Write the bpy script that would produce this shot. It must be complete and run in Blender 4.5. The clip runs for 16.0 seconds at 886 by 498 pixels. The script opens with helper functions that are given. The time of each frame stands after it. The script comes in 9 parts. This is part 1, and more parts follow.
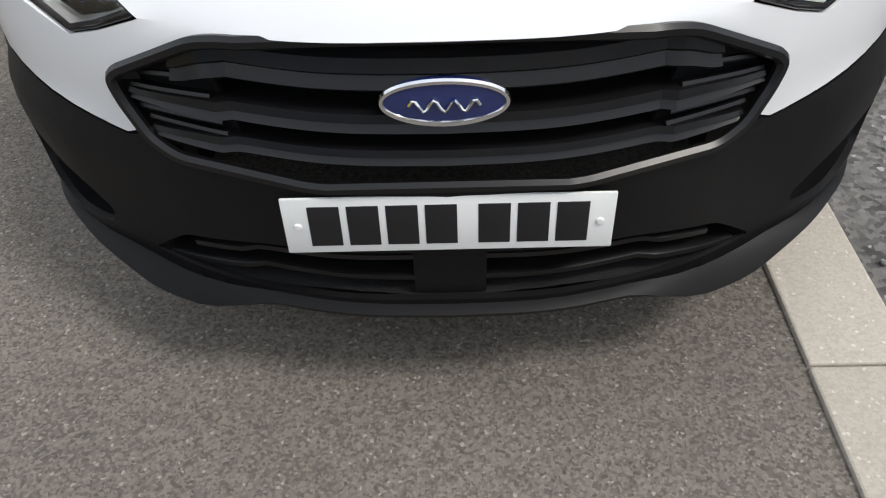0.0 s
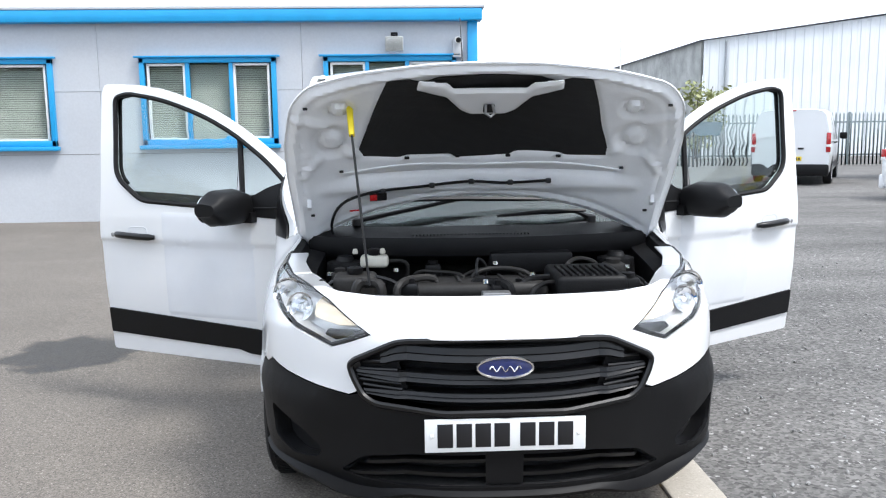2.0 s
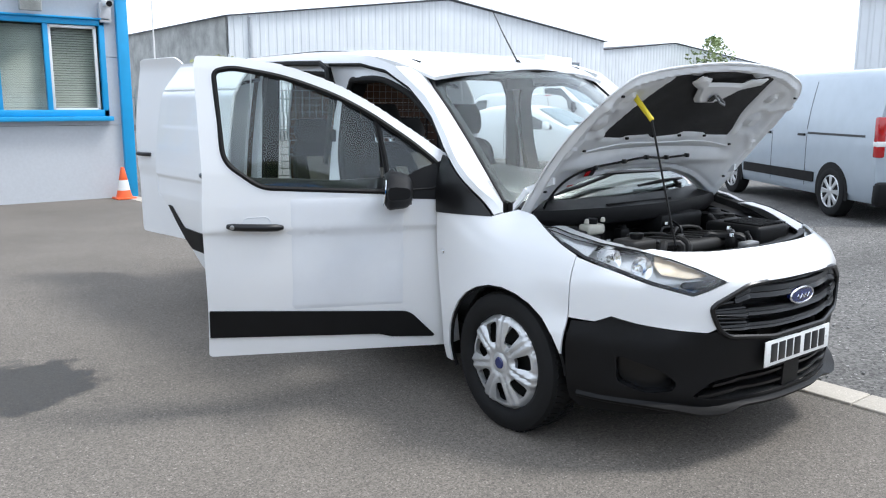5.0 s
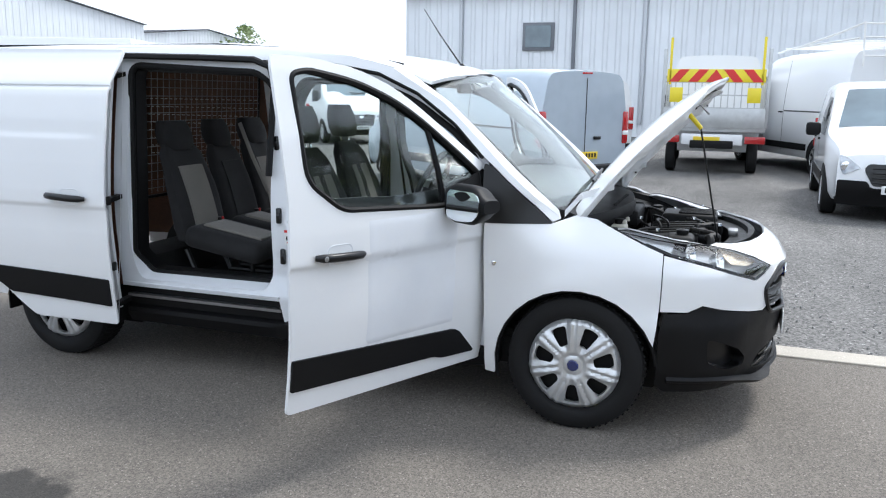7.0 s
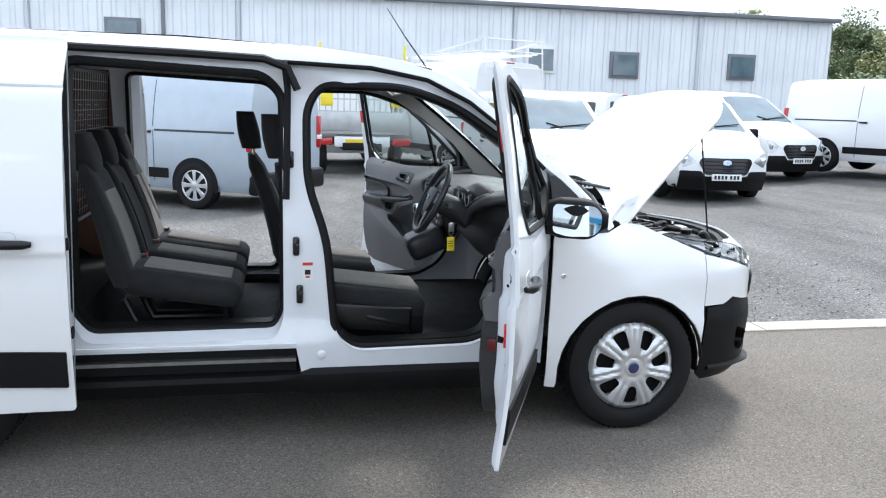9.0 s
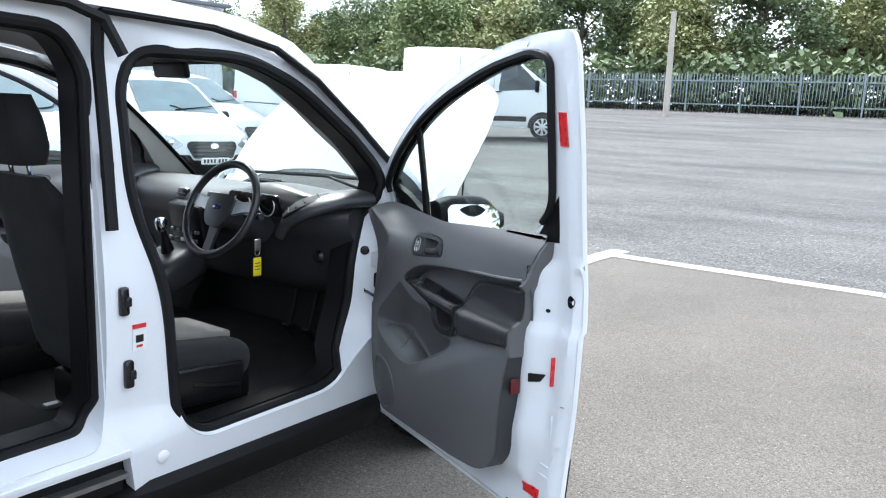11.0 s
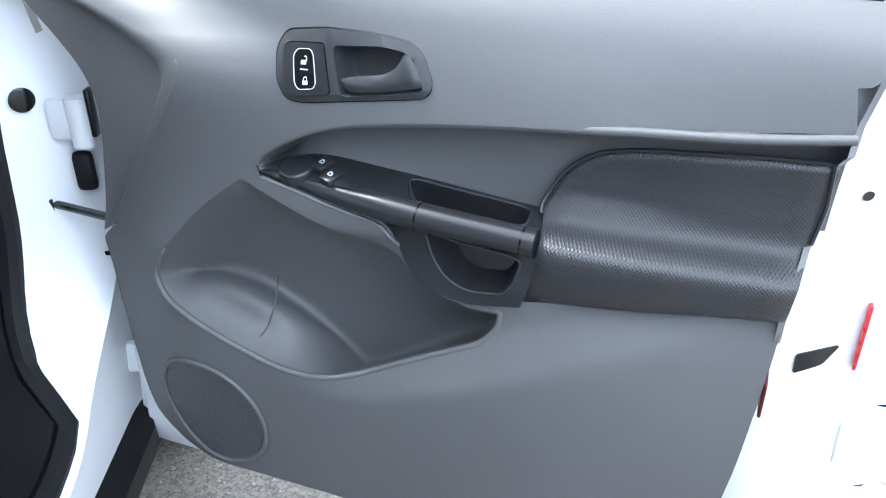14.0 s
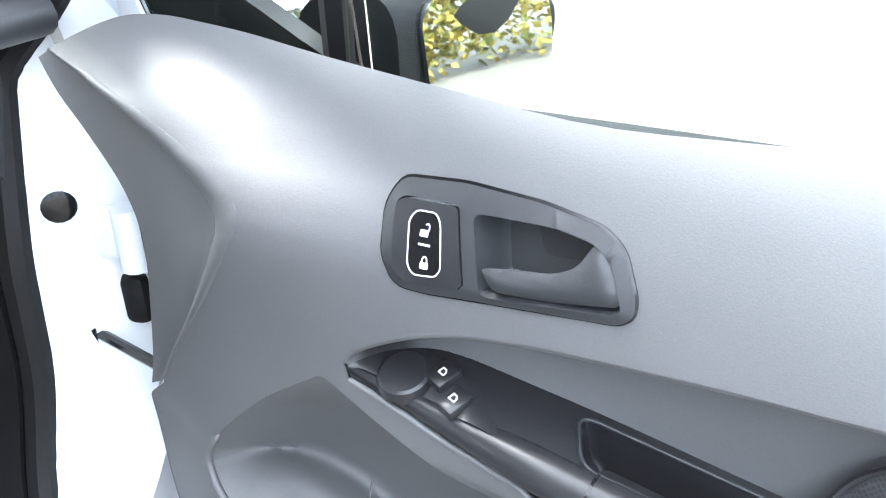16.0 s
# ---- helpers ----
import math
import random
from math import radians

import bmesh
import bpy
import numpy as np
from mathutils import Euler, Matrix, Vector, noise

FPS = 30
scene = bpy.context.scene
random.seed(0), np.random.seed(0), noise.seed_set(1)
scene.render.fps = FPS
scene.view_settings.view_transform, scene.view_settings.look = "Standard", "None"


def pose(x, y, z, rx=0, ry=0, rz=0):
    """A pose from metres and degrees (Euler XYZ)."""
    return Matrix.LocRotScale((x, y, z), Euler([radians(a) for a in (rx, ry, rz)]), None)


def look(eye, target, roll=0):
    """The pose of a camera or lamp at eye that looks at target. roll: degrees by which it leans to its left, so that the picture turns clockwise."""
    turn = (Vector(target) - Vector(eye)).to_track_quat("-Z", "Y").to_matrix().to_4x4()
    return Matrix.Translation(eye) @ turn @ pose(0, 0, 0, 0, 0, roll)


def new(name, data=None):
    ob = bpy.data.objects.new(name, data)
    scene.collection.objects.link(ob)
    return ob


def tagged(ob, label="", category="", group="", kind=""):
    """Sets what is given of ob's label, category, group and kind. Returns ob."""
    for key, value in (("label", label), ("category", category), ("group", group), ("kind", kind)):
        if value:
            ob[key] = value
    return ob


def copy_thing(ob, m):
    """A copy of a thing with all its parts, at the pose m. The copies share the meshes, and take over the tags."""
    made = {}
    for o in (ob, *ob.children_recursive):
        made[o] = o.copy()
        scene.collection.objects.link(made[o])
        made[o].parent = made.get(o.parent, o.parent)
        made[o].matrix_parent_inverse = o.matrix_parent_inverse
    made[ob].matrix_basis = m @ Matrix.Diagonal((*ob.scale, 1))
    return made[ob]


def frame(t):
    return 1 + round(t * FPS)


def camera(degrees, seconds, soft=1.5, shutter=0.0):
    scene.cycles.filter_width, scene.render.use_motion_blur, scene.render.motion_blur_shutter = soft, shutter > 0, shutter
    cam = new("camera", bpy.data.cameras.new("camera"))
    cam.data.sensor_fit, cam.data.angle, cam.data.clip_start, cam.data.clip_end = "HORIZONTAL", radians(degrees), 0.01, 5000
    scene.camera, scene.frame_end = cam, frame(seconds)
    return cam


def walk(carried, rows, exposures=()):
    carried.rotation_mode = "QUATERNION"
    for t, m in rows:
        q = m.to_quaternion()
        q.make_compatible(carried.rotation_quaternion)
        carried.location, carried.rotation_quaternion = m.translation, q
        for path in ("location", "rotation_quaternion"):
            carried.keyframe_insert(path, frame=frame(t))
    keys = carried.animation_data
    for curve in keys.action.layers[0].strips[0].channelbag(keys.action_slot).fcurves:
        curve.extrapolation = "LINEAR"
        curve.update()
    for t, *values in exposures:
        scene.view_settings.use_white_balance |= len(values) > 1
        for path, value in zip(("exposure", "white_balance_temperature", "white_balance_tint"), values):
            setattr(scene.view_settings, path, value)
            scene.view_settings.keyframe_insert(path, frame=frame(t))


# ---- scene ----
cam = camera(56.7, 16.0, soft=1.15)
PATH = [
    (0, (0.017, -0.993, 1.299), (-0.024, 0.494, -0.038), -2.3),
    (0.5, (-0.015, -1.477, 1.329), (-0.063, 0.225, 0.279), -1.7),
    (1, (-0.009, -1.954, 1.355), (-0.075, -0.061, 0.712), -1.6),
    (1.5, (-0.044, -2.266, 1.414), (-0.119, -0.306, 1.023), -1.3),
    (2, (-0.302, -2.526, 1.426), (-0.217, -0.547, 1.148), -0.7),
    (2.5, (-0.673, -2.554, 1.375), (-0.448, -0.589, 1.072), -0.5),
    (3, (-1.203, -2.51, 1.424), (-0.748, -0.59, 1.098), -0.2),
    (3.5, (-1.762, -2.492, 1.447), (-1.142, -0.618, 1.125), -0.1),
    (4, (-2.287, -2.323, 1.465), (-1.444, -0.54, 1.132), 0.1),
    (4.5, (-2.863, -2.122, 1.485), (-1.837, -0.439, 1.149), 0.1),
    (5, (-3.321, -1.765, 1.489), (-2.11, -0.212, 1.141), 0.1),
    (5.2, (-3.473, -1.611, 1.522), (-2.187, -0.12, 1.173), 0.0),
    (7.3, (-4.622, 0.615, 1.587), (-2.725, 1.133, 1.221), 0.8),
    (7.5, (-4.626, 0.845, 1.603), (-2.707, 1.277, 1.242), 0.7),
    (8, (-4.678, 1.47, 1.599), (-2.719, 1.658, 1.241), 0.8),
    (8.2, (-4.666, 1.704, 1.597), (-2.699, 1.781, 1.24), 0.9),
    (10.3, (-3.619, 3.691, 1.479), (-2.024, 2.529, 1.153), 2.2),
    (10.5, (-3.436, 3.77, 1.483), (-1.929, 2.495, 1.158), 2.2),
    (11, (-2.876, 3.813, 1.5), (-1.708, 2.226, 1.156), 2.2),
    (11.5, (-2.372, 3.746, 1.475), (-1.588, 1.979, 0.96), 2.3),
    (12, (-1.921, 3.452, 1.426), (-1.511, 1.689, 0.575), 2.2),
    (12.5, (-1.582, 3.117, 1.4), (-1.43, 1.388, 0.408), 2.2),
    (13, (-1.365, 2.816, 1.37), (-1.406, 1.077, 0.384), 1.3),
    (13.5, (-1.342, 2.616, 1.32), (-1.39, 0.872, 0.343), -0.0),
    (14, (-1.332, 2.584, 1.309), (-1.381, 0.837, 0.337), -0.1),
    (14.5, (-1.314, 2.535, 1.289), (-1.36, 0.794, 0.306), -0.2),
    (15, (-1.31, 2.327, 1.266), (-1.231, 0.576, 0.303), -0.1),
    (15.5, (-1.309, 2.195, 1.279), (-1.113, 0.458, 0.307), -0.3),
    (16, (-1.293, 2.169, 1.311), (-1.019, 0.443, 0.338), -0.4),
]
walk(cam, [(t, look(eye, target, roll)) for t, eye, target, roll in PATH],
     exposures=[(0, 0.0, 6450, 10), (0.5, 0.7, 6450, 10), (1.0, 1.08, 6250, 10), (1.5, 0.95, 6150, 10), (2, 0.75, 6100, 10), (3, 0.55, 6000, 9), (5, 0.5, 6000, 9), (8, 0.6, 6000, 9), (10.5, 1.08, 5950, 8), (11.5, 1.15, 5850, 8), (12.5, 1.2, 5750, 8), (13, 1.4, 5700, 7), (13.5, 1.95, 5650, 6), (14, 2.4, 5750, 7), (15, 2.95, 5900, 8), (16, 3.15, 6100, 8)])

# ---------------------------------------------------------------- daylight
SUN_DIR = Vector((0.45, -0.30, 0.84)).normalized()
world = bpy.data.worlds.new("overcast")
scene.world = world
world.use_nodes = True
wn = world.node_tree
bg = wn.nodes["Background"]
sky = wn.nodes.new("ShaderNodeTexSky")
sky.sky_type = "NISHITA"
sky.sun_disc = False
sky.sun_elevation = math.asin(SUN_DIR.z)
sky.sun_rotation = math.atan2(SUN_DIR.x, SUN_DIR.y)
sky.air_density, sky.dust_density, sky.ozone_density = 1.0, 4.0, 1.0
wtc = wn.nodes.new("ShaderNodeTexCoord")
wmap = wn.nodes.new("ShaderNodeMapping")
wmap.inputs["Scale"].default_value = (1, 1, 2.6)
wnoise = wn.nodes.new("ShaderNodeTexNoise")
wnoise.inputs["Scale"].default_value = 2.2
wnoise.inputs["Detail"].default_value = 6
wn.links.new(wtc.outputs["Generated"], wmap.inputs[0])
wn.links.new(wmap.outputs[0], wnoise.inputs["Vector"])
wr = wn.nodes.new("ShaderNodeMapRange")
wr.inputs[1].default_value, wr.inputs[2].default_value = 0.35, 0.65
wr.inputs[3].default_value, wr.inputs[4].default_value = 0.62, 0.97
wn.links.new(wnoise.outputs["Fac"], wr.inputs[0])
wmix = wn.nodes.new("ShaderNodeMix")
wmix.data_type = "RGBA"
wmix.inputs[7].default_value = (9.4, 9.9, 10.6, 1)
wn.links.new(wr.outputs[0], wmix.inputs[0])
wn.links.new(sky.outputs[0], wmix.inputs[6])
wn.links.new(wmix.outputs[2], bg.inputs[0])
bg.inputs[1].default_value = 0.12
sun = new("sun", bpy.data.lights.new("sun", "SUN"))
sun.data.energy = 2.0
sun.data.angle = radians(13)
sun.data.color = (1.0, 0.95, 0.88)
sun.matrix_basis = look(SUN_DIR * 40, (0, 0, 0))

# ---------------------------------------------------------------- materials
def mat(name, col, rough=0.5, metal=0.0, var=0.06, scale=6.0, grain=0.0, gscale=200.0, bump=0.0, bscale=150.0, coat=0.0, spec=0.5, rvar=0.08):
    """A surface with colour drift at two scales, uneven gloss and fine relief."""
    m = bpy.data.materials.new(name)
    m.use_nodes = True
    nt = m.node_tree
    b = nt.nodes["Principled BSDF"]
    b.inputs["Metallic"].default_value = metal
    b.inputs["Coat Weight"].default_value = coat
    b.inputs["Coat Roughness"].default_value = 0.05
    b.inputs["Specular IOR Level"].default_value = spec
    tc = nt.nodes.new("ShaderNodeTexCoord")
    n1 = nt.nodes.new("ShaderNodeTexNoise")
    n1.inputs["Scale"].default_value = scale
    n1.inputs["Detail"].default_value = 5
    nt.links.new(tc.outputs["Object"], n1.inputs["Vector"])
    n2 = nt.nodes.new("ShaderNodeTexNoise")
    n2.inputs["Scale"].default_value = gscale
    n2.inputs["Detail"].default_value = 2
    nt.links.new(tc.outputs["Object"], n2.inputs["Vector"])
    ramp = nt.nodes.new("ShaderNodeMapRange")
    ramp.inputs[1].default_value, ramp.inputs[2].default_value = 0.3, 0.7
    ramp.inputs[3].default_value, ramp.inputs[4].default_value = 1 - var, 1 + var
    nt.links.new(n1.outputs["Fac"], ramp.inputs[0])
    ramp2 = nt.nodes.new("ShaderNodeMapRange")
    ramp2.inputs[1].default_value, ramp2.inputs[2].default_value = 0.3, 0.7
    ramp2.inputs[3].default_value, ramp2.inputs[4].default_value = 1 - grain, 1 + grain
    nt.links.new(n2.outputs["Fac"], ramp2.inputs[0])
    mul = nt.nodes.new("ShaderNodeMath")
    mul.operation = "MULTIPLY"
    nt.links.new(ramp.outputs[0], mul.inputs[0])
    nt.links.new(ramp2.outputs[0], mul.inputs[1])
    vm = nt.nodes.new("ShaderNodeVectorMath")
    vm.operation = "SCALE"
    vm.inputs[0].default_value = col
    nt.links.new(mul.outputs[0], vm.inputs["Scale"])
    nt.links.new(vm.outputs[0], b.inputs["Base Color"])
    rr = nt.nodes.new("ShaderNodeMapRange")
    rr.inputs[1].default_value, rr.inputs[2].default_value = 0.3, 0.7
    rr.inputs[3].default_value, rr.inputs[4].default_value = max(0.02, rough - rvar * rough), min(1, rough + rvar * rough)
    nt.links.new(n1.outputs["Fac"], rr.inputs[0])
    nt.links.new(rr.outputs[0], b.inputs["Roughness"])
    if bump:
        n3 = nt.nodes.new("ShaderNodeTexNoise")
        n3.inputs["Scale"].default_value = bscale
        n3.inputs["Detail"].default_value = 3
        nt.links.new(tc.outputs["Object"], n3.inputs["Vector"])
        bp = nt.nodes.new("ShaderNodeBump")
        bp.inputs["Strength"].default_value = bump
        bp.inputs["Distance"].default_value = 0.5 / bscale
        nt.links.new(n3.outputs["Fac"], bp.inputs["Height"])
        nt.links.new(bp.outputs[0], b.inputs["Normal"])
    return m


def ground_mat(name, dark, light, cell, spots, rough, bump, patch=0.18, streak=(1, 1, 1), damp=()):
    """Loose or bound stone: cells of differing tone, larger patches, relief; damp: (x, y, rx, ry) of wet stains."""
    m = bpy.data.materials.new(name)
    m.use_nodes = True
    nt = m.node_tree
    N, Lk = nt.nodes.new, nt.links.new
    b = nt.nodes["Principled BSDF"]
    b.inputs["Specular IOR Level"].default_value = 0.35
    tc = N("ShaderNodeTexCoord")
    vo = N("ShaderNodeTexVoronoi")
    vo.inputs["Scale"].default_value = 1 / cell
    Lk(tc.outputs["Object"], vo.inputs["Vector"])
    vb = N("ShaderNodeTexNoise")
    vb.inputs["Scale"].default_value = 0.35 / cell
    vb.inputs["Detail"].default_value = 4
    Lk(tc.outputs["Object"], vb.inputs["Vector"])
    sep = N("ShaderNodeSeparateColor")
    Lk(vo.outputs["Color"], sep.inputs[0])
    mixf = N("ShaderNodeMath")
    mixf.operation = "MULTIPLY_ADD"
    Lk(sep.outputs[0], mixf.inputs[0])
    mixf.inputs[1].default_value = 0.55
    big = N("ShaderNodeTexNoise")
    big.inputs["Scale"].default_value = 0.55
    big.inputs["Detail"].default_value = 6
    big.inputs["Roughness"].default_value = 0.62
    mp = N("ShaderNodeMapping")
    mp.inputs["Scale"].default_value = streak
    Lk(tc.outputs["Object"], mp.inputs[0])
    Lk(mp.outputs[0], big.inputs["Vector"])
    nadd = N("ShaderNodeMath")
    nadd.operation = "MULTIPLY_ADD"
    Lk(vb.outputs["Fac"], nadd.inputs[0])
    nadd.inputs[1].default_value = 0.5
    nadd.inputs[2].default_value = -0.03
    Lk(nadd.outputs[0], mixf.inputs[2])
    cr = N("ShaderNodeMix")
    cr.data_type = "RGBA"
    Lk(mixf.outputs[0], cr.inputs[0])
    cr.inputs[6].default_value = (*dark, 1)
    cr.inputs[7].default_value = (*light, 1)
    sp = N("ShaderNodeMath")
    sp.operation = "GREATER_THAN"
    Lk(sep.outputs[1], sp.inputs[0])
    sp.inputs[1].default_value = 0.985
    cs = N("ShaderNodeMix")
    cs.data_type = "RGBA"
    Lk(sp.outputs[0], cs.inputs[0])
    Lk(cr.outputs[2], cs.inputs[6])
    cs.inputs[7].default_value = (*spots, 1)
    pr = N("ShaderNodeMapRange")
    pr.inputs[1].default_value, pr.inputs[2].default_value = 0.3, 0.7
    pr.inputs[3].default_value, pr.inputs[4].default_value = 1 - patch, 1 + patch
    Lk(big.outputs["Fac"], pr.inputs[0])
    vm = N("ShaderNodeVectorMath")
    vm.operation = "SCALE"
    Lk(cs.outputs[2], vm.inputs[0])
    Lk(pr.outputs[0], vm.inputs["Scale"])
    out = vm.outputs[0]
    rough_out = None
    for x, y, rx, ry in damp:
        mm = N("ShaderNodeMapping")
        mm.inputs["Location"].default_value = (-x / rx, -y / ry, 0)
        mm.inputs["Scale"].default_value = (1 / rx, 1 / ry, 0)
        Lk(tc.outputs["Object"], mm.inputs[0])
        ln = N("ShaderNodeVectorMath")
        ln.operation = "LENGTH"
        Lk(mm.outputs[0], ln.inputs[0])
        wn = N("ShaderNodeTexNoise")
        wn.inputs["Scale"].default_value = 5
        wn.inputs["Detail"].default_value = 6
        Lk(tc.outputs["Object"], wn.inputs["Vector"])
        ad = N("ShaderNodeMath")
        ad.operation = "MULTIPLY_ADD"
        Lk(wn.outputs["Fac"], ad.inputs[0])
        ad.inputs[1].default_value = 1.1
        Lk(ln.outputs["Value"], ad.inputs[2])
        mr = N("ShaderNodeMapRange")
        mr.inputs[1].default_value, mr.inputs[2].default_value = 1.30, 1.46
        mr.inputs[3].default_value, mr.inputs[4].default_value = 0.30, 1.0
        Lk(ad.outputs[0], mr.inputs[0])
        v2 = N("ShaderNodeVectorMath")
        v2.operation = "SCALE"
        Lk(out, v2.inputs[0])
        Lk(mr.outputs[0], v2.inputs["Scale"])
        out = v2.outputs[0]
        rr = N("ShaderNodeMapRange")
        rr.inputs[1].default_value, rr.inputs[2].default_value = 0.30, 1.0
        rr.inputs[3].default_value, rr.inputs[4].default_value = 0.55, rough
        Lk(mr.outputs[0], rr.inputs[0])
        rough_out = rr.outputs[0]
    Lk(out, b.inputs["Base Color"])
    if rough_out:
        Lk(rough_out, b.inputs["Roughness"])
    else:
        b.inputs["Roughness"].default_value = rough
    bp = N("ShaderNodeBump")
    bp.inputs["Strength"].default_value = bump
    bp.inputs["Distance"].default_value = cell * 0.6
    Lk(mixf.outputs[0], bp.inputs["Height"])
    Lk(bp.outputs[0], b.inputs["Normal"])
    return m


def glass_mat(name, tint, rough=0.0):
    m = bpy.data.materials.new(name)
    m.use_nodes = True
    b = m.node_tree.nodes["Principled BSDF"]
    b.inputs["Base Color"].default_value = (*tint, 1)
    b.inputs["Transmission Weight"].default_value = 1
    b.inputs["Roughness"].default_value = rough
    b.inputs["IOR"].default_value = 1.45
    return m


def weave_mat(name, col, rough, size, depth=0.5, bright=0.25):
    """Cloth or knurled vinyl: a small regular relief."""
    m = mat(name, col, rough, var=0.08, scale=9, grain=0.12, gscale=420)
    nt = m.node_tree
    b = nt.nodes["Principled BSDF"]
    tc = nt.nodes.new("ShaderNodeTexCoord")
    vo = nt.nodes.new("ShaderNodeTexVoronoi")
    vo.inputs["Scale"].default_value = 1 / size
    vo.inputs["Randomness"].default_value = 0.15
    nt.links.new(tc.outputs["Object"], vo.inputs["Vector"])
    bp = nt.nodes.new("ShaderNodeBump")
    bp.inputs["Strength"].default_value = depth
    bp.inputs["Distance"].default_value = size * 0.5
    bp.invert = True
    nt.links.new(vo.outputs["Distance"], bp.inputs["Height"])
    nt.links.new(bp.outputs[0], b.inputs["Normal"])
    b.inputs["Sheen Weight"].default_value = bright
    return m


def knurl_mat(name, col, rough, size, depth=0.6, holes=0.0):
    """Small dimples in a regular diagonal grid over a panel that faces sideways; holes: strength of the shade painted
    in them.
    """
    m = mat(name, col, rough, var=0.06, scale=9, grain=0.06, gscale=420)
    nt = m.node_tree
    b = nt.nodes["Principled BSDF"]
    tc = nt.nodes.new("ShaderNodeTexCoord")
    sp = nt.nodes.new("ShaderNodeSeparateXYZ")
    nt.links.new(tc.outputs["Object"], sp.inputs[0])
    ad, su, cb = nt.nodes.new("ShaderNodeMath"), nt.nodes.new("ShaderNodeMath"), nt.nodes.new("ShaderNodeCombineXYZ")
    su.operation = "SUBTRACT"
    for n in (ad, su):
        nt.links.new(sp.outputs[1], n.inputs[0])
        nt.links.new(sp.outputs[2], n.inputs[1])
    nt.links.new(ad.outputs[0], cb.inputs[0])
    nt.links.new(su.outputs[0], cb.inputs[1])
    vo = nt.nodes.new("ShaderNodeTexVoronoi")
    vo.voronoi_dimensions = "2D"
    vo.inputs["Scale"].default_value = 0.707 / size
    vo.inputs["Randomness"].default_value = 0.0
    nt.links.new(cb.outputs[0], vo.inputs["Vector"])
    bp = nt.nodes.new("ShaderNodeBump")
    bp.inputs["Strength"].default_value = depth
    bp.inputs["Distance"].default_value = size * 0.4
    nt.links.new(vo.outputs["Distance"], bp.inputs["Height"])
    nt.links.new(bp.outputs[0], b.inputs["Normal"])
    # shade painted into the colour: dimples and holes darker than the web between them
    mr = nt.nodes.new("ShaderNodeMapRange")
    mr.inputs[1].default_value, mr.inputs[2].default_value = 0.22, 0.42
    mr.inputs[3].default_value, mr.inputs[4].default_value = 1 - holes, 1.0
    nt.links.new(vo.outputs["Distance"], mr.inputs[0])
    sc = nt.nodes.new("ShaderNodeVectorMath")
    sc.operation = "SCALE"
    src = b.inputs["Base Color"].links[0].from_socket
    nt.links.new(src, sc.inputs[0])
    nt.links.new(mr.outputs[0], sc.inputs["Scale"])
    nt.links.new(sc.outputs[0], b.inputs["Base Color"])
    return m


def ribbed_mat(name, col, period, rough=0.45, axis=0, depth=1.0, var=0.05):
    """Profiled metal cladding: trapezoid ribs along one axis."""
    m = mat(name, col, rough, var=var, scale=0.6, grain=0.02, gscale=30)
    nt = m.node_tree
    b = nt.nodes["Principled BSDF"]
    tc = nt.nodes.new("ShaderNodeTexCoord")
    sp = nt.nodes.new("ShaderNodeSeparateXYZ")
    nt.links.new(tc.outputs["Object"], sp.inputs[0])
    a = nt.nodes.new("ShaderNodeMath")
    a.operation = "PINGPONG"
    nt.links.new(sp.outputs[axis], a.inputs[0])
    a.inputs[1].default_value = period / 2
    r = nt.nodes.new("ShaderNodeMapRange")
    r.inputs[1].default_value, r.inputs[2].default_value = period * 0.12, period * 0.24
    nt.links.new(a.outputs[0], r.inputs[0])
    bp = nt.nodes.new("ShaderNodeBump")
    bp.inputs["Strength"].default_value = depth
    bp.inputs["Distance"].default_value = 0.04
    nt.links.new(r.outputs[0], bp.inputs["Height"])
    nt.links.new(bp.outputs[0], b.inputs["Normal"])
    return m


WHITE = mat("white_paint", (0.80, 0.81, 0.82), 0.28, var=0.008, scale=2.5, coat=0.8, grain=0.004, rvar=0.02)
WHITE_INNER = mat("white_paint_inner", (0.74, 0.76, 0.79), 0.38, var=0.03, scale=5, coat=0.3, grain=0.01)
HOODIN = mat("hood_inner_paint", (0.84, 0.86, 0.88), 0.36, var=0.04, scale=9, coat=0.4, grain=0.02)
PLASTIC = mat("black_plastic", (0.006, 0.006, 0.0066), 0.5, var=0.15, scale=7, grain=0.1, gscale=500, bump=0.25, bscale=900, spec=0.2)
PLASTIC_S = mat("satin_black_plastic", (0.006, 0.006, 0.0066), 0.30, spec=0.4, var=0.12, scale=9, grain=0.05)
GLOSSB = mat("gloss_black", (0.008, 0.008, 0.009), 0.14, var=0.1, scale=9)
RUBBER = mat("seal_rubber", (0.007, 0.007, 0.0075), 0.62, spec=0.25, var=0.15, scale=20, grain=0.1, bump=0.2, bscale=300)
TYRE = mat("tyre_rubber", (0.010, 0.010, 0.0105), 0.72, spec=0.25, var=0.2, scale=14, grain=0.15, gscale=300, bump=0.3, bscale=260)
CHROME = mat("chrome", (0.80, 0.81, 0.83), 0.10, metal=1.0, var=0.03)
ALLOY = mat("silver_trim_paint", (0.60, 0.61, 0.62), 0.30, metal=0.6, var=0.05, scale=12, grain=0.04)
ALLOYD = mat("dark_alloy", (0.075, 0.077, 0.08), 0.35, metal=0.7, var=0.08, scale=12)
STEEL = mat("steel", (0.36, 0.36, 0.36), 0.42, metal=0.9, var=0.12, scale=20)
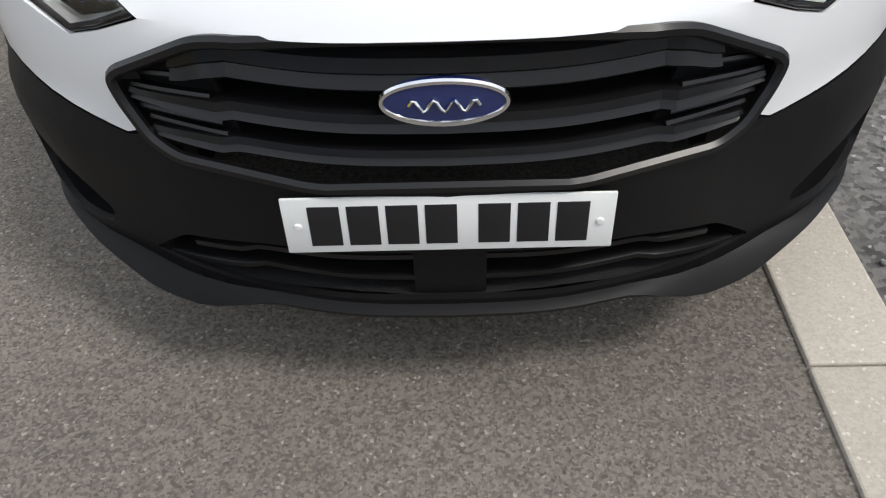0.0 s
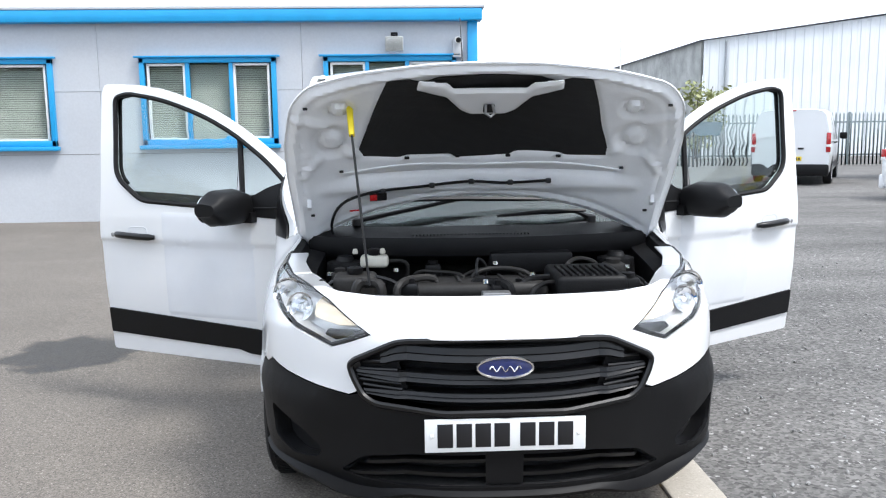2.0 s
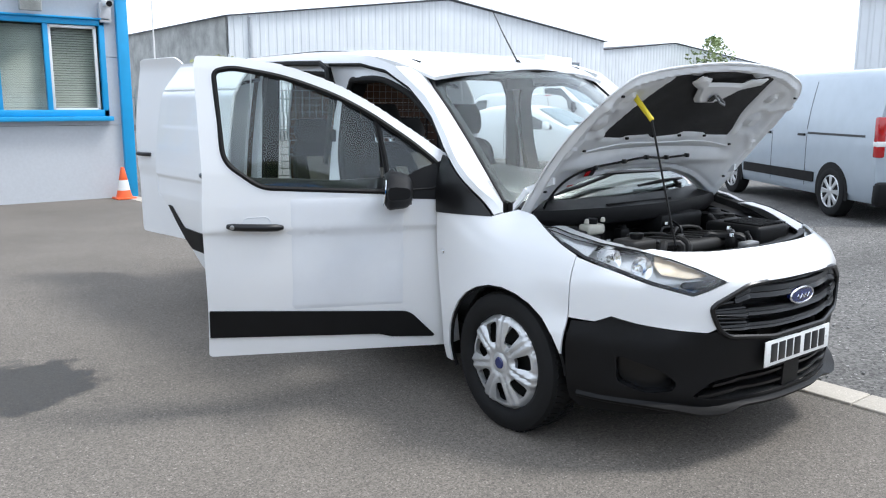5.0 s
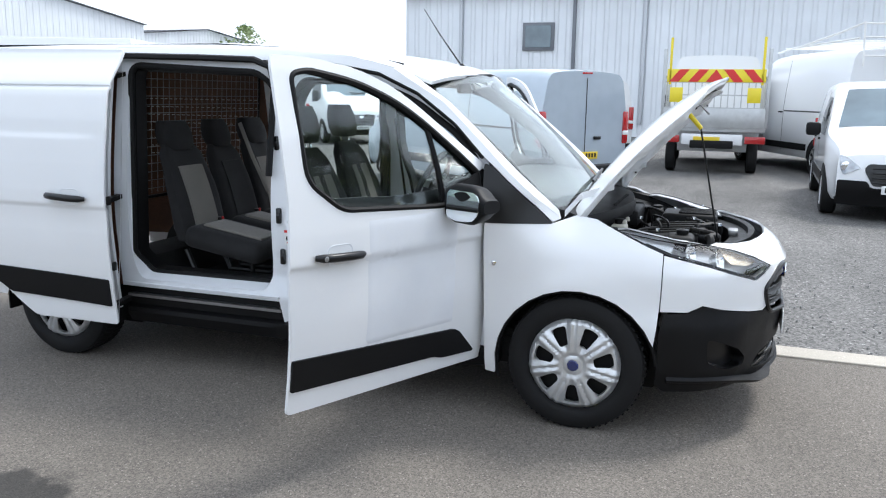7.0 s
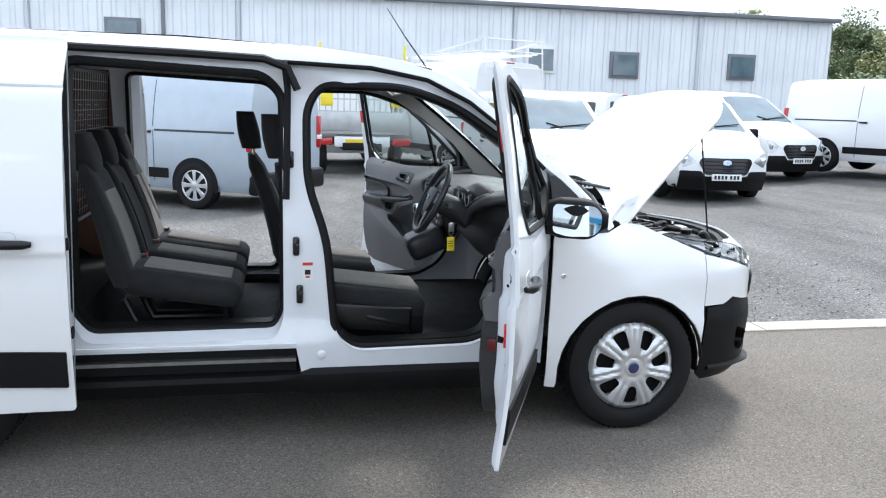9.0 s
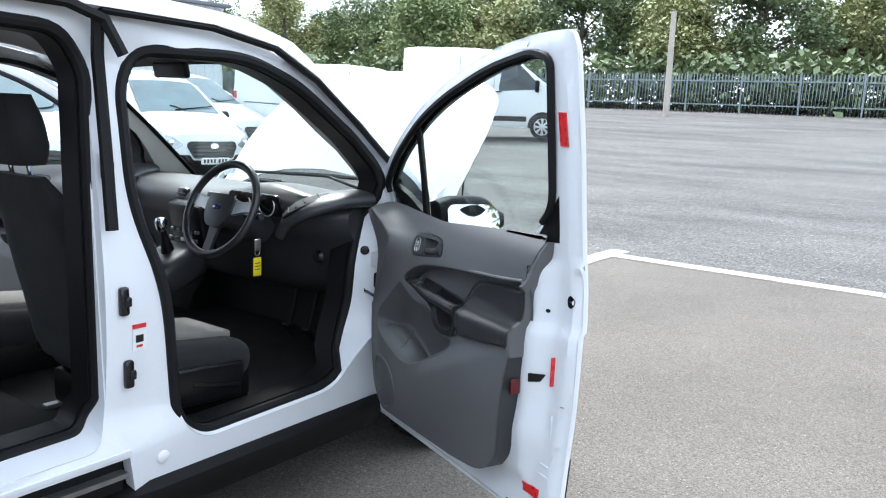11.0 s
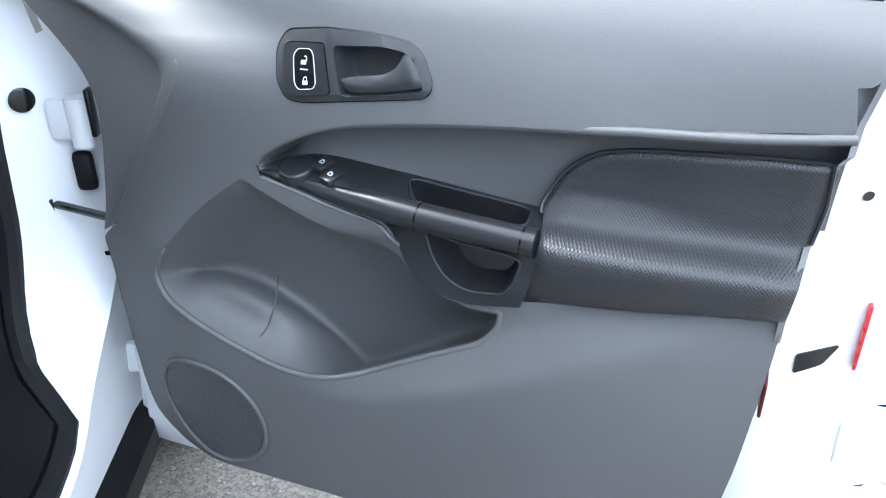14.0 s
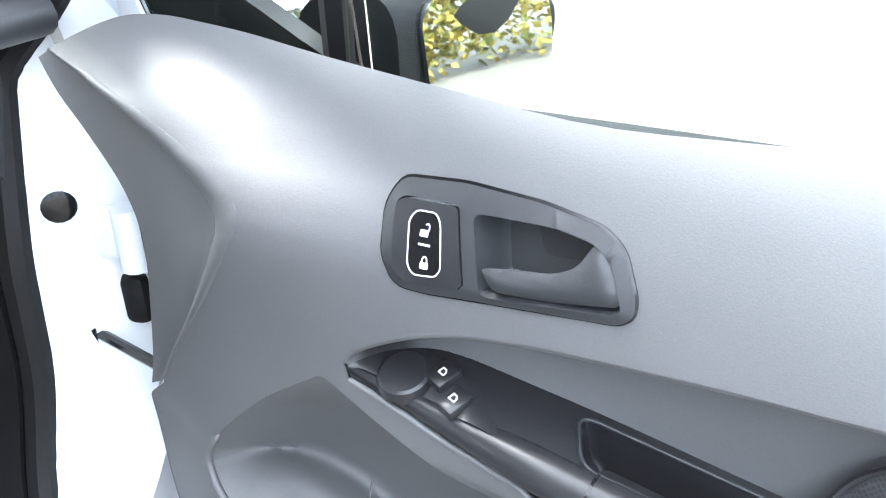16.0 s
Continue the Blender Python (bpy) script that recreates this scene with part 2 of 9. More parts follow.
TRIMG = mat("grey_trim_plastic", (0.098, 0.098, 0.101), 0.52, var=0.04, scale=5, grain=0.06, gscale=700, bump=0.2, bscale=750, spec=0.65)
TRIMD = mat("dark_trim_plastic", (0.028, 0.029, 0.032), 0.42, var=0.06, scale=6, grain=0.06, gscale=700, bump=0.12, bscale=750)
AMBERC = mat("amber_chrome", (0.88, 0.72, 0.52), 0.22, metal=0.7, var=0.2, scale=20)
TRIMB = mat("black_trim_plastic", (0.019, 0.019, 0.021), 0.32, var=0.1, scale=9, grain=0.05, bump=0.12, bscale=700)
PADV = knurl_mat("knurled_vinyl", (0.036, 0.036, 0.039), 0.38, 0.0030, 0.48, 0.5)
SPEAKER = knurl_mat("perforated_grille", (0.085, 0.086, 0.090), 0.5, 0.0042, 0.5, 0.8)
CLOTHB = weave_mat("black_cloth", (0.010, 0.010, 0.011), 0.9, 0.0025, 0.4, 0.06)
CLOTHG = weave_mat("grey_cloth", (0.19, 0.175, 0.155), 0.92, 0.0030, 0.5, 0.2)
INSUL = weave_mat("insulation_felt", (0.007, 0.007, 0.0075), 0.70, 0.004, 0.5, 0.03)
REDREF = mat("red_reflector", (0.62, 0.018, 0.022), 0.28, var=0.08, scale=40, coat=0.4)
DARKRED = mat("dark_red_reflector", (0.10, 0.006, 0.008), 0.3, var=0.06)
TAILRED = mat("tail_lamp_red", (0.42, 0.012, 0.014), 0.12, var=0.06, coat=0.7)
YELLOW = mat("yellow_plastic", (0.78, 0.62, 0.02), 0.42, var=0.05)
PLATEY = mat("yellow_plate", (0.76, 0.56, 0.03), 0.35, var=0.04)
PLATEW = mat("white_plate", (0.80, 0.81, 0.80), 0.32, var=0.03)
INKB = mat("black_ink", (0.01, 0.01, 0.012), 0.4)
BADGE = mat("badge_blue", (0.012, 0.022, 0.11), 0.16, var=0.1, coat=0.8)
GLASS = glass_mat("tinted_glass", (0.80, 0.88, 0.86))
CLEAR = glass_mat("clear_lens", (0.97, 0.98, 0.98))
MIRROR = mat("mirror_silver", (0.82, 0.86, 0.88), 0.02, metal=1.0, var=0.0, rvar=0.0)
DARKGLASS = mat("dark_window_glass", (0.016, 0.022, 0.026), 0.05, var=0.2, scale=1.5, spec=0.9)
SKYGLASS = mat("far_window_glass", (0.11, 0.16, 0.19), 0.06, var=0.3, scale=1.2, spec=1.0)
PLY = mat("brown_hardboard", (0.115, 0.050, 0.024), 0.6, var=0.25, scale=7, grain=0.15, gscale=90)
BAYM = mat("engine_bay_plastic", (0.007, 0.007, 0.0075), 0.5, spec=0.22, var=0.25, scale=14, grain=0.15, gscale=120, bump=0.2, bscale=120)
BAYG = mat("engine_cover_grey", (0.022, 0.021, 0.020), 0.55, spec=0.3, var=0.2, scale=14, grain=0.15, gscale=120)
FLUID = mat("translucent_white_tank", (0.62, 0.60, 0.52), 0.4, var=0.08, scale=20)
FLOORM = mat("rubber_floor_mat", (0.010, 0.010, 0.010), 0.75, spec=0.3, var=0.25, scale=10, grain=0.2, bump=0.3, bscale=200)
LINER = mat("headlining", (0.34, 0.33, 0.31), 0.9, var=0.05, scale=8, grain=0.08, gscale=500)
SILVERP = mat("silver_blue_paint", (0.43, 0.49, 0.55), 0.3, metal=0.25, var=0.03, coat=0.7)
BLUEP = mat("blue_paint", (0.012, 0.19, 0.60), 0.25, metal=0.0, var=0.05, coat=0.9)
BLACKP = mat("black_car_paint", (0.01, 0.01, 0.011), 0.2, coat=0.9)
CLAD = mat("grey_panel_cladding", (0.52, 0.54, 0.57), 0.5, var=0.04, scale=0.8, grain=0.03, gscale=25)
TRIMBLUE = mat("blue_trim_paint", (0.022, 0.33, 0.66), 0.38, var=0.06, scale=3, grain=0.03)
BLIND = mat("window_blind", (0.62, 0.60, 0.56), 0.7, var=0.1, scale=3)
UNLITROOM = mat("unlit_room", (0.10, 0.095, 0.085), 0.9, var=0.3, scale=1.5)
SHEDM = ribbed_mat("white_ribbed_cladding", (0.76, 0.79, 0.82), 0.5, axis=1)
SHEDX = ribbed_mat("white_ribbed_gable", (0.74, 0.77, 0.80), 0.5, axis=0)
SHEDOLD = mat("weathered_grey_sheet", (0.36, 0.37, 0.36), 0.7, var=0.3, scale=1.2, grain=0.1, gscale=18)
ROOFM = mat("dark_roof_edge", (0.16, 0.17, 0.19), 0.5, var=0.15, scale=1)
CONC = ground_mat("concrete_edging", (0.38, 0.345, 0.29), (0.52, 0.475, 0.41), 0.006, (0.6, 0.56, 0.5), 0.85, 0.25, 0.1)
ASPHALT = ground_mat("asphalt", (0.052, 0.046, 0.040), (0.262, 0.234, 0.201), 0.0060, (0.31, 0.28, 0.245), 0.9, 0.55, 0.16, damp=((-2.56, 2.95, 0.50, 0.52),))
GRAVEL = ground_mat("gravel", (0.028, 0.027, 0.026), (0.262, 0.252, 0.238), 0.015, (0.36, 0.35, 0.335), 0.92, 1.0, 0.34, streak=(0.45, 1.6, 1))
FENCEM = mat("galvanised_fence", (0.25, 0.30, 0.31), 0.6, metal=0.2, var=0.15, scale=2)
BARK = mat("bark", (0.10, 0.085, 0.07), 0.9, var=0.3, scale=8, bump=0.5, bscale=40)
CONEO = mat("orange_cone", (0.85, 0.13, 0.03), 0.45, var=0.06)
CONEW = mat("white_cone_band", (0.78, 0.78, 0.76), 0.45)


def leaf_mat(name, a, b2):
    m = bpy.data.materials.new(name)
    m.use_nodes = True
    nt = m.node_tree
    b = nt.nodes["Principled BSDF"]
    g = nt.nodes.new("ShaderNodeNewGeometry")
    mx = nt.nodes.new("ShaderNodeMix")
    mx.data_type = "RGBA"
    mx.inputs[6].default_value, mx.inputs[7].default_value = (*a, 1), (*b2, 1)
    nt.links.new(g.outputs["Random Per Island"], mx.inputs[0])
    nt.links.new(mx.outputs[2], b.inputs["Base Color"])
    b.inputs["Roughness"].default_value = 0.6
    b.inputs["Subsurface Weight"].default_value = 0.0
    return m


LEAF = leaf_mat("leaves_green", (0.17, 0.23, 0.09), (0.28, 0.34, 0.15))
LEAF2 = leaf_mat("leaves_olive", (0.22, 0.25, 0.10), (0.34, 0.35, 0.16))
LEAF3 = leaf_mat("leaves_dark", (0.13, 0.18, 0.08), (0.21, 0.26, 0.13))

# ---------------------------------------------------------------- mesh helpers


def part(name, bm, material, parent=None, label="", sharp=38, smooth=True):
    me = bpy.data.meshes.new(name)
    bm.normal_update()
    bm.to_mesh(me)
    bm.free()
    me.materials.append(material)
    if smooth:
        me.polygons.foreach_set("use_smooth", [True] * len(me.polygons))
        me.set_sharp_from_angle(angle=radians(sharp))
    ob = new(name, me)
    if parent:
        ob.parent = parent
    if label:
        ob["label"] = label
    return ob


def thing(name, label, category, group="", kind="", m=None):
    e = new(name)
    e.empty_display_size = 0.2
    if m is not None:
        e.matrix_basis = m
    return tagged(e, label, category, group, kind)


def B():
    return bmesh.new()


def box(bm, c, s, bevel=0.0, m=None, seg=2):
    r = bmesh.ops.create_cube(bm, size=1.0)
    vs = r["verts"]
    for v in vs:
        v.co = Vector((v.co.x * s[0], v.co.y * s[1], v.co.z * s[2]))
    if bevel:
        es = {e for v in vs for e in v.link_edges}
        rb = bmesh.ops.bevel(bm, geom=list(es), offset=min(bevel, 0.49 * min(s)), segments=seg, profile=0.5, affect="EDGES")
        vs = list({v for f in rb["faces"] for v in f.verts} | {v for v in vs if v.is_valid})
    t = Matrix.Translation(c) @ (m if m is not None else Matrix())
    for v in vs:
        v.co = t @ v.co
    return vs


def loft(bm, rings, closed=True, caps=True):
    R = [[bm.verts.new(p) for p in r] for r in rings]
    n = len(R[0])
    for a, b in zip(R, R[1:]):
        for i in range(n if closed else n - 1):
            j = (i + 1) % n
            try:
                bm.faces.new((a[i], a[j], b[j], b[i]))
            except ValueError:
                pass
    if caps and closed:
        bm.faces.new(R[0][::-1])
        bm.faces.new(R[-1])
    bmesh.ops.recalc_face_normals(bm, faces=bm.faces)
    return R


def tube(bm, pts, r, seg=8, closed=False, flat=1.0):
    pts = [Vector(p) for p in pts]
    n = len(pts)
    rings = []
    up0 = None
    for i, p in enumerate(pts):
        a = pts[(i - 1) % n] if closed or i else p
        b = pts[(i + 1) % n] if closed or i < n - 1 else p
        d = (b - a).normalized()
        if up0 is None:
            up0 = Vector((0, 0, 1)) if abs(d.z) < 0.9 else Vector((0, 1, 0))
        sx = d.cross(up0).normalized()
        up = sx.cross(d).normalized()
        up0 = up
        rr = r[i] if isinstance(r, (list, tuple)) else r
        rings.append([p + (sx * math.cos(2 * math.pi * k / seg) + up * flat * math.sin(2 * math.pi * k / seg)) * rr for k in range(seg)])
    if closed:
        rings.append(rings[0])
        R = [[bm.verts.new(q) for q in rg] for rg in rings[:-1]]
        for i in range(n):
            A, Bq = R[i], R[(i + 1) % n]
            for k in range(seg):
                bm.faces.new((A[k], A[(k + 1) % seg], Bq[(k + 1) % seg], Bq[k]))
        bmesh.ops.recalc_face_normals(bm, faces=bm.faces)
    else:
        loft(bm, rings)


def lathe(bm, prof, m, seg=32, caps=False):
    """prof: (radius, height) pairs, turned about the local z axis."""
    rings = [[m @ Vector((r * math.cos(2 * math.pi * k / seg), r * math.sin(2 * math.pi * k / seg), h)) for k in range(seg)] for r, h in prof]
    loft(bm, rings, caps=caps)


def catmull(pts, n=6, closed=False):
    out = []
    P = [Vector(p) for p in pts]
    m = len(P)
    for i in range(m if closed else m - 1):
        p0 = P[(i - 1) % m] if closed or i else P[0]
        p1, p2 = P[i], P[(i + 1) % m]
        p3 = P[(i + 2) % m] if closed or i < m - 2 else P[-1]
        for k in range(n):
            t = k / n
            out.append(0.5 * ((2 * p1) + (p2 - p0) * t + (2 * p0 - 5 * p1 + 4 * p2 - p3) * t * t + (3 * p1 - p0 - 3 * p2 + p3) * t ** 3))
    if not closed:
        out.append(P[-1])
    return [tuple(v) for v in out]


def rounded(poly, r, n=4):
    """A polygon with its corners rounded; r a number or one radius a corner."""
    out = []
    m = len(poly)
    for i, p in enumerate(poly):
        p = Vector(p)
        a, b = Vector(poly[i - 1]) - p, Vector(poly[(i + 1) % m]) - p
        rr = r[i] if isinstance(r, (list, tuple)) else r
        q = min(rr, 0.45 * a.length, 0.45 * b.length)
        if q < 1e-4:
            out.append(tuple(p))
            continue
        s, e = p + a.normalized() * q, p + b.normalized() * q
        for k in range(n + 1):
            t = k / n
            out.append(tuple((1 - t) ** 2 * s + 2 * t * (1 - t) * p + t * t * e))
    return out


def region(outline, holes, step, fmap, thick=0.0, out=None, bm=None, clean=False):
    """A sheet cut to an outline with holes in a flat plan, gridded, laid onto a surface and given thickness inwards."""
    b = bmesh.new()
    for lp in [outline] + list(holes):
        vs = [b.verts.new((p[0], p[1], 0)) for p in lp]
        for i in range(len(vs)):
            if (vs[i].co - vs[(i + 1) % len(vs)].co).length > 1e-6:
                b.edges.new((vs[i], vs[(i + 1) % len(vs)]))
    if holes:
        bmesh.ops.triangle_fill(b, use_beauty=True, use_dissolve=False, edges=b.edges[:])
    else:
        b.faces.new(vs)
    us = [p[0] for p in outline]
    vs_ = [p[1] for p in outline]
    sx, sy = step if isinstance(step, tuple) else (step, step)
    for lo, hi, st, no in ((min(us), max(us), sx, (1, 0, 0)), (min(vs_), max(vs_), sy, (0, 1, 0))):
        k = max(1, int(round((hi - lo) / st)))
        for i in range(1, k):
            c = lo + (hi - lo) * i / k
            bmesh.ops.bisect_plane(b, geom=b.verts[:] + b.edges[:] + b.faces[:], dist=1e-6, plane_co=(c * no[0], c * no[1], 0), plane_no=no)
    bmesh.ops.dissolve_degenerate(b, dist=1e-5, edges=b.edges[:])
    if clean:
        # drop the fill's slanting edges, so that only the grid and the outlines are left
        slant = [e for e in b.edges if len(e.link_faces) == 2 and min(abs(e.verts[0].co.x - e.verts[1].co.x), abs(e.verts[0].co.y - e.verts[1].co.y)) > 1e-5]
        bmesh.ops.dissolve_edges(b, edges=slant, use_verts=False, use_face_split=False)
    for f in b.faces:
        f.normal_update()
        if f.normal.z < 0:
            f.normal_flip()
    for v in b.verts:
        v.co = Vector(fmap(v.co.x, v.co.y))
    b.normal_update()
    if out is not None:
        tot = Vector()
        for f in b.faces:
            tot += f.normal * f.calc_area()
        if tot.dot(Vector(out)) < 0:
            for f in b.faces:
                f.normal_flip()
            b.normal_update()
    if thick:
        fs = b.faces[:]
        bd = [(e, e.link_faces[0]) for e in b.edges if len(e.link_faces) == 1]
        tw = {v: b.verts.new(v.co - v.normal * thick) for v in b.verts[:]}
        for f in fs:
            b.faces.new([tw[v] for v in reversed(f.verts)])
        for e, f in bd:
            for lo in f.loops:
                if lo.edge == e:
                    a, c = lo.vert, lo.link_loop_next.vert
                    b.faces.new((c, a, tw[a], tw[c]))
                    break
    if bm is not None:
        me = bpy.data.meshes.new("tmp")
        b.to_mesh(me)
        b.free()
        bm.from_mesh(me)
        bpy.data.meshes.remove(me)
        return bm
    return b


def spline(tab, x):
    """A smooth curve through the knots of a table."""
    x = min(max(x, tab[0][0]), tab[-1][0])
    n = len(tab)
    i = 0
    while i < n - 2 and x > tab[i + 1][0]:
        i += 1

    def slope(k):
        a, b = tab[max(0, k - 1)], tab[min(n - 1, k + 1)]
        return (b[1] - a[1]) / (b[0] - a[0])

    (a, p), (b, q) = tab[i], tab[i + 1]
    h = b - a
    t = (x - a) / h
    return (2 * t ** 3 - 3 * t * t + 1) * p + (t ** 3 - 2 * t * t + t) * h * slope(i) + (3 * t * t - 2 * t ** 3) * q + (t ** 3 - t * t) * h * slope(i + 1)


def lin(tab, x):
    if x <= tab[0][0]:
        return tab[0][1]
    for (a, p), (b, q) in zip(tab, tab[1:]):
        if x <= b:
            return p + (q - p) * (x - a) / (b - a)
    return tab[-1][1]


def smooth(a, b, x):
    t = min(1, max(0, (x - a) / (b - a)))
    return t * t * (3 - 2 * t)


def mirrored(bm):
    for v in bm.verts:
        v.co.x = -v.co.x
    for f in bm.faces:
        f.normal_flip()
    return bm

# ---------------------------------------------------------------- ground
def gz(y):
    """The yard lies level round the van and climbs gently beyond the edging."""
    return 0.05 * min(max(0.0, -4.4 - y), 42.0)


bm = B()
xs = [-400, -120, -60, -30, -15, 0, 15, 30, 60, 120, 400]
ys = [-400, -120, -46.4, -30, -20, -12, -8, -6, -4.4, 0, 20, 60, 120, 400]
vv = [[bm.verts.new((x, y, gz(y) - 0.006)) for x in xs] for y in ys]
for i in range(len(ys) - 1):
    for j in range(len(xs) - 1):
        bm.faces.new((vv[i][j], vv[i][j + 1], vv[i + 1][j + 1], vv[i + 1][j]))
tagged(part("ground", bm, GRAVEL, smooth=False), "grey loose gravel yard stretching to the fence", "ground", kind="structure")
bm = B()
r = [bm.verts.new(p) for p in ((-70, -4.12, 0), (0.71, -4.12, 0), (0.71, 70, 0), (-70, 70, 0))]
bm.faces.new(r)
tagged(part("road", bm, ASPHALT, smooth=False), "worn brown-grey asphalt with a damp oily stain", "asphalt", kind="structure")


def edging(length):
    bm = B()
    box(bm, (0, 0, -0.04), (0.215, length - 0.006, 0.106), 0.006)
    me = bpy.data.meshes.new("edging_block")
    bm.to_mesh(me)
    bm.free()
    me.materials.append(CONC)
    return me


kerb = thing("kerb", "pale concrete edging flush between asphalt and gravel", "kerb", kind="structure")
EDGE = edging(0.914)
for k in range(18):
    ob = new("edging_block", EDGE)
    ob.parent = kerb
    ob.matrix_basis = pose(0.815 + random.uniform(-0.004, 0.004), 0.068 + 0.457 + 0.914 * (k - 5), random.uniform(-0.003, 0.002), 0, 0, random.uniform(-0.25, 0.25))
for k in range(26):
    ob = new("edging_block", EDGE)
    ob.parent = kerb
    ob.matrix_basis = pose(0.47 - 0.914 * k, -4.16 + random.uniform(-0.004, 0.004), random.uniform(-0.003, 0.002), 0, 0, 90 + random.uniform(-0.25, 0.25))

# loose stones on the gravel beside the edging
bm = B()
for k in range(900):
    x, y = 0.95 + abs(random.gauss(0, 1.6)), random.uniform(-3.6, 7.5)
    s = random.uniform(0.004, 0.012)
    rot = Euler([random.uniform(0, 6) for _ in range(3)]).to_matrix().to_4x4()
    rr = bmesh.ops.create_icosphere(bm, subdivisions=1, radius=s)
    for v in rr["verts"]:
        v.co = Vector((x, y, s * 0.25)) + rot @ Vector((v.co.x * 1.25, v.co.y * 0.9, v.co.z * 0.7)) * random.uniform(0.85, 1.1)
STONE = mat("loose_stone", (0.30, 0.295, 0.285), 0.9, var=0.5, scale=30)
tagged(part("gravel_stones", bm, STONE, smooth=False), "scattered loose grey stones beside the concrete edging", "stones", kind="stuff")

# ---------------------------------------------------------------- site office
FY = 11.81
office = thing("office_building", "low grey panelled site office with bright blue window frames and fascia", "building")


WINS = [(-16.6, -14.3), (-12.6, -10.3), (-7.41, -6.20), (-4.76, -2.48), (-1.68, 0.58)]
WZ0, WZ1 = 1.29, 2.74


def rect(a, b, c, d):
    return [(a, c), (b, c), (b, d), (a, d)]


holes = [rect(a + 0.05, b - 0.05, WZ0 + 0.05, WZ1 - 0.05) for a, b in WINS]
# panels in three courses with open joints
for z0, z1 in ((0.0, 1.148), (1.155, 2.196), (2.203, 3.32)):
    for x0, x1 in ((-18.3, -13.506), (-13.5, -8.6), (-8.594, -5.45), (-5.444, -2.05), (-2.044, 0.77)):
        hh = []
        for a, b, c, d in [(h[0][0], h[1][0], h[0][1], h[2][1]) for h in holes]:
            if a > x0 and b < x1 and d > z0 and c < z1:
                hh.append((a, b, max(c, z0 - 1), min(d, z1 + 1)))
        poly = [(x0, z0), (x1, z0), (x1, z1), (x0, z1)]
        pieces = [poly]
        for a, b, c, d in hh:
            pieces = []
            if c <= z0 and d >= z1:
                pieces = [rect(x0, a, z0, z1), rect(b, x1, z0, z1)]
            elif c <= z0:
                pieces = [[(x0, z0), (a, z0), (a, d), (b, d), (b, z0), (x1, z0), (x1, z1), (x0, z1)]]
            else:
                pieces = [[(x0, z0), (x1, z0), (x1, z1), (b, z1), (b, c), (a, c), (a, z1), (x0, z1)]]
        bm = B()
        for p in pieces:
            region(p, [], 3.0, lambda u, v: (u, FY, v), 0.14, out=(0, -1, 0), bm=bm)
        part("wall_panel", bm, CLAD, office, smooth=False)
# solid filling whose dark colour holds the shade of the rooms inside
bm = B()
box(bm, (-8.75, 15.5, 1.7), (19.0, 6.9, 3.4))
part("wall_core", bm, UNLITROOM, office)
bm = B()
box(bm, (-8.66, FY - 0.03, 3.415), (19.34, 0.34, 0.2), 0.015)
part("fascia", bm, TRIMBLUE, office, "bright blue roof fascia")
bm = B()
box(bm, (-8.65, 15.3, 3.54), (19.4, 7.4, 0.05), 0.01)
part("roof", bm, CLAD, office)
bm = B()
box(bm, (0.855, FY + 0.03, 1.66), (0.17, 0.22, 3.31), 0.01)
part("corner_trim", bm, TRIMBLUE, office, "bright blue corner trim")
bm = B()
box(bm, (0.90, FY + 3.6, 1.66), (0.06, 6.9, 3.3))
part("end_wall", bm, CLAD, office)


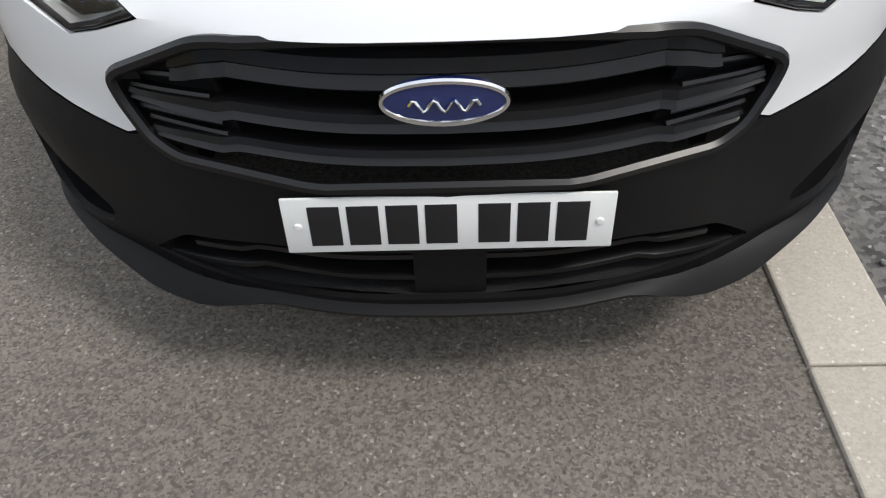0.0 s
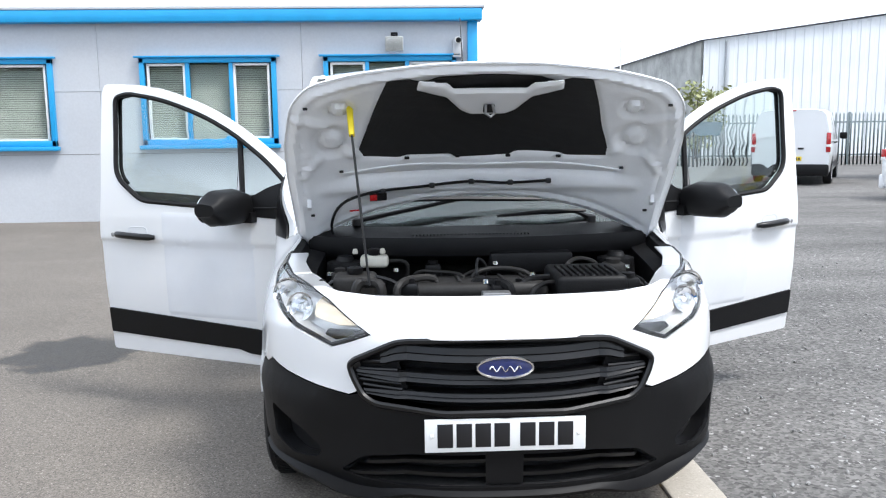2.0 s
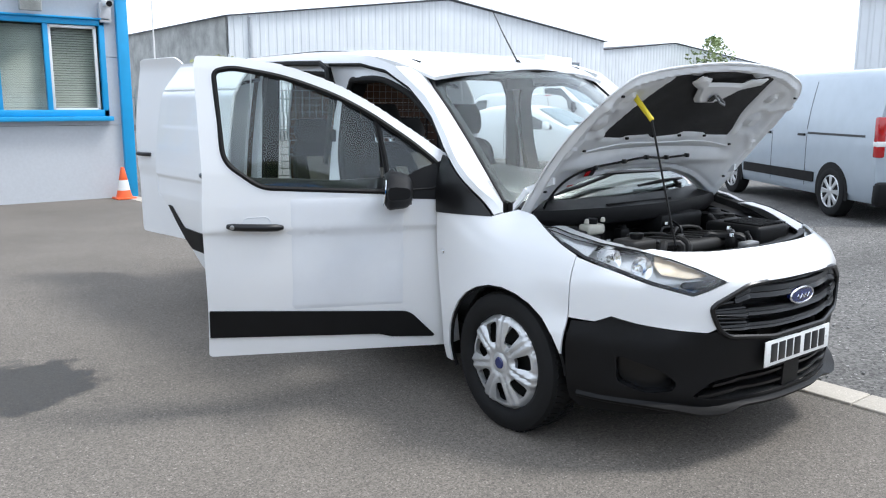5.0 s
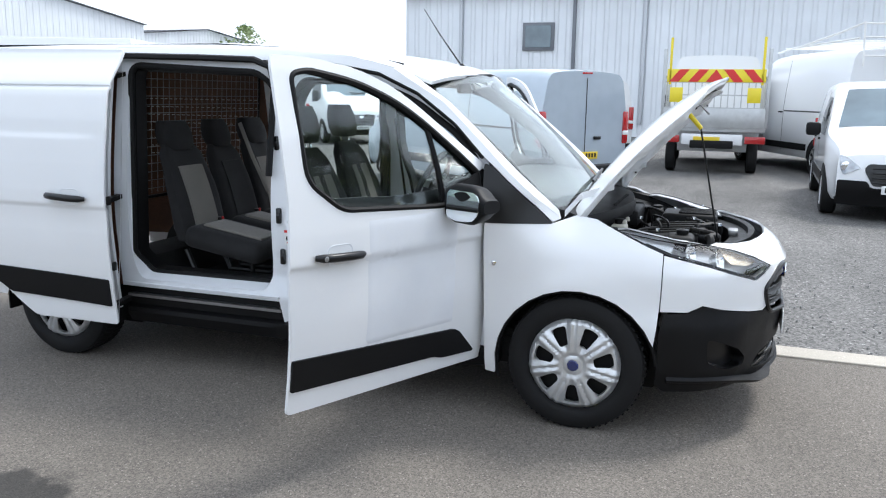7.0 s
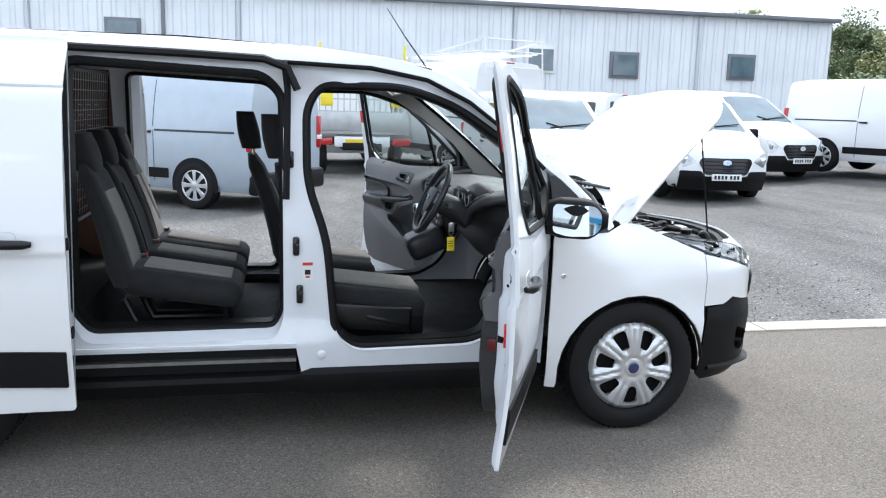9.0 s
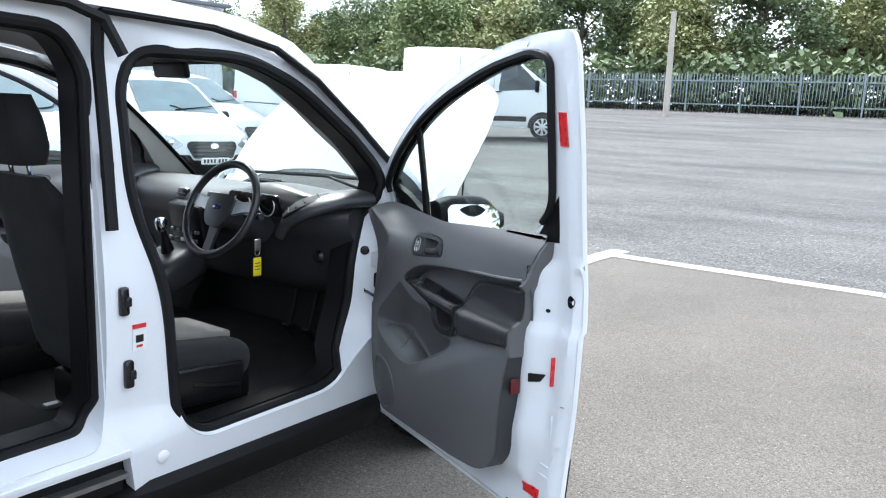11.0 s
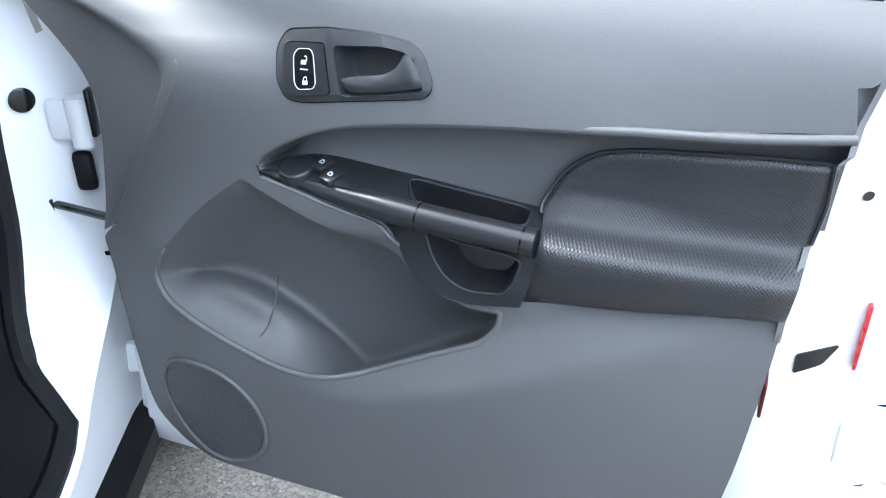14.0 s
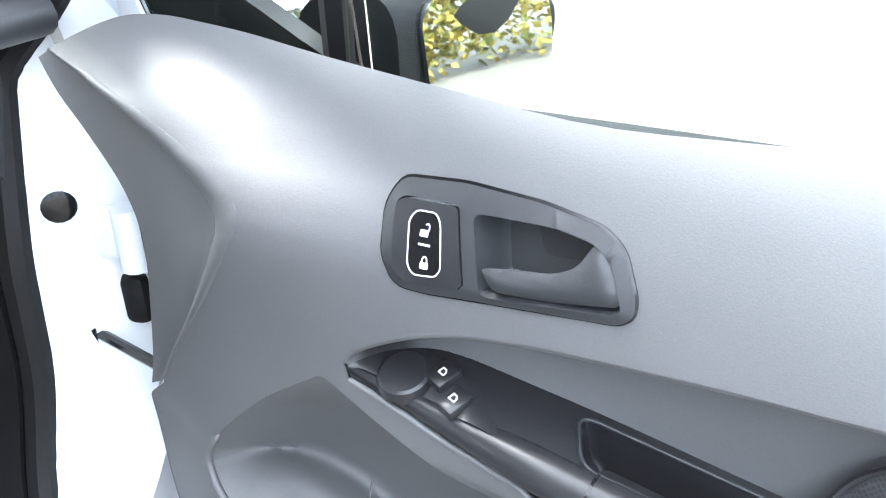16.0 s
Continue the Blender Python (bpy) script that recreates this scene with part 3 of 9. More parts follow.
def office_window(a, b, bars, openers):
    w = b - a
    bm = B()
    for c, s in (((a + w / 2, WZ1 - 0.035), (w, 0.09)), ((a + w / 2, WZ0 + 0.05), (w, 0.10)), ((a + 0.04, (WZ0 + WZ1) / 2), (0.08, WZ1 - WZ0)), ((b - 0.04, (WZ0 + WZ1) / 2), (0.08, WZ1 - WZ0))):
        box(bm, (c[0], FY - 0.02, c[1]), (s[0], 0.10, s[1]), 0.008)
    fr = part("window", bm, TRIMBLUE, office, "bright blue window frame")
    for x in bars:
        bm = B()
        box(bm, (x, FY - 0.01, (WZ0 + WZ1) / 2), (0.07, 0.07, WZ1 - WZ0 - 0.1), 0.006)
        part("mullion", bm, TRIMBLUE, fr)
    bm = B()
    box(bm, (a + w / 2, FY - 0.075, WZ1 + 0.02), (w + 0.14, 0.09, 0.03), 0.006)
    part("drip_cap", bm, TRIMBLUE, fr)
    bm = B()
    box(bm, (a + w / 2, FY - 0.085, WZ0 - 0.035), (w + 0.08, 0.14, 0.07), 0.01)
    part("sill", bm, TRIMBLUE, fr)
    xs = [a + 0.08] + list(bars) + [b - 0.08]
    for i, (p, q) in enumerate(zip(xs, xs[1:])):
        bm = B()
        box(bm, ((p + q) / 2, FY + 0.02, (WZ0 + WZ1) / 2), (q - p - 0.02, 0.008, WZ1 - WZ0 - 0.14))
        g = part("pane", bm, GLASS, fr)
        g.visible_shadow = False
        if i in openers:
            bm = B()
            for s in (-1, 1):
                box(bm, ((p + q) / 2 + s * ((q - p) / 2 - 0.055), FY - 0.005, (WZ0 + WZ1) / 2), (0.04, 0.05, WZ1 - WZ0 - 0.2), 0.004)
                box(bm, ((p + q) / 2, FY - 0.005, (WZ0 + WZ1) / 2 + s * ((WZ1 - WZ0) / 2 - 0.11)), (q - p - 0.08, 0.05, 0.04), 0.004)
            part("casement", bm, CONEW, fr, "white casement frame")
        bm = B()
        n = 34
        drop = n if (i % 3) != 1 or not openers else n
        for k in range(drop):
            z = WZ1 - 0.12 - (WZ1 - WZ0 - 0.2) * k / n
            box(bm, ((p + q) / 2, FY + 0.09, z), (q - p - 0.05, 0.036, 0.003), 0, pose(0, 0, 0, 58 if i in openers else 74))
        part("blind", bm, BLIND, fr, "pale slatted blind")
    # dark sheet standing in for the unlit room behind the blind
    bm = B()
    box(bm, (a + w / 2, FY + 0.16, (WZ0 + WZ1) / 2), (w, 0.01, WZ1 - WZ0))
    part("room_backing", bm, UNLITROOM, fr)


office_window(*WINS[0], [-15.84, -15.08], (0, 2))
office_window(*WINS[1], [-11.84, -11.08], (0, 2))
office_window(*WINS[2], [], (0,))
office_window(*WINS[3], [-3.97, -3.24], (0, 2))
office_window(*WINS[4], [-0.94, -0.26], (0, 2))

flood = thing("floodlight", "grey square floodlight fixed to the office wall", "floodlight")
bm = B()
box(bm, (-0.47, FY - 0.20, 2.93), (0.30, 0.10, 0.24), 0.02)
part("housing", bm, SHEDOLD, flood)
bm = B()
box(bm, (-0.47, FY - 0.255, 2.93), (0.25, 0.012, 0.19), 0.004)
part("lens", bm, CLEAR, flood)
bm = B()
box(bm, (-0.47, FY - 0.10, 3.06), (0.06, 0.19, 0.05), 0.01)
box(bm, (-0.47, FY - 0.02, 3.08), (0.12, 0.04, 0.12), 0.01)
part("bracket", bm, PLASTIC, flood)
cctv = thing("security_camera", "small white security camera on a grey box", "camera")
bm = B()
box(bm, (0.60, FY - 0.06, 2.86), (0.17, 0.12, 0.30), 0.015)
part("junction_box", bm, CLAD, cctv)
bm = B()
tube(bm, [(0.60, FY - 0.10, 3.0), (0.60, FY - 0.34, 2.97)], 0.055, 12)
part("barrel", bm, CONEW, cctv)
bm = B()
tube(bm, [(0.60, FY - 0.335, 2.971), (0.60, FY - 0.352, 2.969)], 0.045, 12)
part("lens", bm, GLOSSB, cctv)

cone = thing("traffic_cone", "orange traffic cone with a white band, at the office corner", "traffic cone", m=pose(0.66, 11.55, 0))
bm = B()
box(bm, (0, 0, 0.015), (0.30, 0.30, 0.03), 0.01)
part("base", bm, CONEO, cone)
bm = B()
lathe(bm, [(0.125, 0.028), (0.095, 0.14), (0.093, 0.15), (0.066, 0.29), (0.068, 0.30), (0.03, 0.48), (0.022, 0.50), (0.0, 0.50)], Matrix(), 20)
part("body", bm, CONEO, cone)
bm = B()
lathe(bm, [(0.0955, 0.14), (0.0685, 0.30)], Matrix(), 20)
part("band", bm, CONEW, cone)

# ---------------------------------------------------------------- warehouses


def gable_shed(x0, x1, y0, y1, eave, peak, name, label):
    t = thing(name, label, "warehouse")
    xm = (x0 + x1) / 2
    bm = B()
    region([(x0, -1), (x1, -1), (x1, eave), (xm, peak), (x0, eave)], [], 6.0, lambda u, v: (u, y0, v), 0.1, out=(0, -1, 0), bm=bm)
    part("gable_wall", bm, SHEDX, t)
    bm = B()
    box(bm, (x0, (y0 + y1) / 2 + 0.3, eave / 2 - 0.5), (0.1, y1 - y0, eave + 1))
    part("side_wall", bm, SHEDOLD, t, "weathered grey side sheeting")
    bm = B()
    for s, xe in ((-1, x0), (1, x1)):
        v = [bm.verts.new(p) for p in ((xe + s * 0.3, y0 - 0.25, eave + 0.02), (xm, y0 - 0.25, peak + 0.1), (xm, y1, peak + 0.1), (xe + s * 0.3, y1, eave + 0.02))]
        bm.faces.new(v)
    bmesh.ops.solidify(bm, geom=bm.faces[:], thickness=-0.16)
    part("roof", bm, ROOFM, t, "dark roof sheets with a dark verge", smooth=False)
    bm = B()
    tube(bm, [(x0 + 1.2, y0 - 0.12, -1), (x0 + 1.2, y0 - 0.12, eave)], 0.09, 8)
    part("downpipe", bm, CLAD, t)
    return t


shed_a = gable_shed(15.3, 44.9, 40.6, 90, 6.05, 7.95, "warehouse", "large white ribbed-metal warehouse with a dark verge")
for x, z in ((34.2, 3.9), (38.6, 3.9), (41.5, 3.9)):
    bm = B()
    box(bm, (x, 40.56, z), (1.5, 0.12, 1.15), 0.02)
    w = part("window", bm, ROOFM, shed_a)
    bm = B()
    box(bm, (x, 40.48, z), (1.28, 0.05, 0.95))
    part("pane", bm, SKYGLASS, w)
gable_shed(52, 92, 54.5, 90, 5.9, 7.9, "warehouse", "distant white warehouse behind parked vans")
shed_b = thing("warehouse", "long pale ribbed-metal warehouse with small dark windows", "warehouse")
bm = B()
box(bm, (33.0, -3.8, 2.3), (8, 35.6, 6.6))
part("wall", bm, SHEDM, shed_b)
bm = B()
box(bm, (32.9, -3.8, 5.64), (8.5, 36.0, 0.16), 0.03)
part("roof_edge", bm, ROOFM, shed_b, "dark roof edge")
for y, z, sx in ((8.2, 3.9, 1), (-8.15, 3.5, 0), (-11.85, 3.4, 1), (-17.3, 3.5, 1)):
    bm = B()
    box(bm, (28.97, y, z), (0.14, 1.3, 1.1), 0.02)
    w = part("window", bm, ROOFM if sx else CONEW, shed_b)
    bm = B()
    box(bm, (28.88, y, z), (0.05, 1.05, 0.86))
    part("pane", bm, SKYGLASS, w)
for y, mt in ((6.75, ROOFM), (4.0, CLAD), (-7.0, CLAD), (-15.2, CLAD), (11.5, CLAD)):
    bm = B()
    box(bm, (28.93, y, 3.0), (0.14, 0.14, 5.0), 0.03)
    part("downpipe", bm, mt, shed_b)

# ---------------------------------------------------------------- palisade fences


def palisade(x0, x1, y, h, ang=0.0):
    f = thing("fence", "grey galvanised palisade fence along the yard edge", "fence", m=pose(x0, y, gz(y), 0, 0, ang))
    n = int((x1 - x0) / 0.16)
    pts = [(-0.035, 0), (0.035, 0), (0.035, h - 0.1), (0, h), (-0.035, h - 0.1)]
    bm = B()
    for k in range(n):
        cx = k * 0.16
        vs = [bm.verts.new((cx + a, 0.02 if i in (3,) else 0.0, b)) for i, (a, b) in enumerate(pts)]
        bm.faces.new(vs)
    bmesh.ops.solidify(bm, geom=bm.faces[:], thickness=0.012)
    o = part("pale", bm, FENCEM, f, smooth=False)
    o["kind"] = "stuff"
    for z in (0.4, h - 0.4):
        bm = B()
        box(bm, ((x1 - x0) / 2, 0.05, z), (x1 - x0, 0.05, 0.06))
        part("rail", bm, FENCEM, f)
    me = None
    for k in range(int((x1 - x0) / 2.75) + 1):
        if me is None:
            bm = B()
            box(bm, (0, 0.1, h / 2), (0.07, 0.06, h))
            me = part("post", bm, FENCEM, f)
            continue
        o = new("post", me.data)
        o.parent = f
        o.location = (k * 2.75, 0, 0)
    return f


palisade(-45, 55, -38.0, 1.95)
palisade(6.5, 20, 30.0, 2.1)
tagged(part("banner", region([(9.6, 1.2), (12.2, 1.25), (12.3, 1.75), (9.5, 1.8)], [], 0.5, lambda u, v: (u, 29.9, v), 0.01, out=(0, -1, 0)), SKYGLASS), "blue and white banner tied to the fence", "banner")

pole = thing("utility_pole", "plain grey concrete pole standing at the fence", "pole", m=pose(11.6, -32.5, gz(-32.5)))
bm = B()
tube(bm, [(0, 0, -0.3), (0, 0, 4.6)], [0.15, 0.12], 12)
part("shaft", bm, CONC, pole)
mast = thing("flag_pole", "thin white flag pole behind the site office", "pole", m=pose(9.7, 36.0, 0))
bm = B()
tube(bm, [(0, 0, 0), (0, 0, 6.2)], [0.05, 0.03], 8)
part("shaft", bm, CONEW, mast)

# ---------------------------------------------------------------- trees


def leafy(bm, centre, radius, n, size, squash=0.8):
    for _ in range(n):
        d = Vector((random.gauss(0, 1), random.gauss(0, 1), random.gauss(0, 1))).normalized()
        p = Vector(centre) + Vector((d.x, d.y, d.z * squash)) * radius * random.uniform(0.35, 1.0) ** 0.6
        s = size * random.uniform(0.6, 1.4)
        rot = Euler((random.uniform(-1, 1), random.uniform(-1, 1), random.uniform(0, 6.28))).to_matrix()
        q = [p + rot @ Vector(c) * s for c in ((-0.55, 0, 0), (0.05, -0.38, 0.05), (0.6, 0, 0), (0.05, 0.38, 0.05))]
        bm.faces.new([bm.verts.new(c) for c in q])


def tree(h, spread, material, seed, label, dense=1.0, leaf=0.22):
    random.seed(seed)
    t = thing("tree", label, "tree", "trees behind the fence")
    bm = B()
    top = h * 0.75
    tube(bm, [(0, 0, -0.3), (0.1, 0.05, h * 0.25), (-0.1, 0.1, h * 0.5), (0.05, 0, top)], [0.26, 0.2, 0.13, 0.05], 8)
    ends = []
    for k in range(17):
        z = h * random.uniform(0.10, 0.68)
        a = random.uniform(0, 6.28)
        L = spread * random.uniform(0.45, 0.95)
        e = (L * math.cos(a), L * math.sin(a), z + h * random.uniform(0.06, 0.22))
        tube(bm, [(0, 0, z), (e[0] * 0.5, e[1] * 0.5, z + (e[2] - z) * 0.65), e], [0.08, 0.05, 0.02], 5)
        ends.append(e)
    part("trunk", bm, BARK, t)
    bm = B()
    for e in ends + [(0, 0, h * 0.8), (0.3, 0.2, h * 0.65), (-0.4, 0.1, h * 0.72)]:
        for j in range(5):
            c = (e[0] + random.gauss(0, 0.5), e[1] + random.gauss(0, 0.5), e[2] + random.gauss(0, 0.45))
            leafy(bm, c, random.uniform(0.7, 1.35), int(130 * dense), leaf)
    part("crown", bm, material, t, smooth=False)
    return t


T = [tree(8.3, 3.0, LEAF, 3, "broad green tree with gaps in its crown"), tree(9.8, 3.2, LEAF3, 5, "tall dark green tree behind the fence", 1.1),
     tree(6.8, 2.8, LEAF2, 8, "low olive-green tree turning yellow", 1.1), tree(10.8, 2.6, LEAF2, 12, "tall thin tree with olive leaves", 0.8)]
random.seed(21)
spots = [(x + random.uniform(-1.2, 1.2), random.choice((-43, -46, -50, -55)) + random.uniform(-1.5, 1.5)) for x in np.arange(-44, 78, 2.7)]
for k, (x, y) in enumerate(spots):
    o = T[k % 4]
    m = Matrix.LocRotScale((x, y, gz(y) - 0.1), Euler((0, 0, random.uniform(0, 6.28))), None)
    if k < 4:
        o.matrix_basis = m
    else:
        copy_thing(o, m)
# undergrowth along the fence
random.seed(4)
bm = B()
for k in range(900):
    x = random.uniform(-44, 60)
    leafy(bm, (x, -40.3 + random.gauss(0, 0.8), gz(-40) + random.uniform(0.1, 2.6)), random.uniform(0.6, 1.2), 30, 0.40)
tagged(part("hedge", bm, LEAF3, smooth=False), "overgrown hedge and brambles behind the palisade fence", "hedge", kind="stuff")
random.seed(6)
bush = thing("bush", "straggly green bush growing against the grey shed wall", "bush")
bm = B()
for k in range(26):
    leafy(bm, (14.2 + random.gauss(0, 0.9), 38.5 + random.gauss(0, 1.0), random.uniform(0.4, 3.9)), 0.6, 40, 0.24)
part("crown", bm, LEAF2, bush, smooth=False)
bm = B()
for k in range(9):
    a = random.uniform(0, 6.28)
    tube(bm, [(14.2, 38.5, 0), (14.2 + math.cos(a) * 0.8, 38.5 + math.sin(a) * 0.6, random.uniform(1.5, 3.6))], [0.05, 0.02], 5)
part("stem", bm, BARK, bush)
bush2 = thing("bush", "green bush rising above a far shed roof", "bush")
bm = B()
for k in range(22):
    leafy(bm, (76 + random.gauss(0, 1.6), 52.0 + random.gauss(0, 0.8), random.uniform(3.0, 8.2)), 1.1, 40, 0.4)
part("crown", bm, LEAF, bush2, smooth=False)
bm = B()
tube(bm, [(76, 52, -0.2), (76, 52, 6.5)], [0.3, 0.1], 8)
part("trunk", bm, BARK, bush2)
random.seed(0)

# hedge closing the yard on the open side, with a yellow grit bin before it
random.seed(31)
bm = B()
for k in range(330):
    leafy(bm, (-7.9 + random.gauss(0, 0.3), random.uniform(-6.5, 1.5), random.uniform(0.15, 2.3)), random.uniform(0.3, 0.5), 120, 0.075)
tagged(part("hedge", bm, leaf_mat("leaves_autumn", (0.10, 0.13, 0.03), (0.42, 0.30, 0.05)), smooth=False), "clipped hedge with leaves turning yellow", "hedge", kind="stuff")
bin_ = thing("grit_bin", "bright yellow plastic grit bin by the hedge", "bin", m=pose(-6.75, -2.9, 0, 0, 0, 85))
bm = B()
loft(bm, [[(x * k, y * k, z) for x, y in ((-0.5, -0.3), (0.5, -0.3), (0.5, 0.3), (-0.5, 0.3))] for k, z in ((0.88, 0.0), (1.0, 0.55))])
part("body", bm, YELLOW, bin_)
bm = B()
box(bm, (0, 0, 0.59), (1.08, 0.68, 0.09), 0.03)
part("lid", bm, YELLOW, bin_)

# ---------------------------------------------------------------- the van: outer surface
PLAN = catmull([(0, 0, 0), (0.2, 0.013, 0), (0.44, 0.085, 0), (0.6, 0.18, 0), (0.70, 0.262, 0), (0.785, 0.37, 0), (0.85, 0.53, 0), (0.893, 0.78, 0), (0.912, 1.05, 0), (0.92, 1.4, 0), (0.92, 2.6, 0), (0.92, 4.2, 0), (0.905, 4.55, 0), (0.86, 4.74, 0)], 8)
PS = [0.0]
for a, b in zip(PLAN, PLAN[1:]):
    PS.append(PS[-1] + math.hypot(b[0] - a[0], b[1] - a[1]))
FRONT_IN = [(0.2, 0.05), (0.245, 0.012), (0.30, 0.004), (0.41, 0.0), (0.56, -0.012), (0.69, -0.014), (0.78, -0.008), (0.84, 0.032), (0.89, 0.098), (0.92, 0.143), (0.97, 0.24), (1.05, 0.36)]
SIDE_IN = [(0.2, 0.075), (0.30, 0.05), (0.45, 0.033), (0.60, 0.018), (0.80, 0.002), (0.92, 0.0), (1.02, 0.003), (1.17, 0.016), (1.40, 0.045), (1.65, 0.085), (1.75, 0.112), (1.80, 0.15)]
WING_IN = [(0.2, 0.05), (0.30, 0.03), (0.60, 0.004), (0.75, 0.004), (0.85, 0.028), (0.92, 0.07), (0.97, 0.118), (1.0, 0.145), (1.05, 0.185)]


def plan_at(s):
    for i in range(len(PS) - 1):
        if s <= PS[i + 1] or i == len(PS) - 2:
            t = (s - PS[i]) / (PS[i + 1] - PS[i])
            a, b = PLAN[i], PLAN[i + 1]
            dx, dy = b[0] - a[0], b[1] - a[1]
            L = math.hypot(dx, dy)
            return a[0] + dx * t, a[1] + dy * t, -dy / L, dx / L


def s_of(k, v):
    for i in range(len(PS) - 1):
        a, b = PLAN[i][k], PLAN[i + 1][k]
        if a <= v <= b:
            return PS[i] + (PS[i + 1] - PS[i]) * ((v - a) / (b - a) if b > a else 0)
    return PS[-1]


S_CORNER, S_WING, S_DOOR = s_of(1, 0.30), s_of(1, 0.62), s_of(1, 1.36)


def skin(s, z, inset=0.0):
    """Half of the outer surface: s runs round the plan from the nose's middle along the side."""
    sg = -1 if s < 0 else 1
    s = abs(s)
    x, y, nx, ny = plan_at(s)
    w1 = smooth(S_CORNER, S_WING, s)
    w2 = smooth(S_WING + 0.25, S_DOOR - 0.02, s)
    d = lin(FRONT_IN, z) * (1 - w1) + (lin(WING_IN, z) * (1 - w2) + lin(SIDE_IN, z) * w2) * w1 + inset
    d += 0.10 * smooth(2.15, 1.2, y) * smooth(1.05, 1.6, z) * w2
    # the bumper's corner stands out below the paint line, and its lower edge tucks under
    corner = smooth(0.46, 0.68, x) * smooth(0.80, 0.50, y)
    d -= 0.026 * corner * smooth(0.62, 0.52, z) * smooth(0.22, 0.34, z)
    return (sg * (x + nx * d), y + ny * d, z)


def side(y, z, sg=-1, inset=0.0):
    return skin(sg * s_of(1, y), z, inset)


def sx_(x):
    """The plan coordinate of a lateral place on the nose."""
    return math.copysign(s_of(0, abs(x)), x) if abs(x) < 0.86 else math.copysign(s_of(0, 0.86), x)


van = thing("panel_van", "white crew van with black bumper, doors and bonnet open, on asphalt", "van")


def nose_region(outline, holes, step, thick, bm=None, inset=0.0):
    return region([(sx_(x) if abs(x) < 5 else x, z) for x, z in outline], [[(sx_(x), z) for x, z in h] for h in holes], step, lambda s, z: skin(s, z, inset), thick, out=(0, -1, 0), bm=bm)


def sym(right):
    """A closed outline from its left-to-right half given for x <= 0, from the top middle down to the bottom middle."""
    return right + [(-x, z) for x, z in reversed(right)]


GR = [(-0.30, 0.772), (-0.345, 0.765), (-0.475, 0.700), (-0.492, 0.682), (-0.485, 0.648), (-0.455, 0.585), (-0.415, 0.558), (-0.20, 0.538), (0, 0.534)]
# black bumper cover, from the lower lip to the paint line, running back to the wheel arch


def bump_outline():
    r = [(-sx_(0.46), 0.592), (-sx_(0.50), 0.575), (-sx_(0.60), 0.588), (-sx_(0.72), 0.612), (-sx_(0.785), 0.637), (-s_of(1, 0.43), 0.607), (-s_of(1, 0.53), 0.600),
         (-s_of(1, 0.548), 0.50), (-s_of(1, 0.548), 0.40), (-s_of(1, 0.545), 0.25), (-s_of(1, 0.50), 0.218), (-sx_(0.70), 0.222), (-sx_(0.45), 0.232), (-sx_(0.40), 0.246), (-sx_(0.15), 0.250)]
    return r


LOWG = [(-0.545, 0.306), (-0.465, 0.368), (-0.30, 0.392), (0.0, 0.398), (0.30, 0.392), (0.465, 0.368), (0.545, 0.306), (0.48, 0.290), (0.36, 0.279), (0.0, 0.283), (-0.36, 0.279), (-0.48, 0.290)]
FOG = [(-0.772, 0.490), (-0.655, 0.428), (-0.598, 0.372), (-0.612, 0.336), (-0.70, 0.330), (-0.768, 0.372)]
half = bump_outline()
left = [(sx_(-0.455), 0.588)] + half[1:]
ol = [(0.0, 0.530)] + [(sx_(x), z - 0.006) for x, z in reversed(GR[5:-1])] + left + [(0.0, 0.252)] + [(-s, z) for s, z in reversed(left)] + [(-sx_(x), z - 0.006) for x, z in GR[5:-1]]
bm = B()
region(ol, [[(sx_(x), z) for x, z in rounded(LOWG, 0.02, 3)], [(sx_(x), z) for x, z in rounded(FOG, 0.02, 3)], [(-sx_(x), z) for x, z in rounded(FOG, 0.02, 3)]], (0.045, 0.04), lambda s, z: skin(s, z), 0.012, out=(0, -1, 0), bm=bm)
part("front_bumper", bm, PLASTIC, van, "unpainted black plastic bumper cover")
# lower splitter lip
bm = B()
rows = []
for k in range(61):
    s = -s_of(1, 0.50) + 2 * s_of(1, 0.50) * k / 60
    ax = abs(skin(s, 0.3)[0])
    out_ = 0.016 + 0.040 * smooth(0.30, 0.45, ax) * smooth(0.80, 0.50, ax)
    zb = 0.236 - 0.014 * smooth(0.30, 0.43, ax) * smooth(0.62, 0.47, ax) + 0.034 * smooth(0.50, 0.80, ax)
    rows.append([skin(s, zb + 0.036, 0.002), skin(s, zb + 0.026, -out_ * 0.35), skin(s, zb + 0.019, -out_), skin(s, zb + 0.006, -out_ + 0.003), skin(s, zb, -out_ + 0.014), skin(s, zb + 0.006, 0.05)])
loft(bm, rows, closed=True)
part("splitter", bm, PLASTIC, van, "black lower bumper lip")
# white nose panel between grille, lamps and bonnet edge
HL = [(-sx_(0.436), 0.786), (-sx_(0.50), 0.758), (-sx_(0.557), 0.736), (-sx_(0.69), 0.782), (-sx_(0.77), 0.820), (-s_of(1, 0.50), 0.860), (-s_of(1, 0.62), 0.905), (-s_of(1, 0.75), 0.958),
      (-s_of(1, 0.70), 0.962), (-s_of(1, 0.60), 0.945), (-s_of(1, 0.46), 0.918), (-sx_(0.72), 0.893), (-sx_(0.62), 0.868), (-sx_(0.53), 0.832)]
TOPL = [(-s_of(1, 0.62), 0.955), (-s_of(1, 0.50), 0.938), (-sx_(0.76), 0.918), (-sx_(0.68), 0.903), (-sx_(0.60), 0.894), (-sx_(0.45), 0.892), (-sx_(0.2), 0.897)]
lamp_low = HL[:8]
lamp_top = HL[8:]
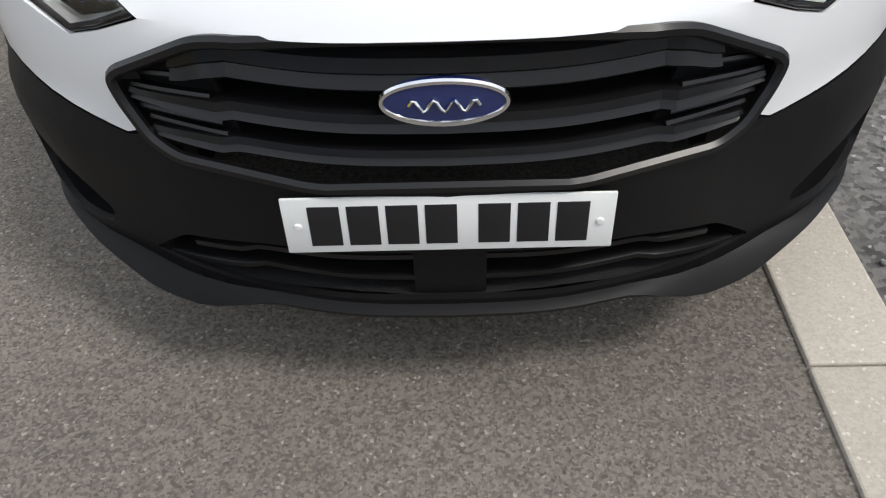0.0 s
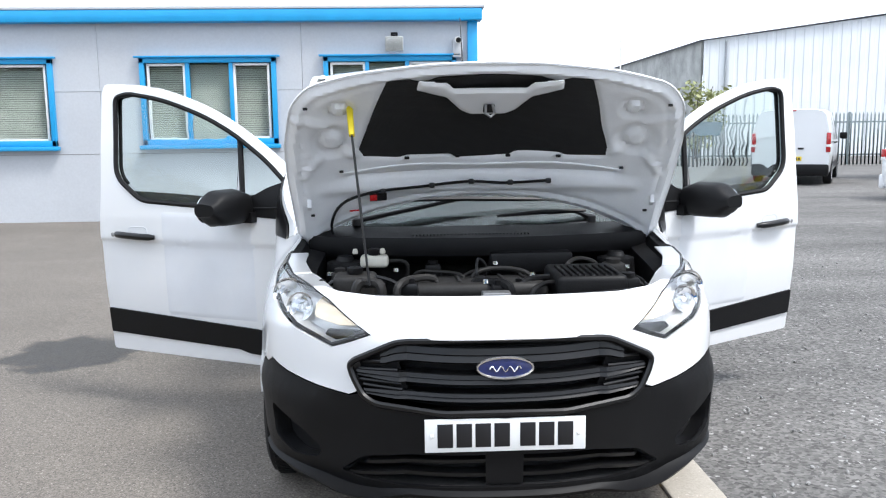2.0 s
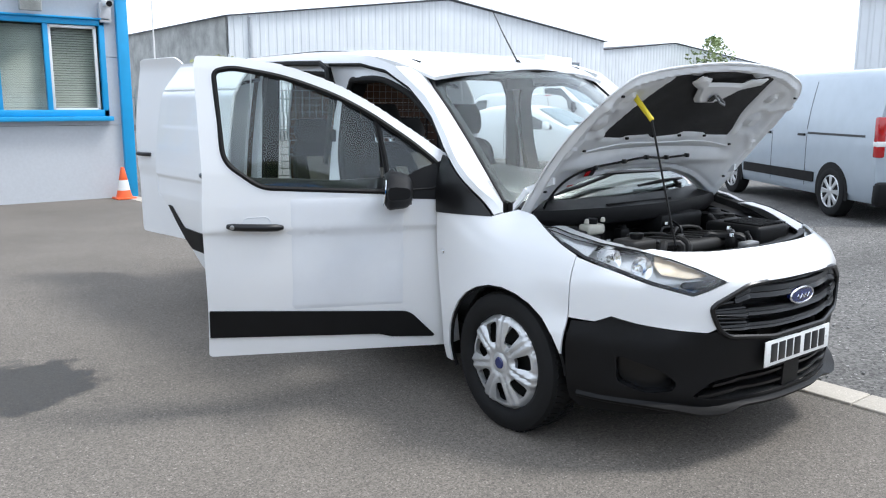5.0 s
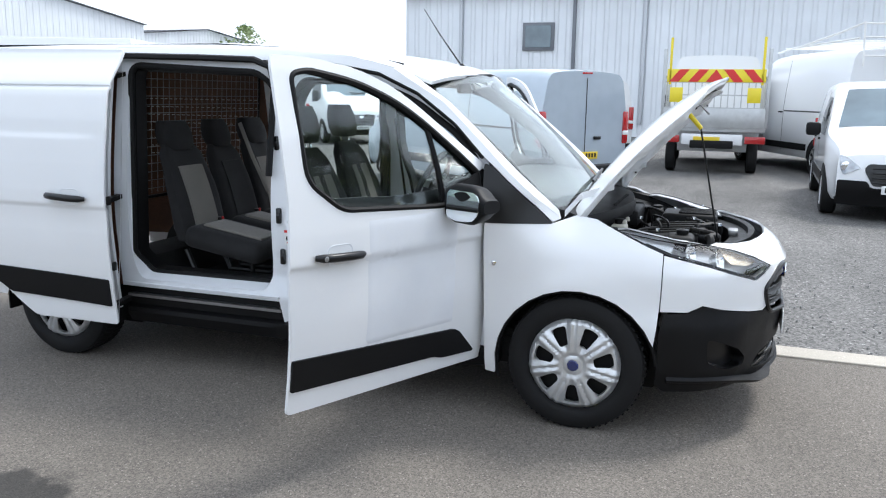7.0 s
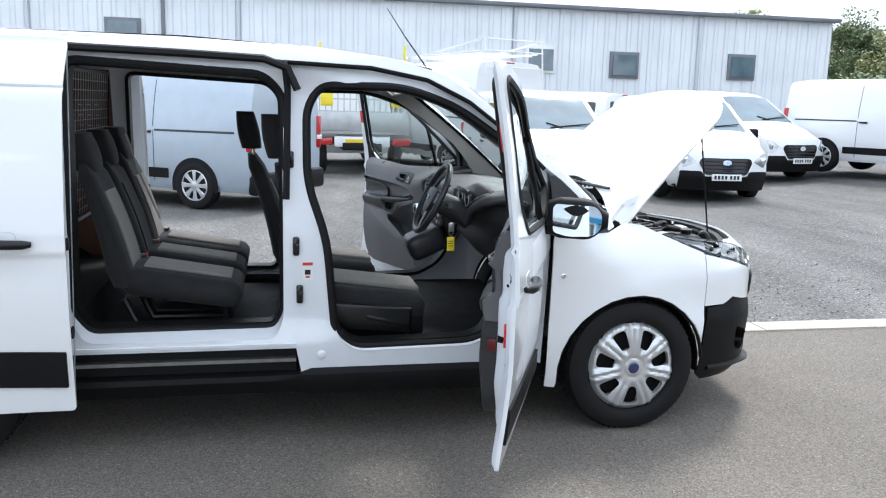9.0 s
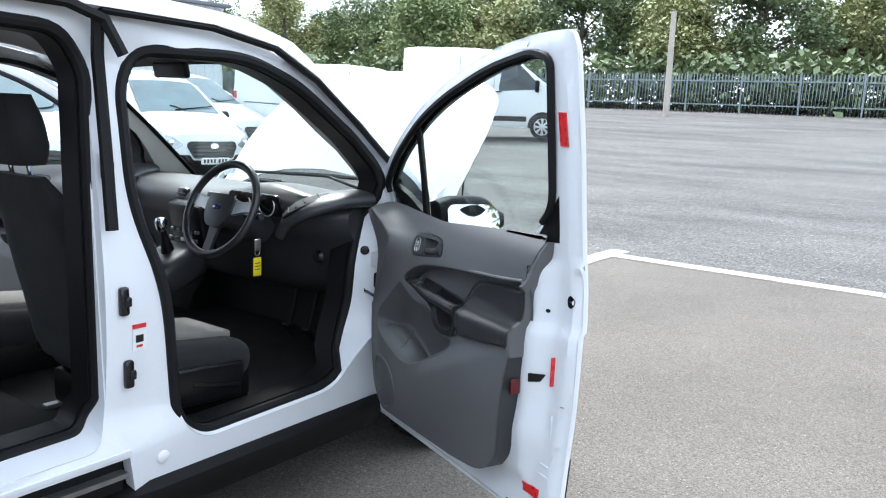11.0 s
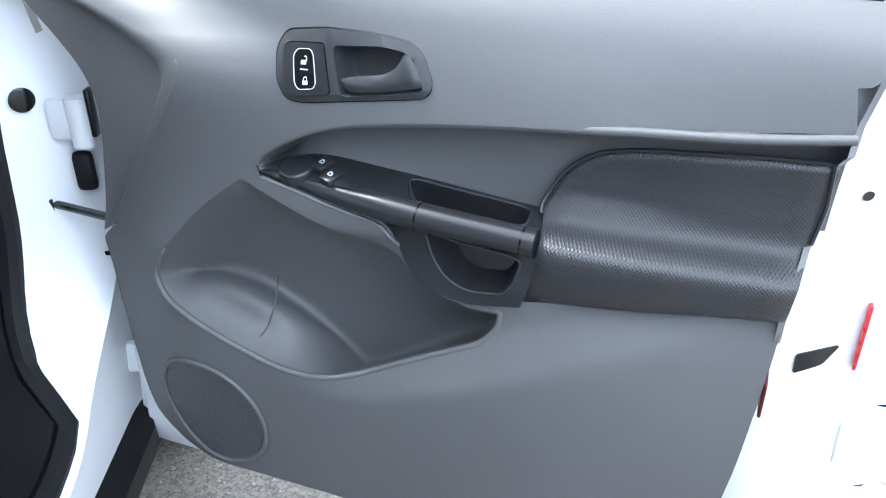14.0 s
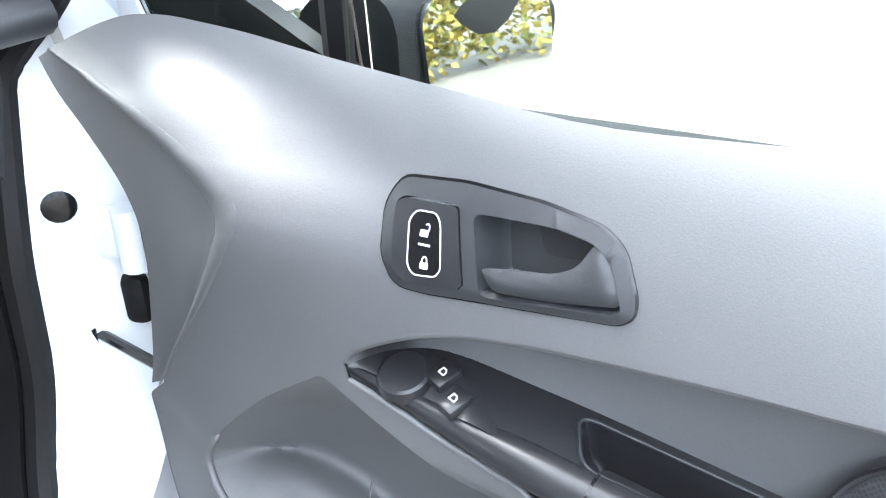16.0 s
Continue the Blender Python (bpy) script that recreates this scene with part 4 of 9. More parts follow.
# nose: bonnet shut line, down to the lamp's upper edge, round the lamp's inner tip and along under it
nose = [(0, 0.898)] + [(s, z) for s, z in reversed(TOPL[3:])] + [(s, z + 0.004) for s, z in lamp_top[3:]] + [(HL[0][0] + 0.012, HL[0][1] - 0.002)] + [(s, z - 0.006) for s, z in lamp_low[1:6]] \
    + [(-s_of(1, 0.535), 0.862), (-s_of(1, 0.541), 0.80), (-s_of(1, 0.545), 0.61), (-s_of(1, 0.43), 0.612), (-sx_(0.785), 0.642), (-sx_(0.72), 0.617), (-sx_(0.60), 0.593), (-sx_(0.50), 0.580), (-sx_(0.465), 0.596)] \
    + [(sx_(x) - 0.006, z) for x, z in reversed(GR[1:5])] + [(sx_(-0.30), 0.778), (0, 0.780)]
full = nose[:-1] + [(0, 0.780)] + [(-s, z) for s, z in reversed(nose[1:-1])]
bm = region(full, [], (0.05, 0.03), lambda s, z: skin(s, z), 0.01, out=(0, -1, 0))
part("nose_panel", bm, WHITE, van)

# front wings
ARCH_Y, ARCH_Z = 0.925, 0.30
RA = 0.385


def arch(y0, a0, a1, n=14, r=RA):
    return [(y0 + r * math.cos(radians(a0 + (a1 - a0) * k / n)), ARCH_Z + r * math.sin(radians(a0 + (a1 - a0) * k / n))) for k in range(n + 1)]


for sg in (-1, 1):
    w = [(0.540, 0.868), (0.546, 0.79)] + [(0.550, 0.62)] + [(y, z) for y, z in arch(ARCH_Y, 170, -8) if y > 0.56] + [(1.31, 0.23), (1.36, 0.235), (1.365, 0.95), (1.36, 0.99), (1.20, 0.985), (1.06, 0.978), (0.95, 1.015), (0.85, 1.0), (0.765, 0.962), (0.62, 0.900)]
    bm = region([(sg * s_of(1, y), z) for y, z in w], [], (0.05, 0.04), lambda s, z: skin(s, z, -0.012 * smooth(0.48, 0.385, math.hypot(abs(s) - s_of(1, ARCH_Y), z - ARCH_Z)) * (1 if z > 0.2 else 0)), 0.012, out=(sg, 0, 0))
    part("front_wing", bm, WHITE, van)
    bm = B()
    a = [side(y, z, sg, 0.004) for y, z in arch(ARCH_Y, 172, -14, 20, RA - 0.004)]
    tube(bm, a, 0.009, 6)
    part("arch_lip", bm, PLASTIC, van)
    # wheel well
    bm = B()
    rg = []
    for k in range(15):
        an = radians(186 - 192 * k / 14)
        rg.append([(sg * xx, ARCH_Y + (RA + 0.01) * math.cos(an), ARCH_Z + (RA + 0.01) * math.sin(an)) for xx in (0.80, 0.60)])
    loft(bm, rg, closed=False)
    bmesh.ops.solidify(bm, geom=bm.faces[:], thickness=0.01)
    part("wheel_well", bm, RUBBER, van)
    for yc in (ARCH_Y, 3.985):
        bm = B()
        loft(bm, [[(sg * xx, yc + 0.40 * math.cos(a), max(0.16, ARCH_Z + 0.40 * math.sin(a))) for a in [2 * math.pi * k / 24 for k in range(24)]] for xx in (0.57, 0.60)])
        part("well_wall", bm, RUBBER, van)
    bm = B()
    lathe(bm, [(0.0, 0), (0.0125, 0.0), (0.0125, 0.004), (0.009, 0.006), (0.0, 0.006)], Matrix.Translation(side(1.314, 0.788, sg, -0.004)) @ pose(0, 0, 0, 0, 90 * sg, 0), 16)
    part("side_repeater", bm, CHROME, van)
    # black quarter triangle ahead of the door
    tri = rounded([(1.055, 0.978), (1.37, 0.975), (1.385, 1.255), (1.33, 1.225)], [0.004, 0.01, 0.02, 0.02], 3)
    bm = region([(sg * s_of(1, y), z) for y, z in tri], [], 0.06, lambda s, z: skin(s, z, -0.003), 0.02, out=(sg, 0, 0))
    part("quarter_trim", bm, PLASTIC_S, van)
    # roof side: pillar, cant rail, upper side
    cant = [(1.055, 0.985), (1.20, 1.115), (1.325, 1.225), (1.40, 1.285), (1.55, 1.43), (1.75, 1.575), (1.95, 1.668), (2.20, 1.712), (2.50, 1.722), (3.0, 1.738), (3.55, 1.748), (3.55, 1.80), (3.0, 1.795), (2.5, 1.780),
            (2.1, 1.745), (1.88, 1.688), (1.62, 1.53), (1.40, 1.335), (1.15, 1.105), (1.02, 1.00)]
    bm = region([(sg * s_of(1, y), z) for y, z in cant], [], (0.06, 0.05), lambda s, z: skin(s, z, 0.004), 0.03, out=(sg, 0, 0))
    part("cant_rail", bm, WHITE, van)
    # door jambs: pillars and sills, recessed behind the doors
    FO = rounded([(1.66, 0.458), (2.265, 0.446), (2.357, 0.52), (2.395, 0.95), (2.480, 1.20), (2.480, 1.52), (2.42, 1.625), (2.05, 1.628), (1.80, 1.545), (1.55, 1.375), (1.435, 1.25), (1.43, 1.10), (1.50, 0.90), (1.515, 0.66)], [0.12, 0.06, 0.06, 0.1, 0.1, 0.06, 0.06, 0.1, 0.1, 0.05, 0.05, 0.05, 0.05, 0.16], 6)
    SO = rounded([(2.62, 0.53), (3.42, 0.53), (3.47, 0.62), (3.47, 1.70), (2.66, 1.665), (2.58, 1.58), (2.58, 0.60)], [0.1, 0.1, 0.12, 0.06, 0.08, 0.10, 0.08], 4)
    def recess(y, z):
        """Depth of the jamb behind the skin: the middle pillar lies further in."""
        return 0.058 + 0.050 * smooth(2.28, 2.44, y) * smooth(2.90, 2.72, y) * smooth(0.46, 0.60, z) * smooth(1.70, 1.58, z)

    jamb = [(1.37, 0.30), (2.50, 0.30), (2.53, 0.455), (3.56, 0.455), (3.56, 1.748), (3.0, 1.738), (2.5, 1.722), (2.2, 1.705), (1.95, 1.66), (1.75, 1.565), (1.52, 1.40), (1.38, 1.27), (1.365, 0.96)]
    FH = [(y - 0.10 * smooth(1.62, 1.50, y) * smooth(1.18, 1.02, z), z - 0.016 * smooth(0.62, 0.46, z)) for y, z in FO]
    SH = [(y, z - 0.03 * smooth(0.70, 0.54, z)) for y, z in SO]
    bm = region([(sg * s_of(1, y), z) for y, z in jamb], [[(sg * s_of(1, y), z) for y, z in FH], [(sg * s_of(1, y), z) for y, z in SH]], (0.05, 0.06), lambda s, z: skin(s, z, recess(skin(s, z)[1], z)), 0.045, out=(sg, 0, 0))
    part("door_jamb", bm, WHITE_INNER, van, "white painted pillars and sill")
    for loop, hole in ((FO, FH), (SO, SH)):
        def deep(y, z, first=loop is FO):
            return 0.004 + recess(y, z) + (max(0.125 * smooth(1.72, 1.52, y) * smooth(1.20, 1.05, z) * smooth(0.44, 0.55, z), 0.020 * smooth(0.62, 0.47, z)) if first else 0.085 * smooth(0.72, 0.55, z))
        bm = B()
        A = [side(y, z, sg, recess(y, z)) for y, z in hole]
        M_ = [side((y + a_) / 2, (z + b_) / 2, sg, recess(y, z) + 0.35 * (deep(y, z) - recess(y, z))) for (y, z), (a_, b_) in zip(loop, hole)]
        C = [side(y, z, sg, deep(y, z)) for y, z in loop]
        loft(bm, [A + [A[0]], M_ + [M_[0]], C + [C[0]]], closed=False)
        bmesh.ops.solidify(bm, geom=bm.faces[:], thickness=0.004)
        part("jamb_return", bm, WHITE_INNER, van)
        bm = B()
        tube(bm, C, 0.018, 8, closed=True)
        part("door_seal", bm, RUBBER, van, "black rubber door seal")
        bm = B()
        A = [side(y, z, sg, deep(y, z) + 0.012) for y, z in loop]
        C = [side(y, z, sg, deep(y, z) + 0.10) for y, z in loop]
        loft(bm, [A + [A[0]], C + [C[0]]], closed=False)
        bmesh.ops.solidify(bm, geom=bm.faces[:], thickness=0.02)
        part("aperture_trim", bm, PLASTIC, van, "dark inner pillar trim")
    # weather strip above the doors
    bm = B()
    tube(bm, [side(y, z, sg, 0.02) for y, z in ((1.40, 1.275), (1.55, 1.422), (1.75, 1.568), (1.95, 1.66), (2.2, 1.704), (2.56, 1.718))], 0.013, 6)
    tube(bm, [side(y, z, sg, recess(y, z) - 0.040) for y, z in ((2.57, 1.13), (2.565, 1.35), (2.56, 1.60), (2.57, 1.70))], 0.017, 6)
    part("weather_strip", bm, RUBBER, van)
    bm = B()
    tube(bm, [side(y, z, sg, 0.006) for y, z in ((2.52, 1.60), (2.56, 1.69), (2.66, 1.727), (3.0, 1.738), (3.56, 1.75))], 0.017, 6)
    part("slide_rail_cover", bm, RUBBER, van)
    # jamb details
    for y, z, hh in ((2.55, 1.30, 0.075), (2.528, 0.92, 0.085), (2.513, 0.70, 0.085)):
        bm = B()
        p = Vector(side(y, z, sg, recess(y, z) - 0.006))
        box(bm, p, (0.022, 0.03, hh), 0.009)
        box(bm, p + Vector((sg * 0.01, -0.006, 0)), (0.022, 0.018, 0.03), 0.006)
        part("door_catch", bm, GLOSSB, van, "black door catch on the pillar")
    bm = B()
    lathe(bm, [(0.0, 0.003), (0.017, 0.003), (0.021, 0.0)], Matrix.Translation(side(2.417, 0.42, sg, 0.056)) @ pose(0, 0, 0, 0, 90 * sg, 0), 18)
    part("sill_plug", bm, WHITE, van)
    if sg < 0:
        bm = B()
        region(rounded([(2.455, 0.765), (2.50, 0.765), (2.50, 0.83), (2.455, 0.83)], 0.004, 2), [], 0.05, lambda y, z: side(y, z, -1, recess(y, z) - 0.0025), 0.001, out=(-1, 0, 0), bm=bm)
        st = part("airbag_label", bm, PLATEW, van, "white warning sticker with a red bar")
        bm = B()
        region(rect(2.455, 2.50, 0.832, 0.845), [], 0.05, lambda y, z: side(y, z, -1, recess(y, z) - 0.0025), 0.001, out=(-1, 0, 0), bm=bm)
        part("printed_bar", bm, REDREF, st)
        bm = B()
        region(rect(2.468, 2.487, 0.775, 0.782), [], 0.05, lambda y, z: side(y, z, -1, recess(y, z) - 0.0035), 0.001, out=(-1, 0, 0), bm=bm)
        part("printed_bar", bm, REDREF, st)
        bm = B()
        region(rect(2.465, 2.49, 0.79, 0.812), [], 0.05, lambda y, z: side(y, z, -1, recess(y, z) - 0.0035), 0.001, out=(-1, 0, 0), bm=bm)
        part("printed_mark", bm, INKB, st)
    # hinges and check strap on the front pillar
    for x, y, z in ((0.834, 1.462, 0.905), (0.846, 1.440, 0.475)):
        p = Vector((sg * x, y, z))
        bm = B()
        box(bm, p, (0.06, 0.020, 0.062), 0.009)
        tube(bm, [p + Vector((sg * 0.018, 0.010, -0.036)), p + Vector((sg * 0.018, 0.010, 0.036))], 0.016, 12)
        hg = part("door_hinge", bm, WHITE_INNER, van)
        bm = B()
        box(bm, p + Vector((sg * 0.036, 0.006, 0.012)), (0.008, 0.02, 0.07), 0.003)
        part("hinge_gap", bm, GLOSSB, hg)
    bm = B()
    box(bm, (sg * 0.842, 1.468, 0.828), (0.030, 0.022, 0.062), 0.010)
    part("wiring_boot", bm, RUBBER, van, "black rubber wiring boot")
    bm = B()
    lathe(bm, [(0.0, 0.002), (0.012, 0.002), (0.018, 0.0)], Matrix.Translation((sg * 0.781, 1.476, 0.938)) @ Vector((sg * 0.6, 0.8, 0)).to_track_quat('Z', 'Y').to_matrix().to_4x4(), 16)
    part("rubber_grommet", bm, GLOSSB, van)
    bm = B()
    lathe(bm, [(0.0, 0.002), (0.014, 0.002), (0.02, 0.0)], Matrix.Translation((sg * 0.838, 1.452, 0.665)) @ Vector((sg * 0.6, 0.8, 0)).to_track_quat('Z', 'Y').to_matrix().to_4x4(), 16)
    part("rubber_grommet", bm, GLOSSB, van)
    bm = B()
    p = Vector((sg * 0.775, 1.465, 0.777))
    box(bm, p, (0.03, 0.03, 0.03), 0.006)
    tube(bm, [p, p + Vector((sg * 0.13, 0.065, 0))], 0.0065, 8)
    part("check_strap", bm, GLOSSB, van)
    # sill moulding and rocker
    bm = B()
    rows = []
    for k in range(25):
        y = 1.37 + (3.55 - 1.37) * k / 24
        o = 0.045 if 1.4 < y < 2.52 else 0.085
        rows.append([side(y, 0.354 if y < 2.52 else 0.33, sg, o), side(y, 0.338 if y < 2.52 else 0.325, sg, o - 0.028), side(y, 0.30, sg, o - 0.035), side(y, 0.235, sg, o - 0.015), side(y, 0.225, sg, 0.16), side(y, 0.38, sg, 0.16)])
    loft(bm, rows)
    part("rocker_moulding", bm, PLASTIC, van, "black plastic sill moulding")
    # sliding-door lower track
    bm = B()
    for z, o, hz, mt in ((0.475, 0.05, 0.012, WHITE_INNER), (0.428, 0.10, 0.09, RUBBER), (0.398, 0.062, 0.016, STEEL), (0.365, 0.09, 0.05, RUBBER)):
        bm = B()
        loft(bm, [[side(y, z + hz / 2, sg, o), side(y, z - hz / 2, sg, o), side(y, z - hz / 2, sg, o + 0.10), side(y, z + hz / 2, sg, o + 0.10)] for y in (2.53, 2.8, 3.1, 3.54)])
        part("slide_track", bm, mt, van)
    # rear side panel
    rq = [(3.55, 0.33)] + [(y, z) for y, z in arch(3.985, 175, 5)] + [(4.45, 0.33), (4.72, 0.36), (4.735, 1.70), (4.70, 1.80), (3.55, 1.80)]
    bm = region([(sg * s_of(1, y), z) for y, z in rq], [], (0.1, 0.06), lambda s, z: skin(s, z), 0.02, out=(sg, 0, 0))
    part("rear_side_panel", bm, WHITE, van)
    bm = B()
    rg = []
    for k in range(15):
        an = radians(188 - 196 * k / 14)
        rg.append([(sg * xx, 3.985 + (RA + 0.01) * math.cos(an), ARCH_Z + (RA + 0.01) * math.sin(an)) for xx in (0.89, 0.58)])
    loft(bm, rg, closed=False)
    bmesh.ops.solidify(bm, geom=bm.faces[:], thickness=0.01)
    part("wheel_well", bm, RUBBER, van)

# roof
ROOF_C = [(1.73, 1.672), (1.85, 1.722), (2.05, 1.768), (2.4, 1.812), (3.0, 1.842), (4.0, 1.845), (4.5, 1.832), (4.74, 1.80)]


def roof_pt(u, y):
    zc = lin(ROOF_C, y)
    xe = lin([(1.73, 0.651), (1.9, 0.705), (2.1, 0.745), (2.5, 0.768), (3.5, 0.772), (4.74, 0.752)], y)
    ze = min(lin([(1.73, 1.628), (1.9, 1.692), (2.1, 1.742), (2.5, 1.778), (3.0, 1.793), (3.55, 1.798), (4.6, 1.798), (4.74, 1.78)], y), zc)
    a = abs(u)
    z = ze + (zc - ze) * (1 - a ** 3.2)
    return (xe * u, y - 0.10 * (1 - a * a) * smooth(2.4, 1.73, y), z)


bm = region(rect(-1, 1, 1.73, 4.74), [], (0.1, 0.1), roof_pt, 0.02, out=(0, 0, 1))
part("roof", bm, WHITE, van)
bm = region(rect(-0.97, 0.97, 1.84, 3.60), [], (0.2, 0.2), lambda u, y: (roof_pt(u, y)[0], roof_pt(u, y)[1], roof_pt(u, y)[2] - 0.05), 0.01, out=(0, 0, -1))
part("headlining", bm, LINER, van, "pale grey fabric headlining")
bm = B()
for s in (-1, 1):
    tube(bm, [(s * 0.62, y, lin([(1.85, 1.70), (2.1, 1.748), (2.5, 1.79), (3.0, 1.815), (4.6, 1.815)], y)) for y in (1.9, 2.1, 2.5, 3.0, 3.8, 4.6)], 0.008, 6)
part("roof_seam", bm, RUBBER, van)
bm = B()
tube(bm, [(0, 1.78, 1.70), (0, 1.80, 1.735)], [0.022, 0.012], 10)
tube(bm, [(0, 1.80, 1.73), (0, 1.93, 1.90), (0, 2.03, 2.045)], [0.005, 0.0035, 0.002], 6)
part("aerial", bm, GLOSSB, van)

# windscreen: rounded sheet between cowl and roof


def ws_pt(u, v):
    """u across -1..1, v up 0..1."""
    y0, z0, x0 = 0.945, 1.035, 0.745
    y1, z1, x1 = 1.715, 1.672, 0.648
    a = abs(u)
    bow = 0.13 * (a ** 2.2)
    x = (x0 + (x1 - x0) * v) * u
    y = y0 + (y1 - y0) * v + bow * (1 - 0.35 * v)
    z = z0 + (z1 - z0) * v - 0.045 * a * a * v + 0.02 * math.sin(math.pi * v)
    return (x, y - 0.10 * v * (1 - a * a) * 0.9, z)


bm = region(rounded(rect(-1, 1, 0, 1), 0.05), [], (0.1, 0.1), ws_pt, 0.005, out=(0, -1, 0.5))
g = part("windscreen", bm, GLASS, van, "curved tinted windscreen")
g.visible_shadow = False
bm = B()
outer = rounded(rect(-1.0, 1.0, 0.0, 1.0), 0.05)
inner = rounded(rect(-0.935, 0.935, 0.06, 0.945), 0.07)


def ws_in(u, v):
    p = ws_pt(u, v)
    return (p[0], p[1] + 0.012, p[2] - 0.006)


region(outer, [inner], (0.1, 0.1), ws_in, 0.003, out=(0, -1, 0.5), bm=bm)
part("windscreen_band", bm, GLOSSB, van, "black printed windscreen border")
bm = B()
tube(bm, [ws_pt(u, v) for u, v in [(-1.0, 0.0), (-1.0, 0.3), (-1.0, 0.6), (-1.0, 0.9), (-0.96, 1.0), (-0.5, 1.0), (0, 1.0), (0.5, 1.0), (0.96, 1.0), (1.0, 0.9), (1.0, 0.6), (1.0, 0.3), (1.0, 0.0)]], 0.010, 6)
part("windscreen_rubber", bm, RUBBER, van)
for sg in (-1, 1):
    # white pillar between windscreen and side frame
    bm = B()
    rg = []
    for k in range(13):
        v = k / 12
        a = Vector(ws_pt(sg * 1.005, v))
        y, z = lin([(0, 1.02), (0.17, 1.15), (0.5, 1.40), (0.75, 1.62), (1, 1.88)], v), lin([(0, 1.0), (0.17, 1.105), (0.5, 1.335), (0.75, 1.53), (1, 1.688)], v)
        c = Vector(side(y, z, sg, 0.004))
        m_ = (a + c) / 2 + Vector((sg * 0.012, -0.012, 0.02))
        i_ = (a + c) / 2 + Vector((-sg * 0.05, 0.05, -0.05))
        rg.append([a, m_, c, i_])
    loft(bm, rg)
    part("front_pillar", bm, WHITE, van)
    bm = B()
    rg = []
    for k in range(9):
        v = k / 8
        a = Vector(ws_pt(sg * 0.97, v)) + Vector((0, 0.02, -0.01))
        y, z = lin([(0, 1.42), (0.3, 1.44), (0.5, 1.50), (0.75, 1.72), (1, 1.95)], v), lin([(0, 1.02), (0.3, 1.24), (0.5, 1.37), (0.75, 1.53), (1, 1.64)], v)
        c = Vector(side(y, z, sg, 0.11))
        i_ = (a + c) / 2 + Vector((-sg * 0.03, 0.03, -0.03))
        rg.append([a, i_, c])
    loft(bm, rg, closed=False)
    bmesh.ops.solidify(bm, geom=bm.faces[:], thickness=0.01)
    part("pillar_trim", bm, LINER, van, "grey inner pillar cover")
# underbody
bm = B()
box(bm, (0, 2.55, 0.30), (1.5, 3.9, 0.12), 0.03)
part("floor_pan", bm, RUBBER, van)

# ---------------------------------------------------------------- grille, plate, badge, lamps
bm = nose_region(rounded([(x * 1.0, z) for x, z in sym(GR[:-1])], 0.012, 3), [], (0.05, 0.05), 0.004, inset=0.075)
gr = part("grille", bm, PLASTIC, van, "black slatted radiator grille")
bm = B()
pts = [skin(sx_(x), z, -0.004) for x, z in rounded(sym(GR[:-1]), 0.02, 4)]
tube(bm, pts, 0.011, 7, closed=True)
part("surround", bm, PLASTIC_S, gr, "satin black grille surround")
for zc, hh, xw in ((0.728, 0.029, 0.395), (0.648, 0.019, 0.474), (0.588, 0.016, 0.452)):
    bm = B()
    rows = []
    for k in range(49):
        x = -xw + 2 * xw * k / 48
        e = 0.012 * smooth(0.315, 0.335, abs(x))
        s = sx_(x)
        dz = -0.016 * (1 - (x / 0.5) ** 2) + 0.012
        taper = 1 - 0.45 * smooth(0.34, 0.475, abs(x))
        z = zc + dz - 0.02 * smooth(0.33, 0.40, abs(x)) * (1 if hh > 0.025 else 0)
        h = hh * taper
        rows.append([skin(s, z + h, 0.030 - e), skin(s, z + h * 0.80, 0.018 - e), skin(s, z + h * 0.10, 0.014 - e), skin(s, z - h * 0.10, 0.020 - e), skin(s, z - h * 0.75, 0.013 - e), skin(s, z - h, 0.022 - e), skin(s, z - h, 0.07), skin(s, z + h, 0.07)])
    loft(bm, rows)
    part("slat", bm, PLASTIC_S, gr, sharp=25)
for sg in (-1, 1):
    bm = B()
    blk = [(0.365, 0.755), (0.44, 0.715), (0.475, 0.690), (0.47, 0.645), (0.435, 0.585), (0.33, 0.567), (0.315, 0.60), (0.345, 0.70)]
    region([(sg * sx_(x), z) for x, z in blk], [], 0.05, lambda s, z: skin(s, z, 0.030), 0.01, out=(0, -1, 0), bm=bm)
    part("blanking_panel", bm, PLASTIC, gr)
    for z0, z1, xa, xb in ((0.702, 0.694, 0.352, 0.455), (0.672, 0.668, 0.342, 0.474), (0.628, 0.633, 0.332, 0.468), (0.608, 0.616, 0.328, 0.456)):
        bm = B()
        tube(bm, [skin(sg * sx_(xa + (xb - xa) * k / 8), z0 + (z1 - z0) * k / 8, 0.014) for k in range(9)], 0.0055, 6)
        part("grille_rib", bm, PLASTIC_S, gr)
badge = part("badge", region(rounded([(-0.093, 0.688), (-0.066, 0.715), (0, 0.725), (0.066, 0.715), (0.093, 0.688), (0.066, 0.661), (0, 0.651), (-0.066, 0.661)], 0.05, 6), [], 0.02, lambda x, z: (x, -0.012 + 0.5 * x * x + 2.0 * (z - 0.688) ** 2, z), 0.02, out=(0, -1, 0)), BADGE, gr, "oval dark blue badge with a chrome rim")
bm = B()
tube(bm, [(0.089 * math.cos(a), -0.010 + 0.5 * (0.089 * math.cos(a)) ** 2, 0.688 + 0.034 * math.sin(a)) for a in [2 * math.pi * k / 40 for k in range(40)]], 0.0048, 6, closed=True)
tube(bm, [(-0.05 + 0.1 * k / 20, -0.0155 + 0.5 * (-0.05 + 0.1 * k / 20) ** 2, 0.686 + 0.009 * math.sin(k * 1.1)) for k in range(21)], 0.0022, 5)
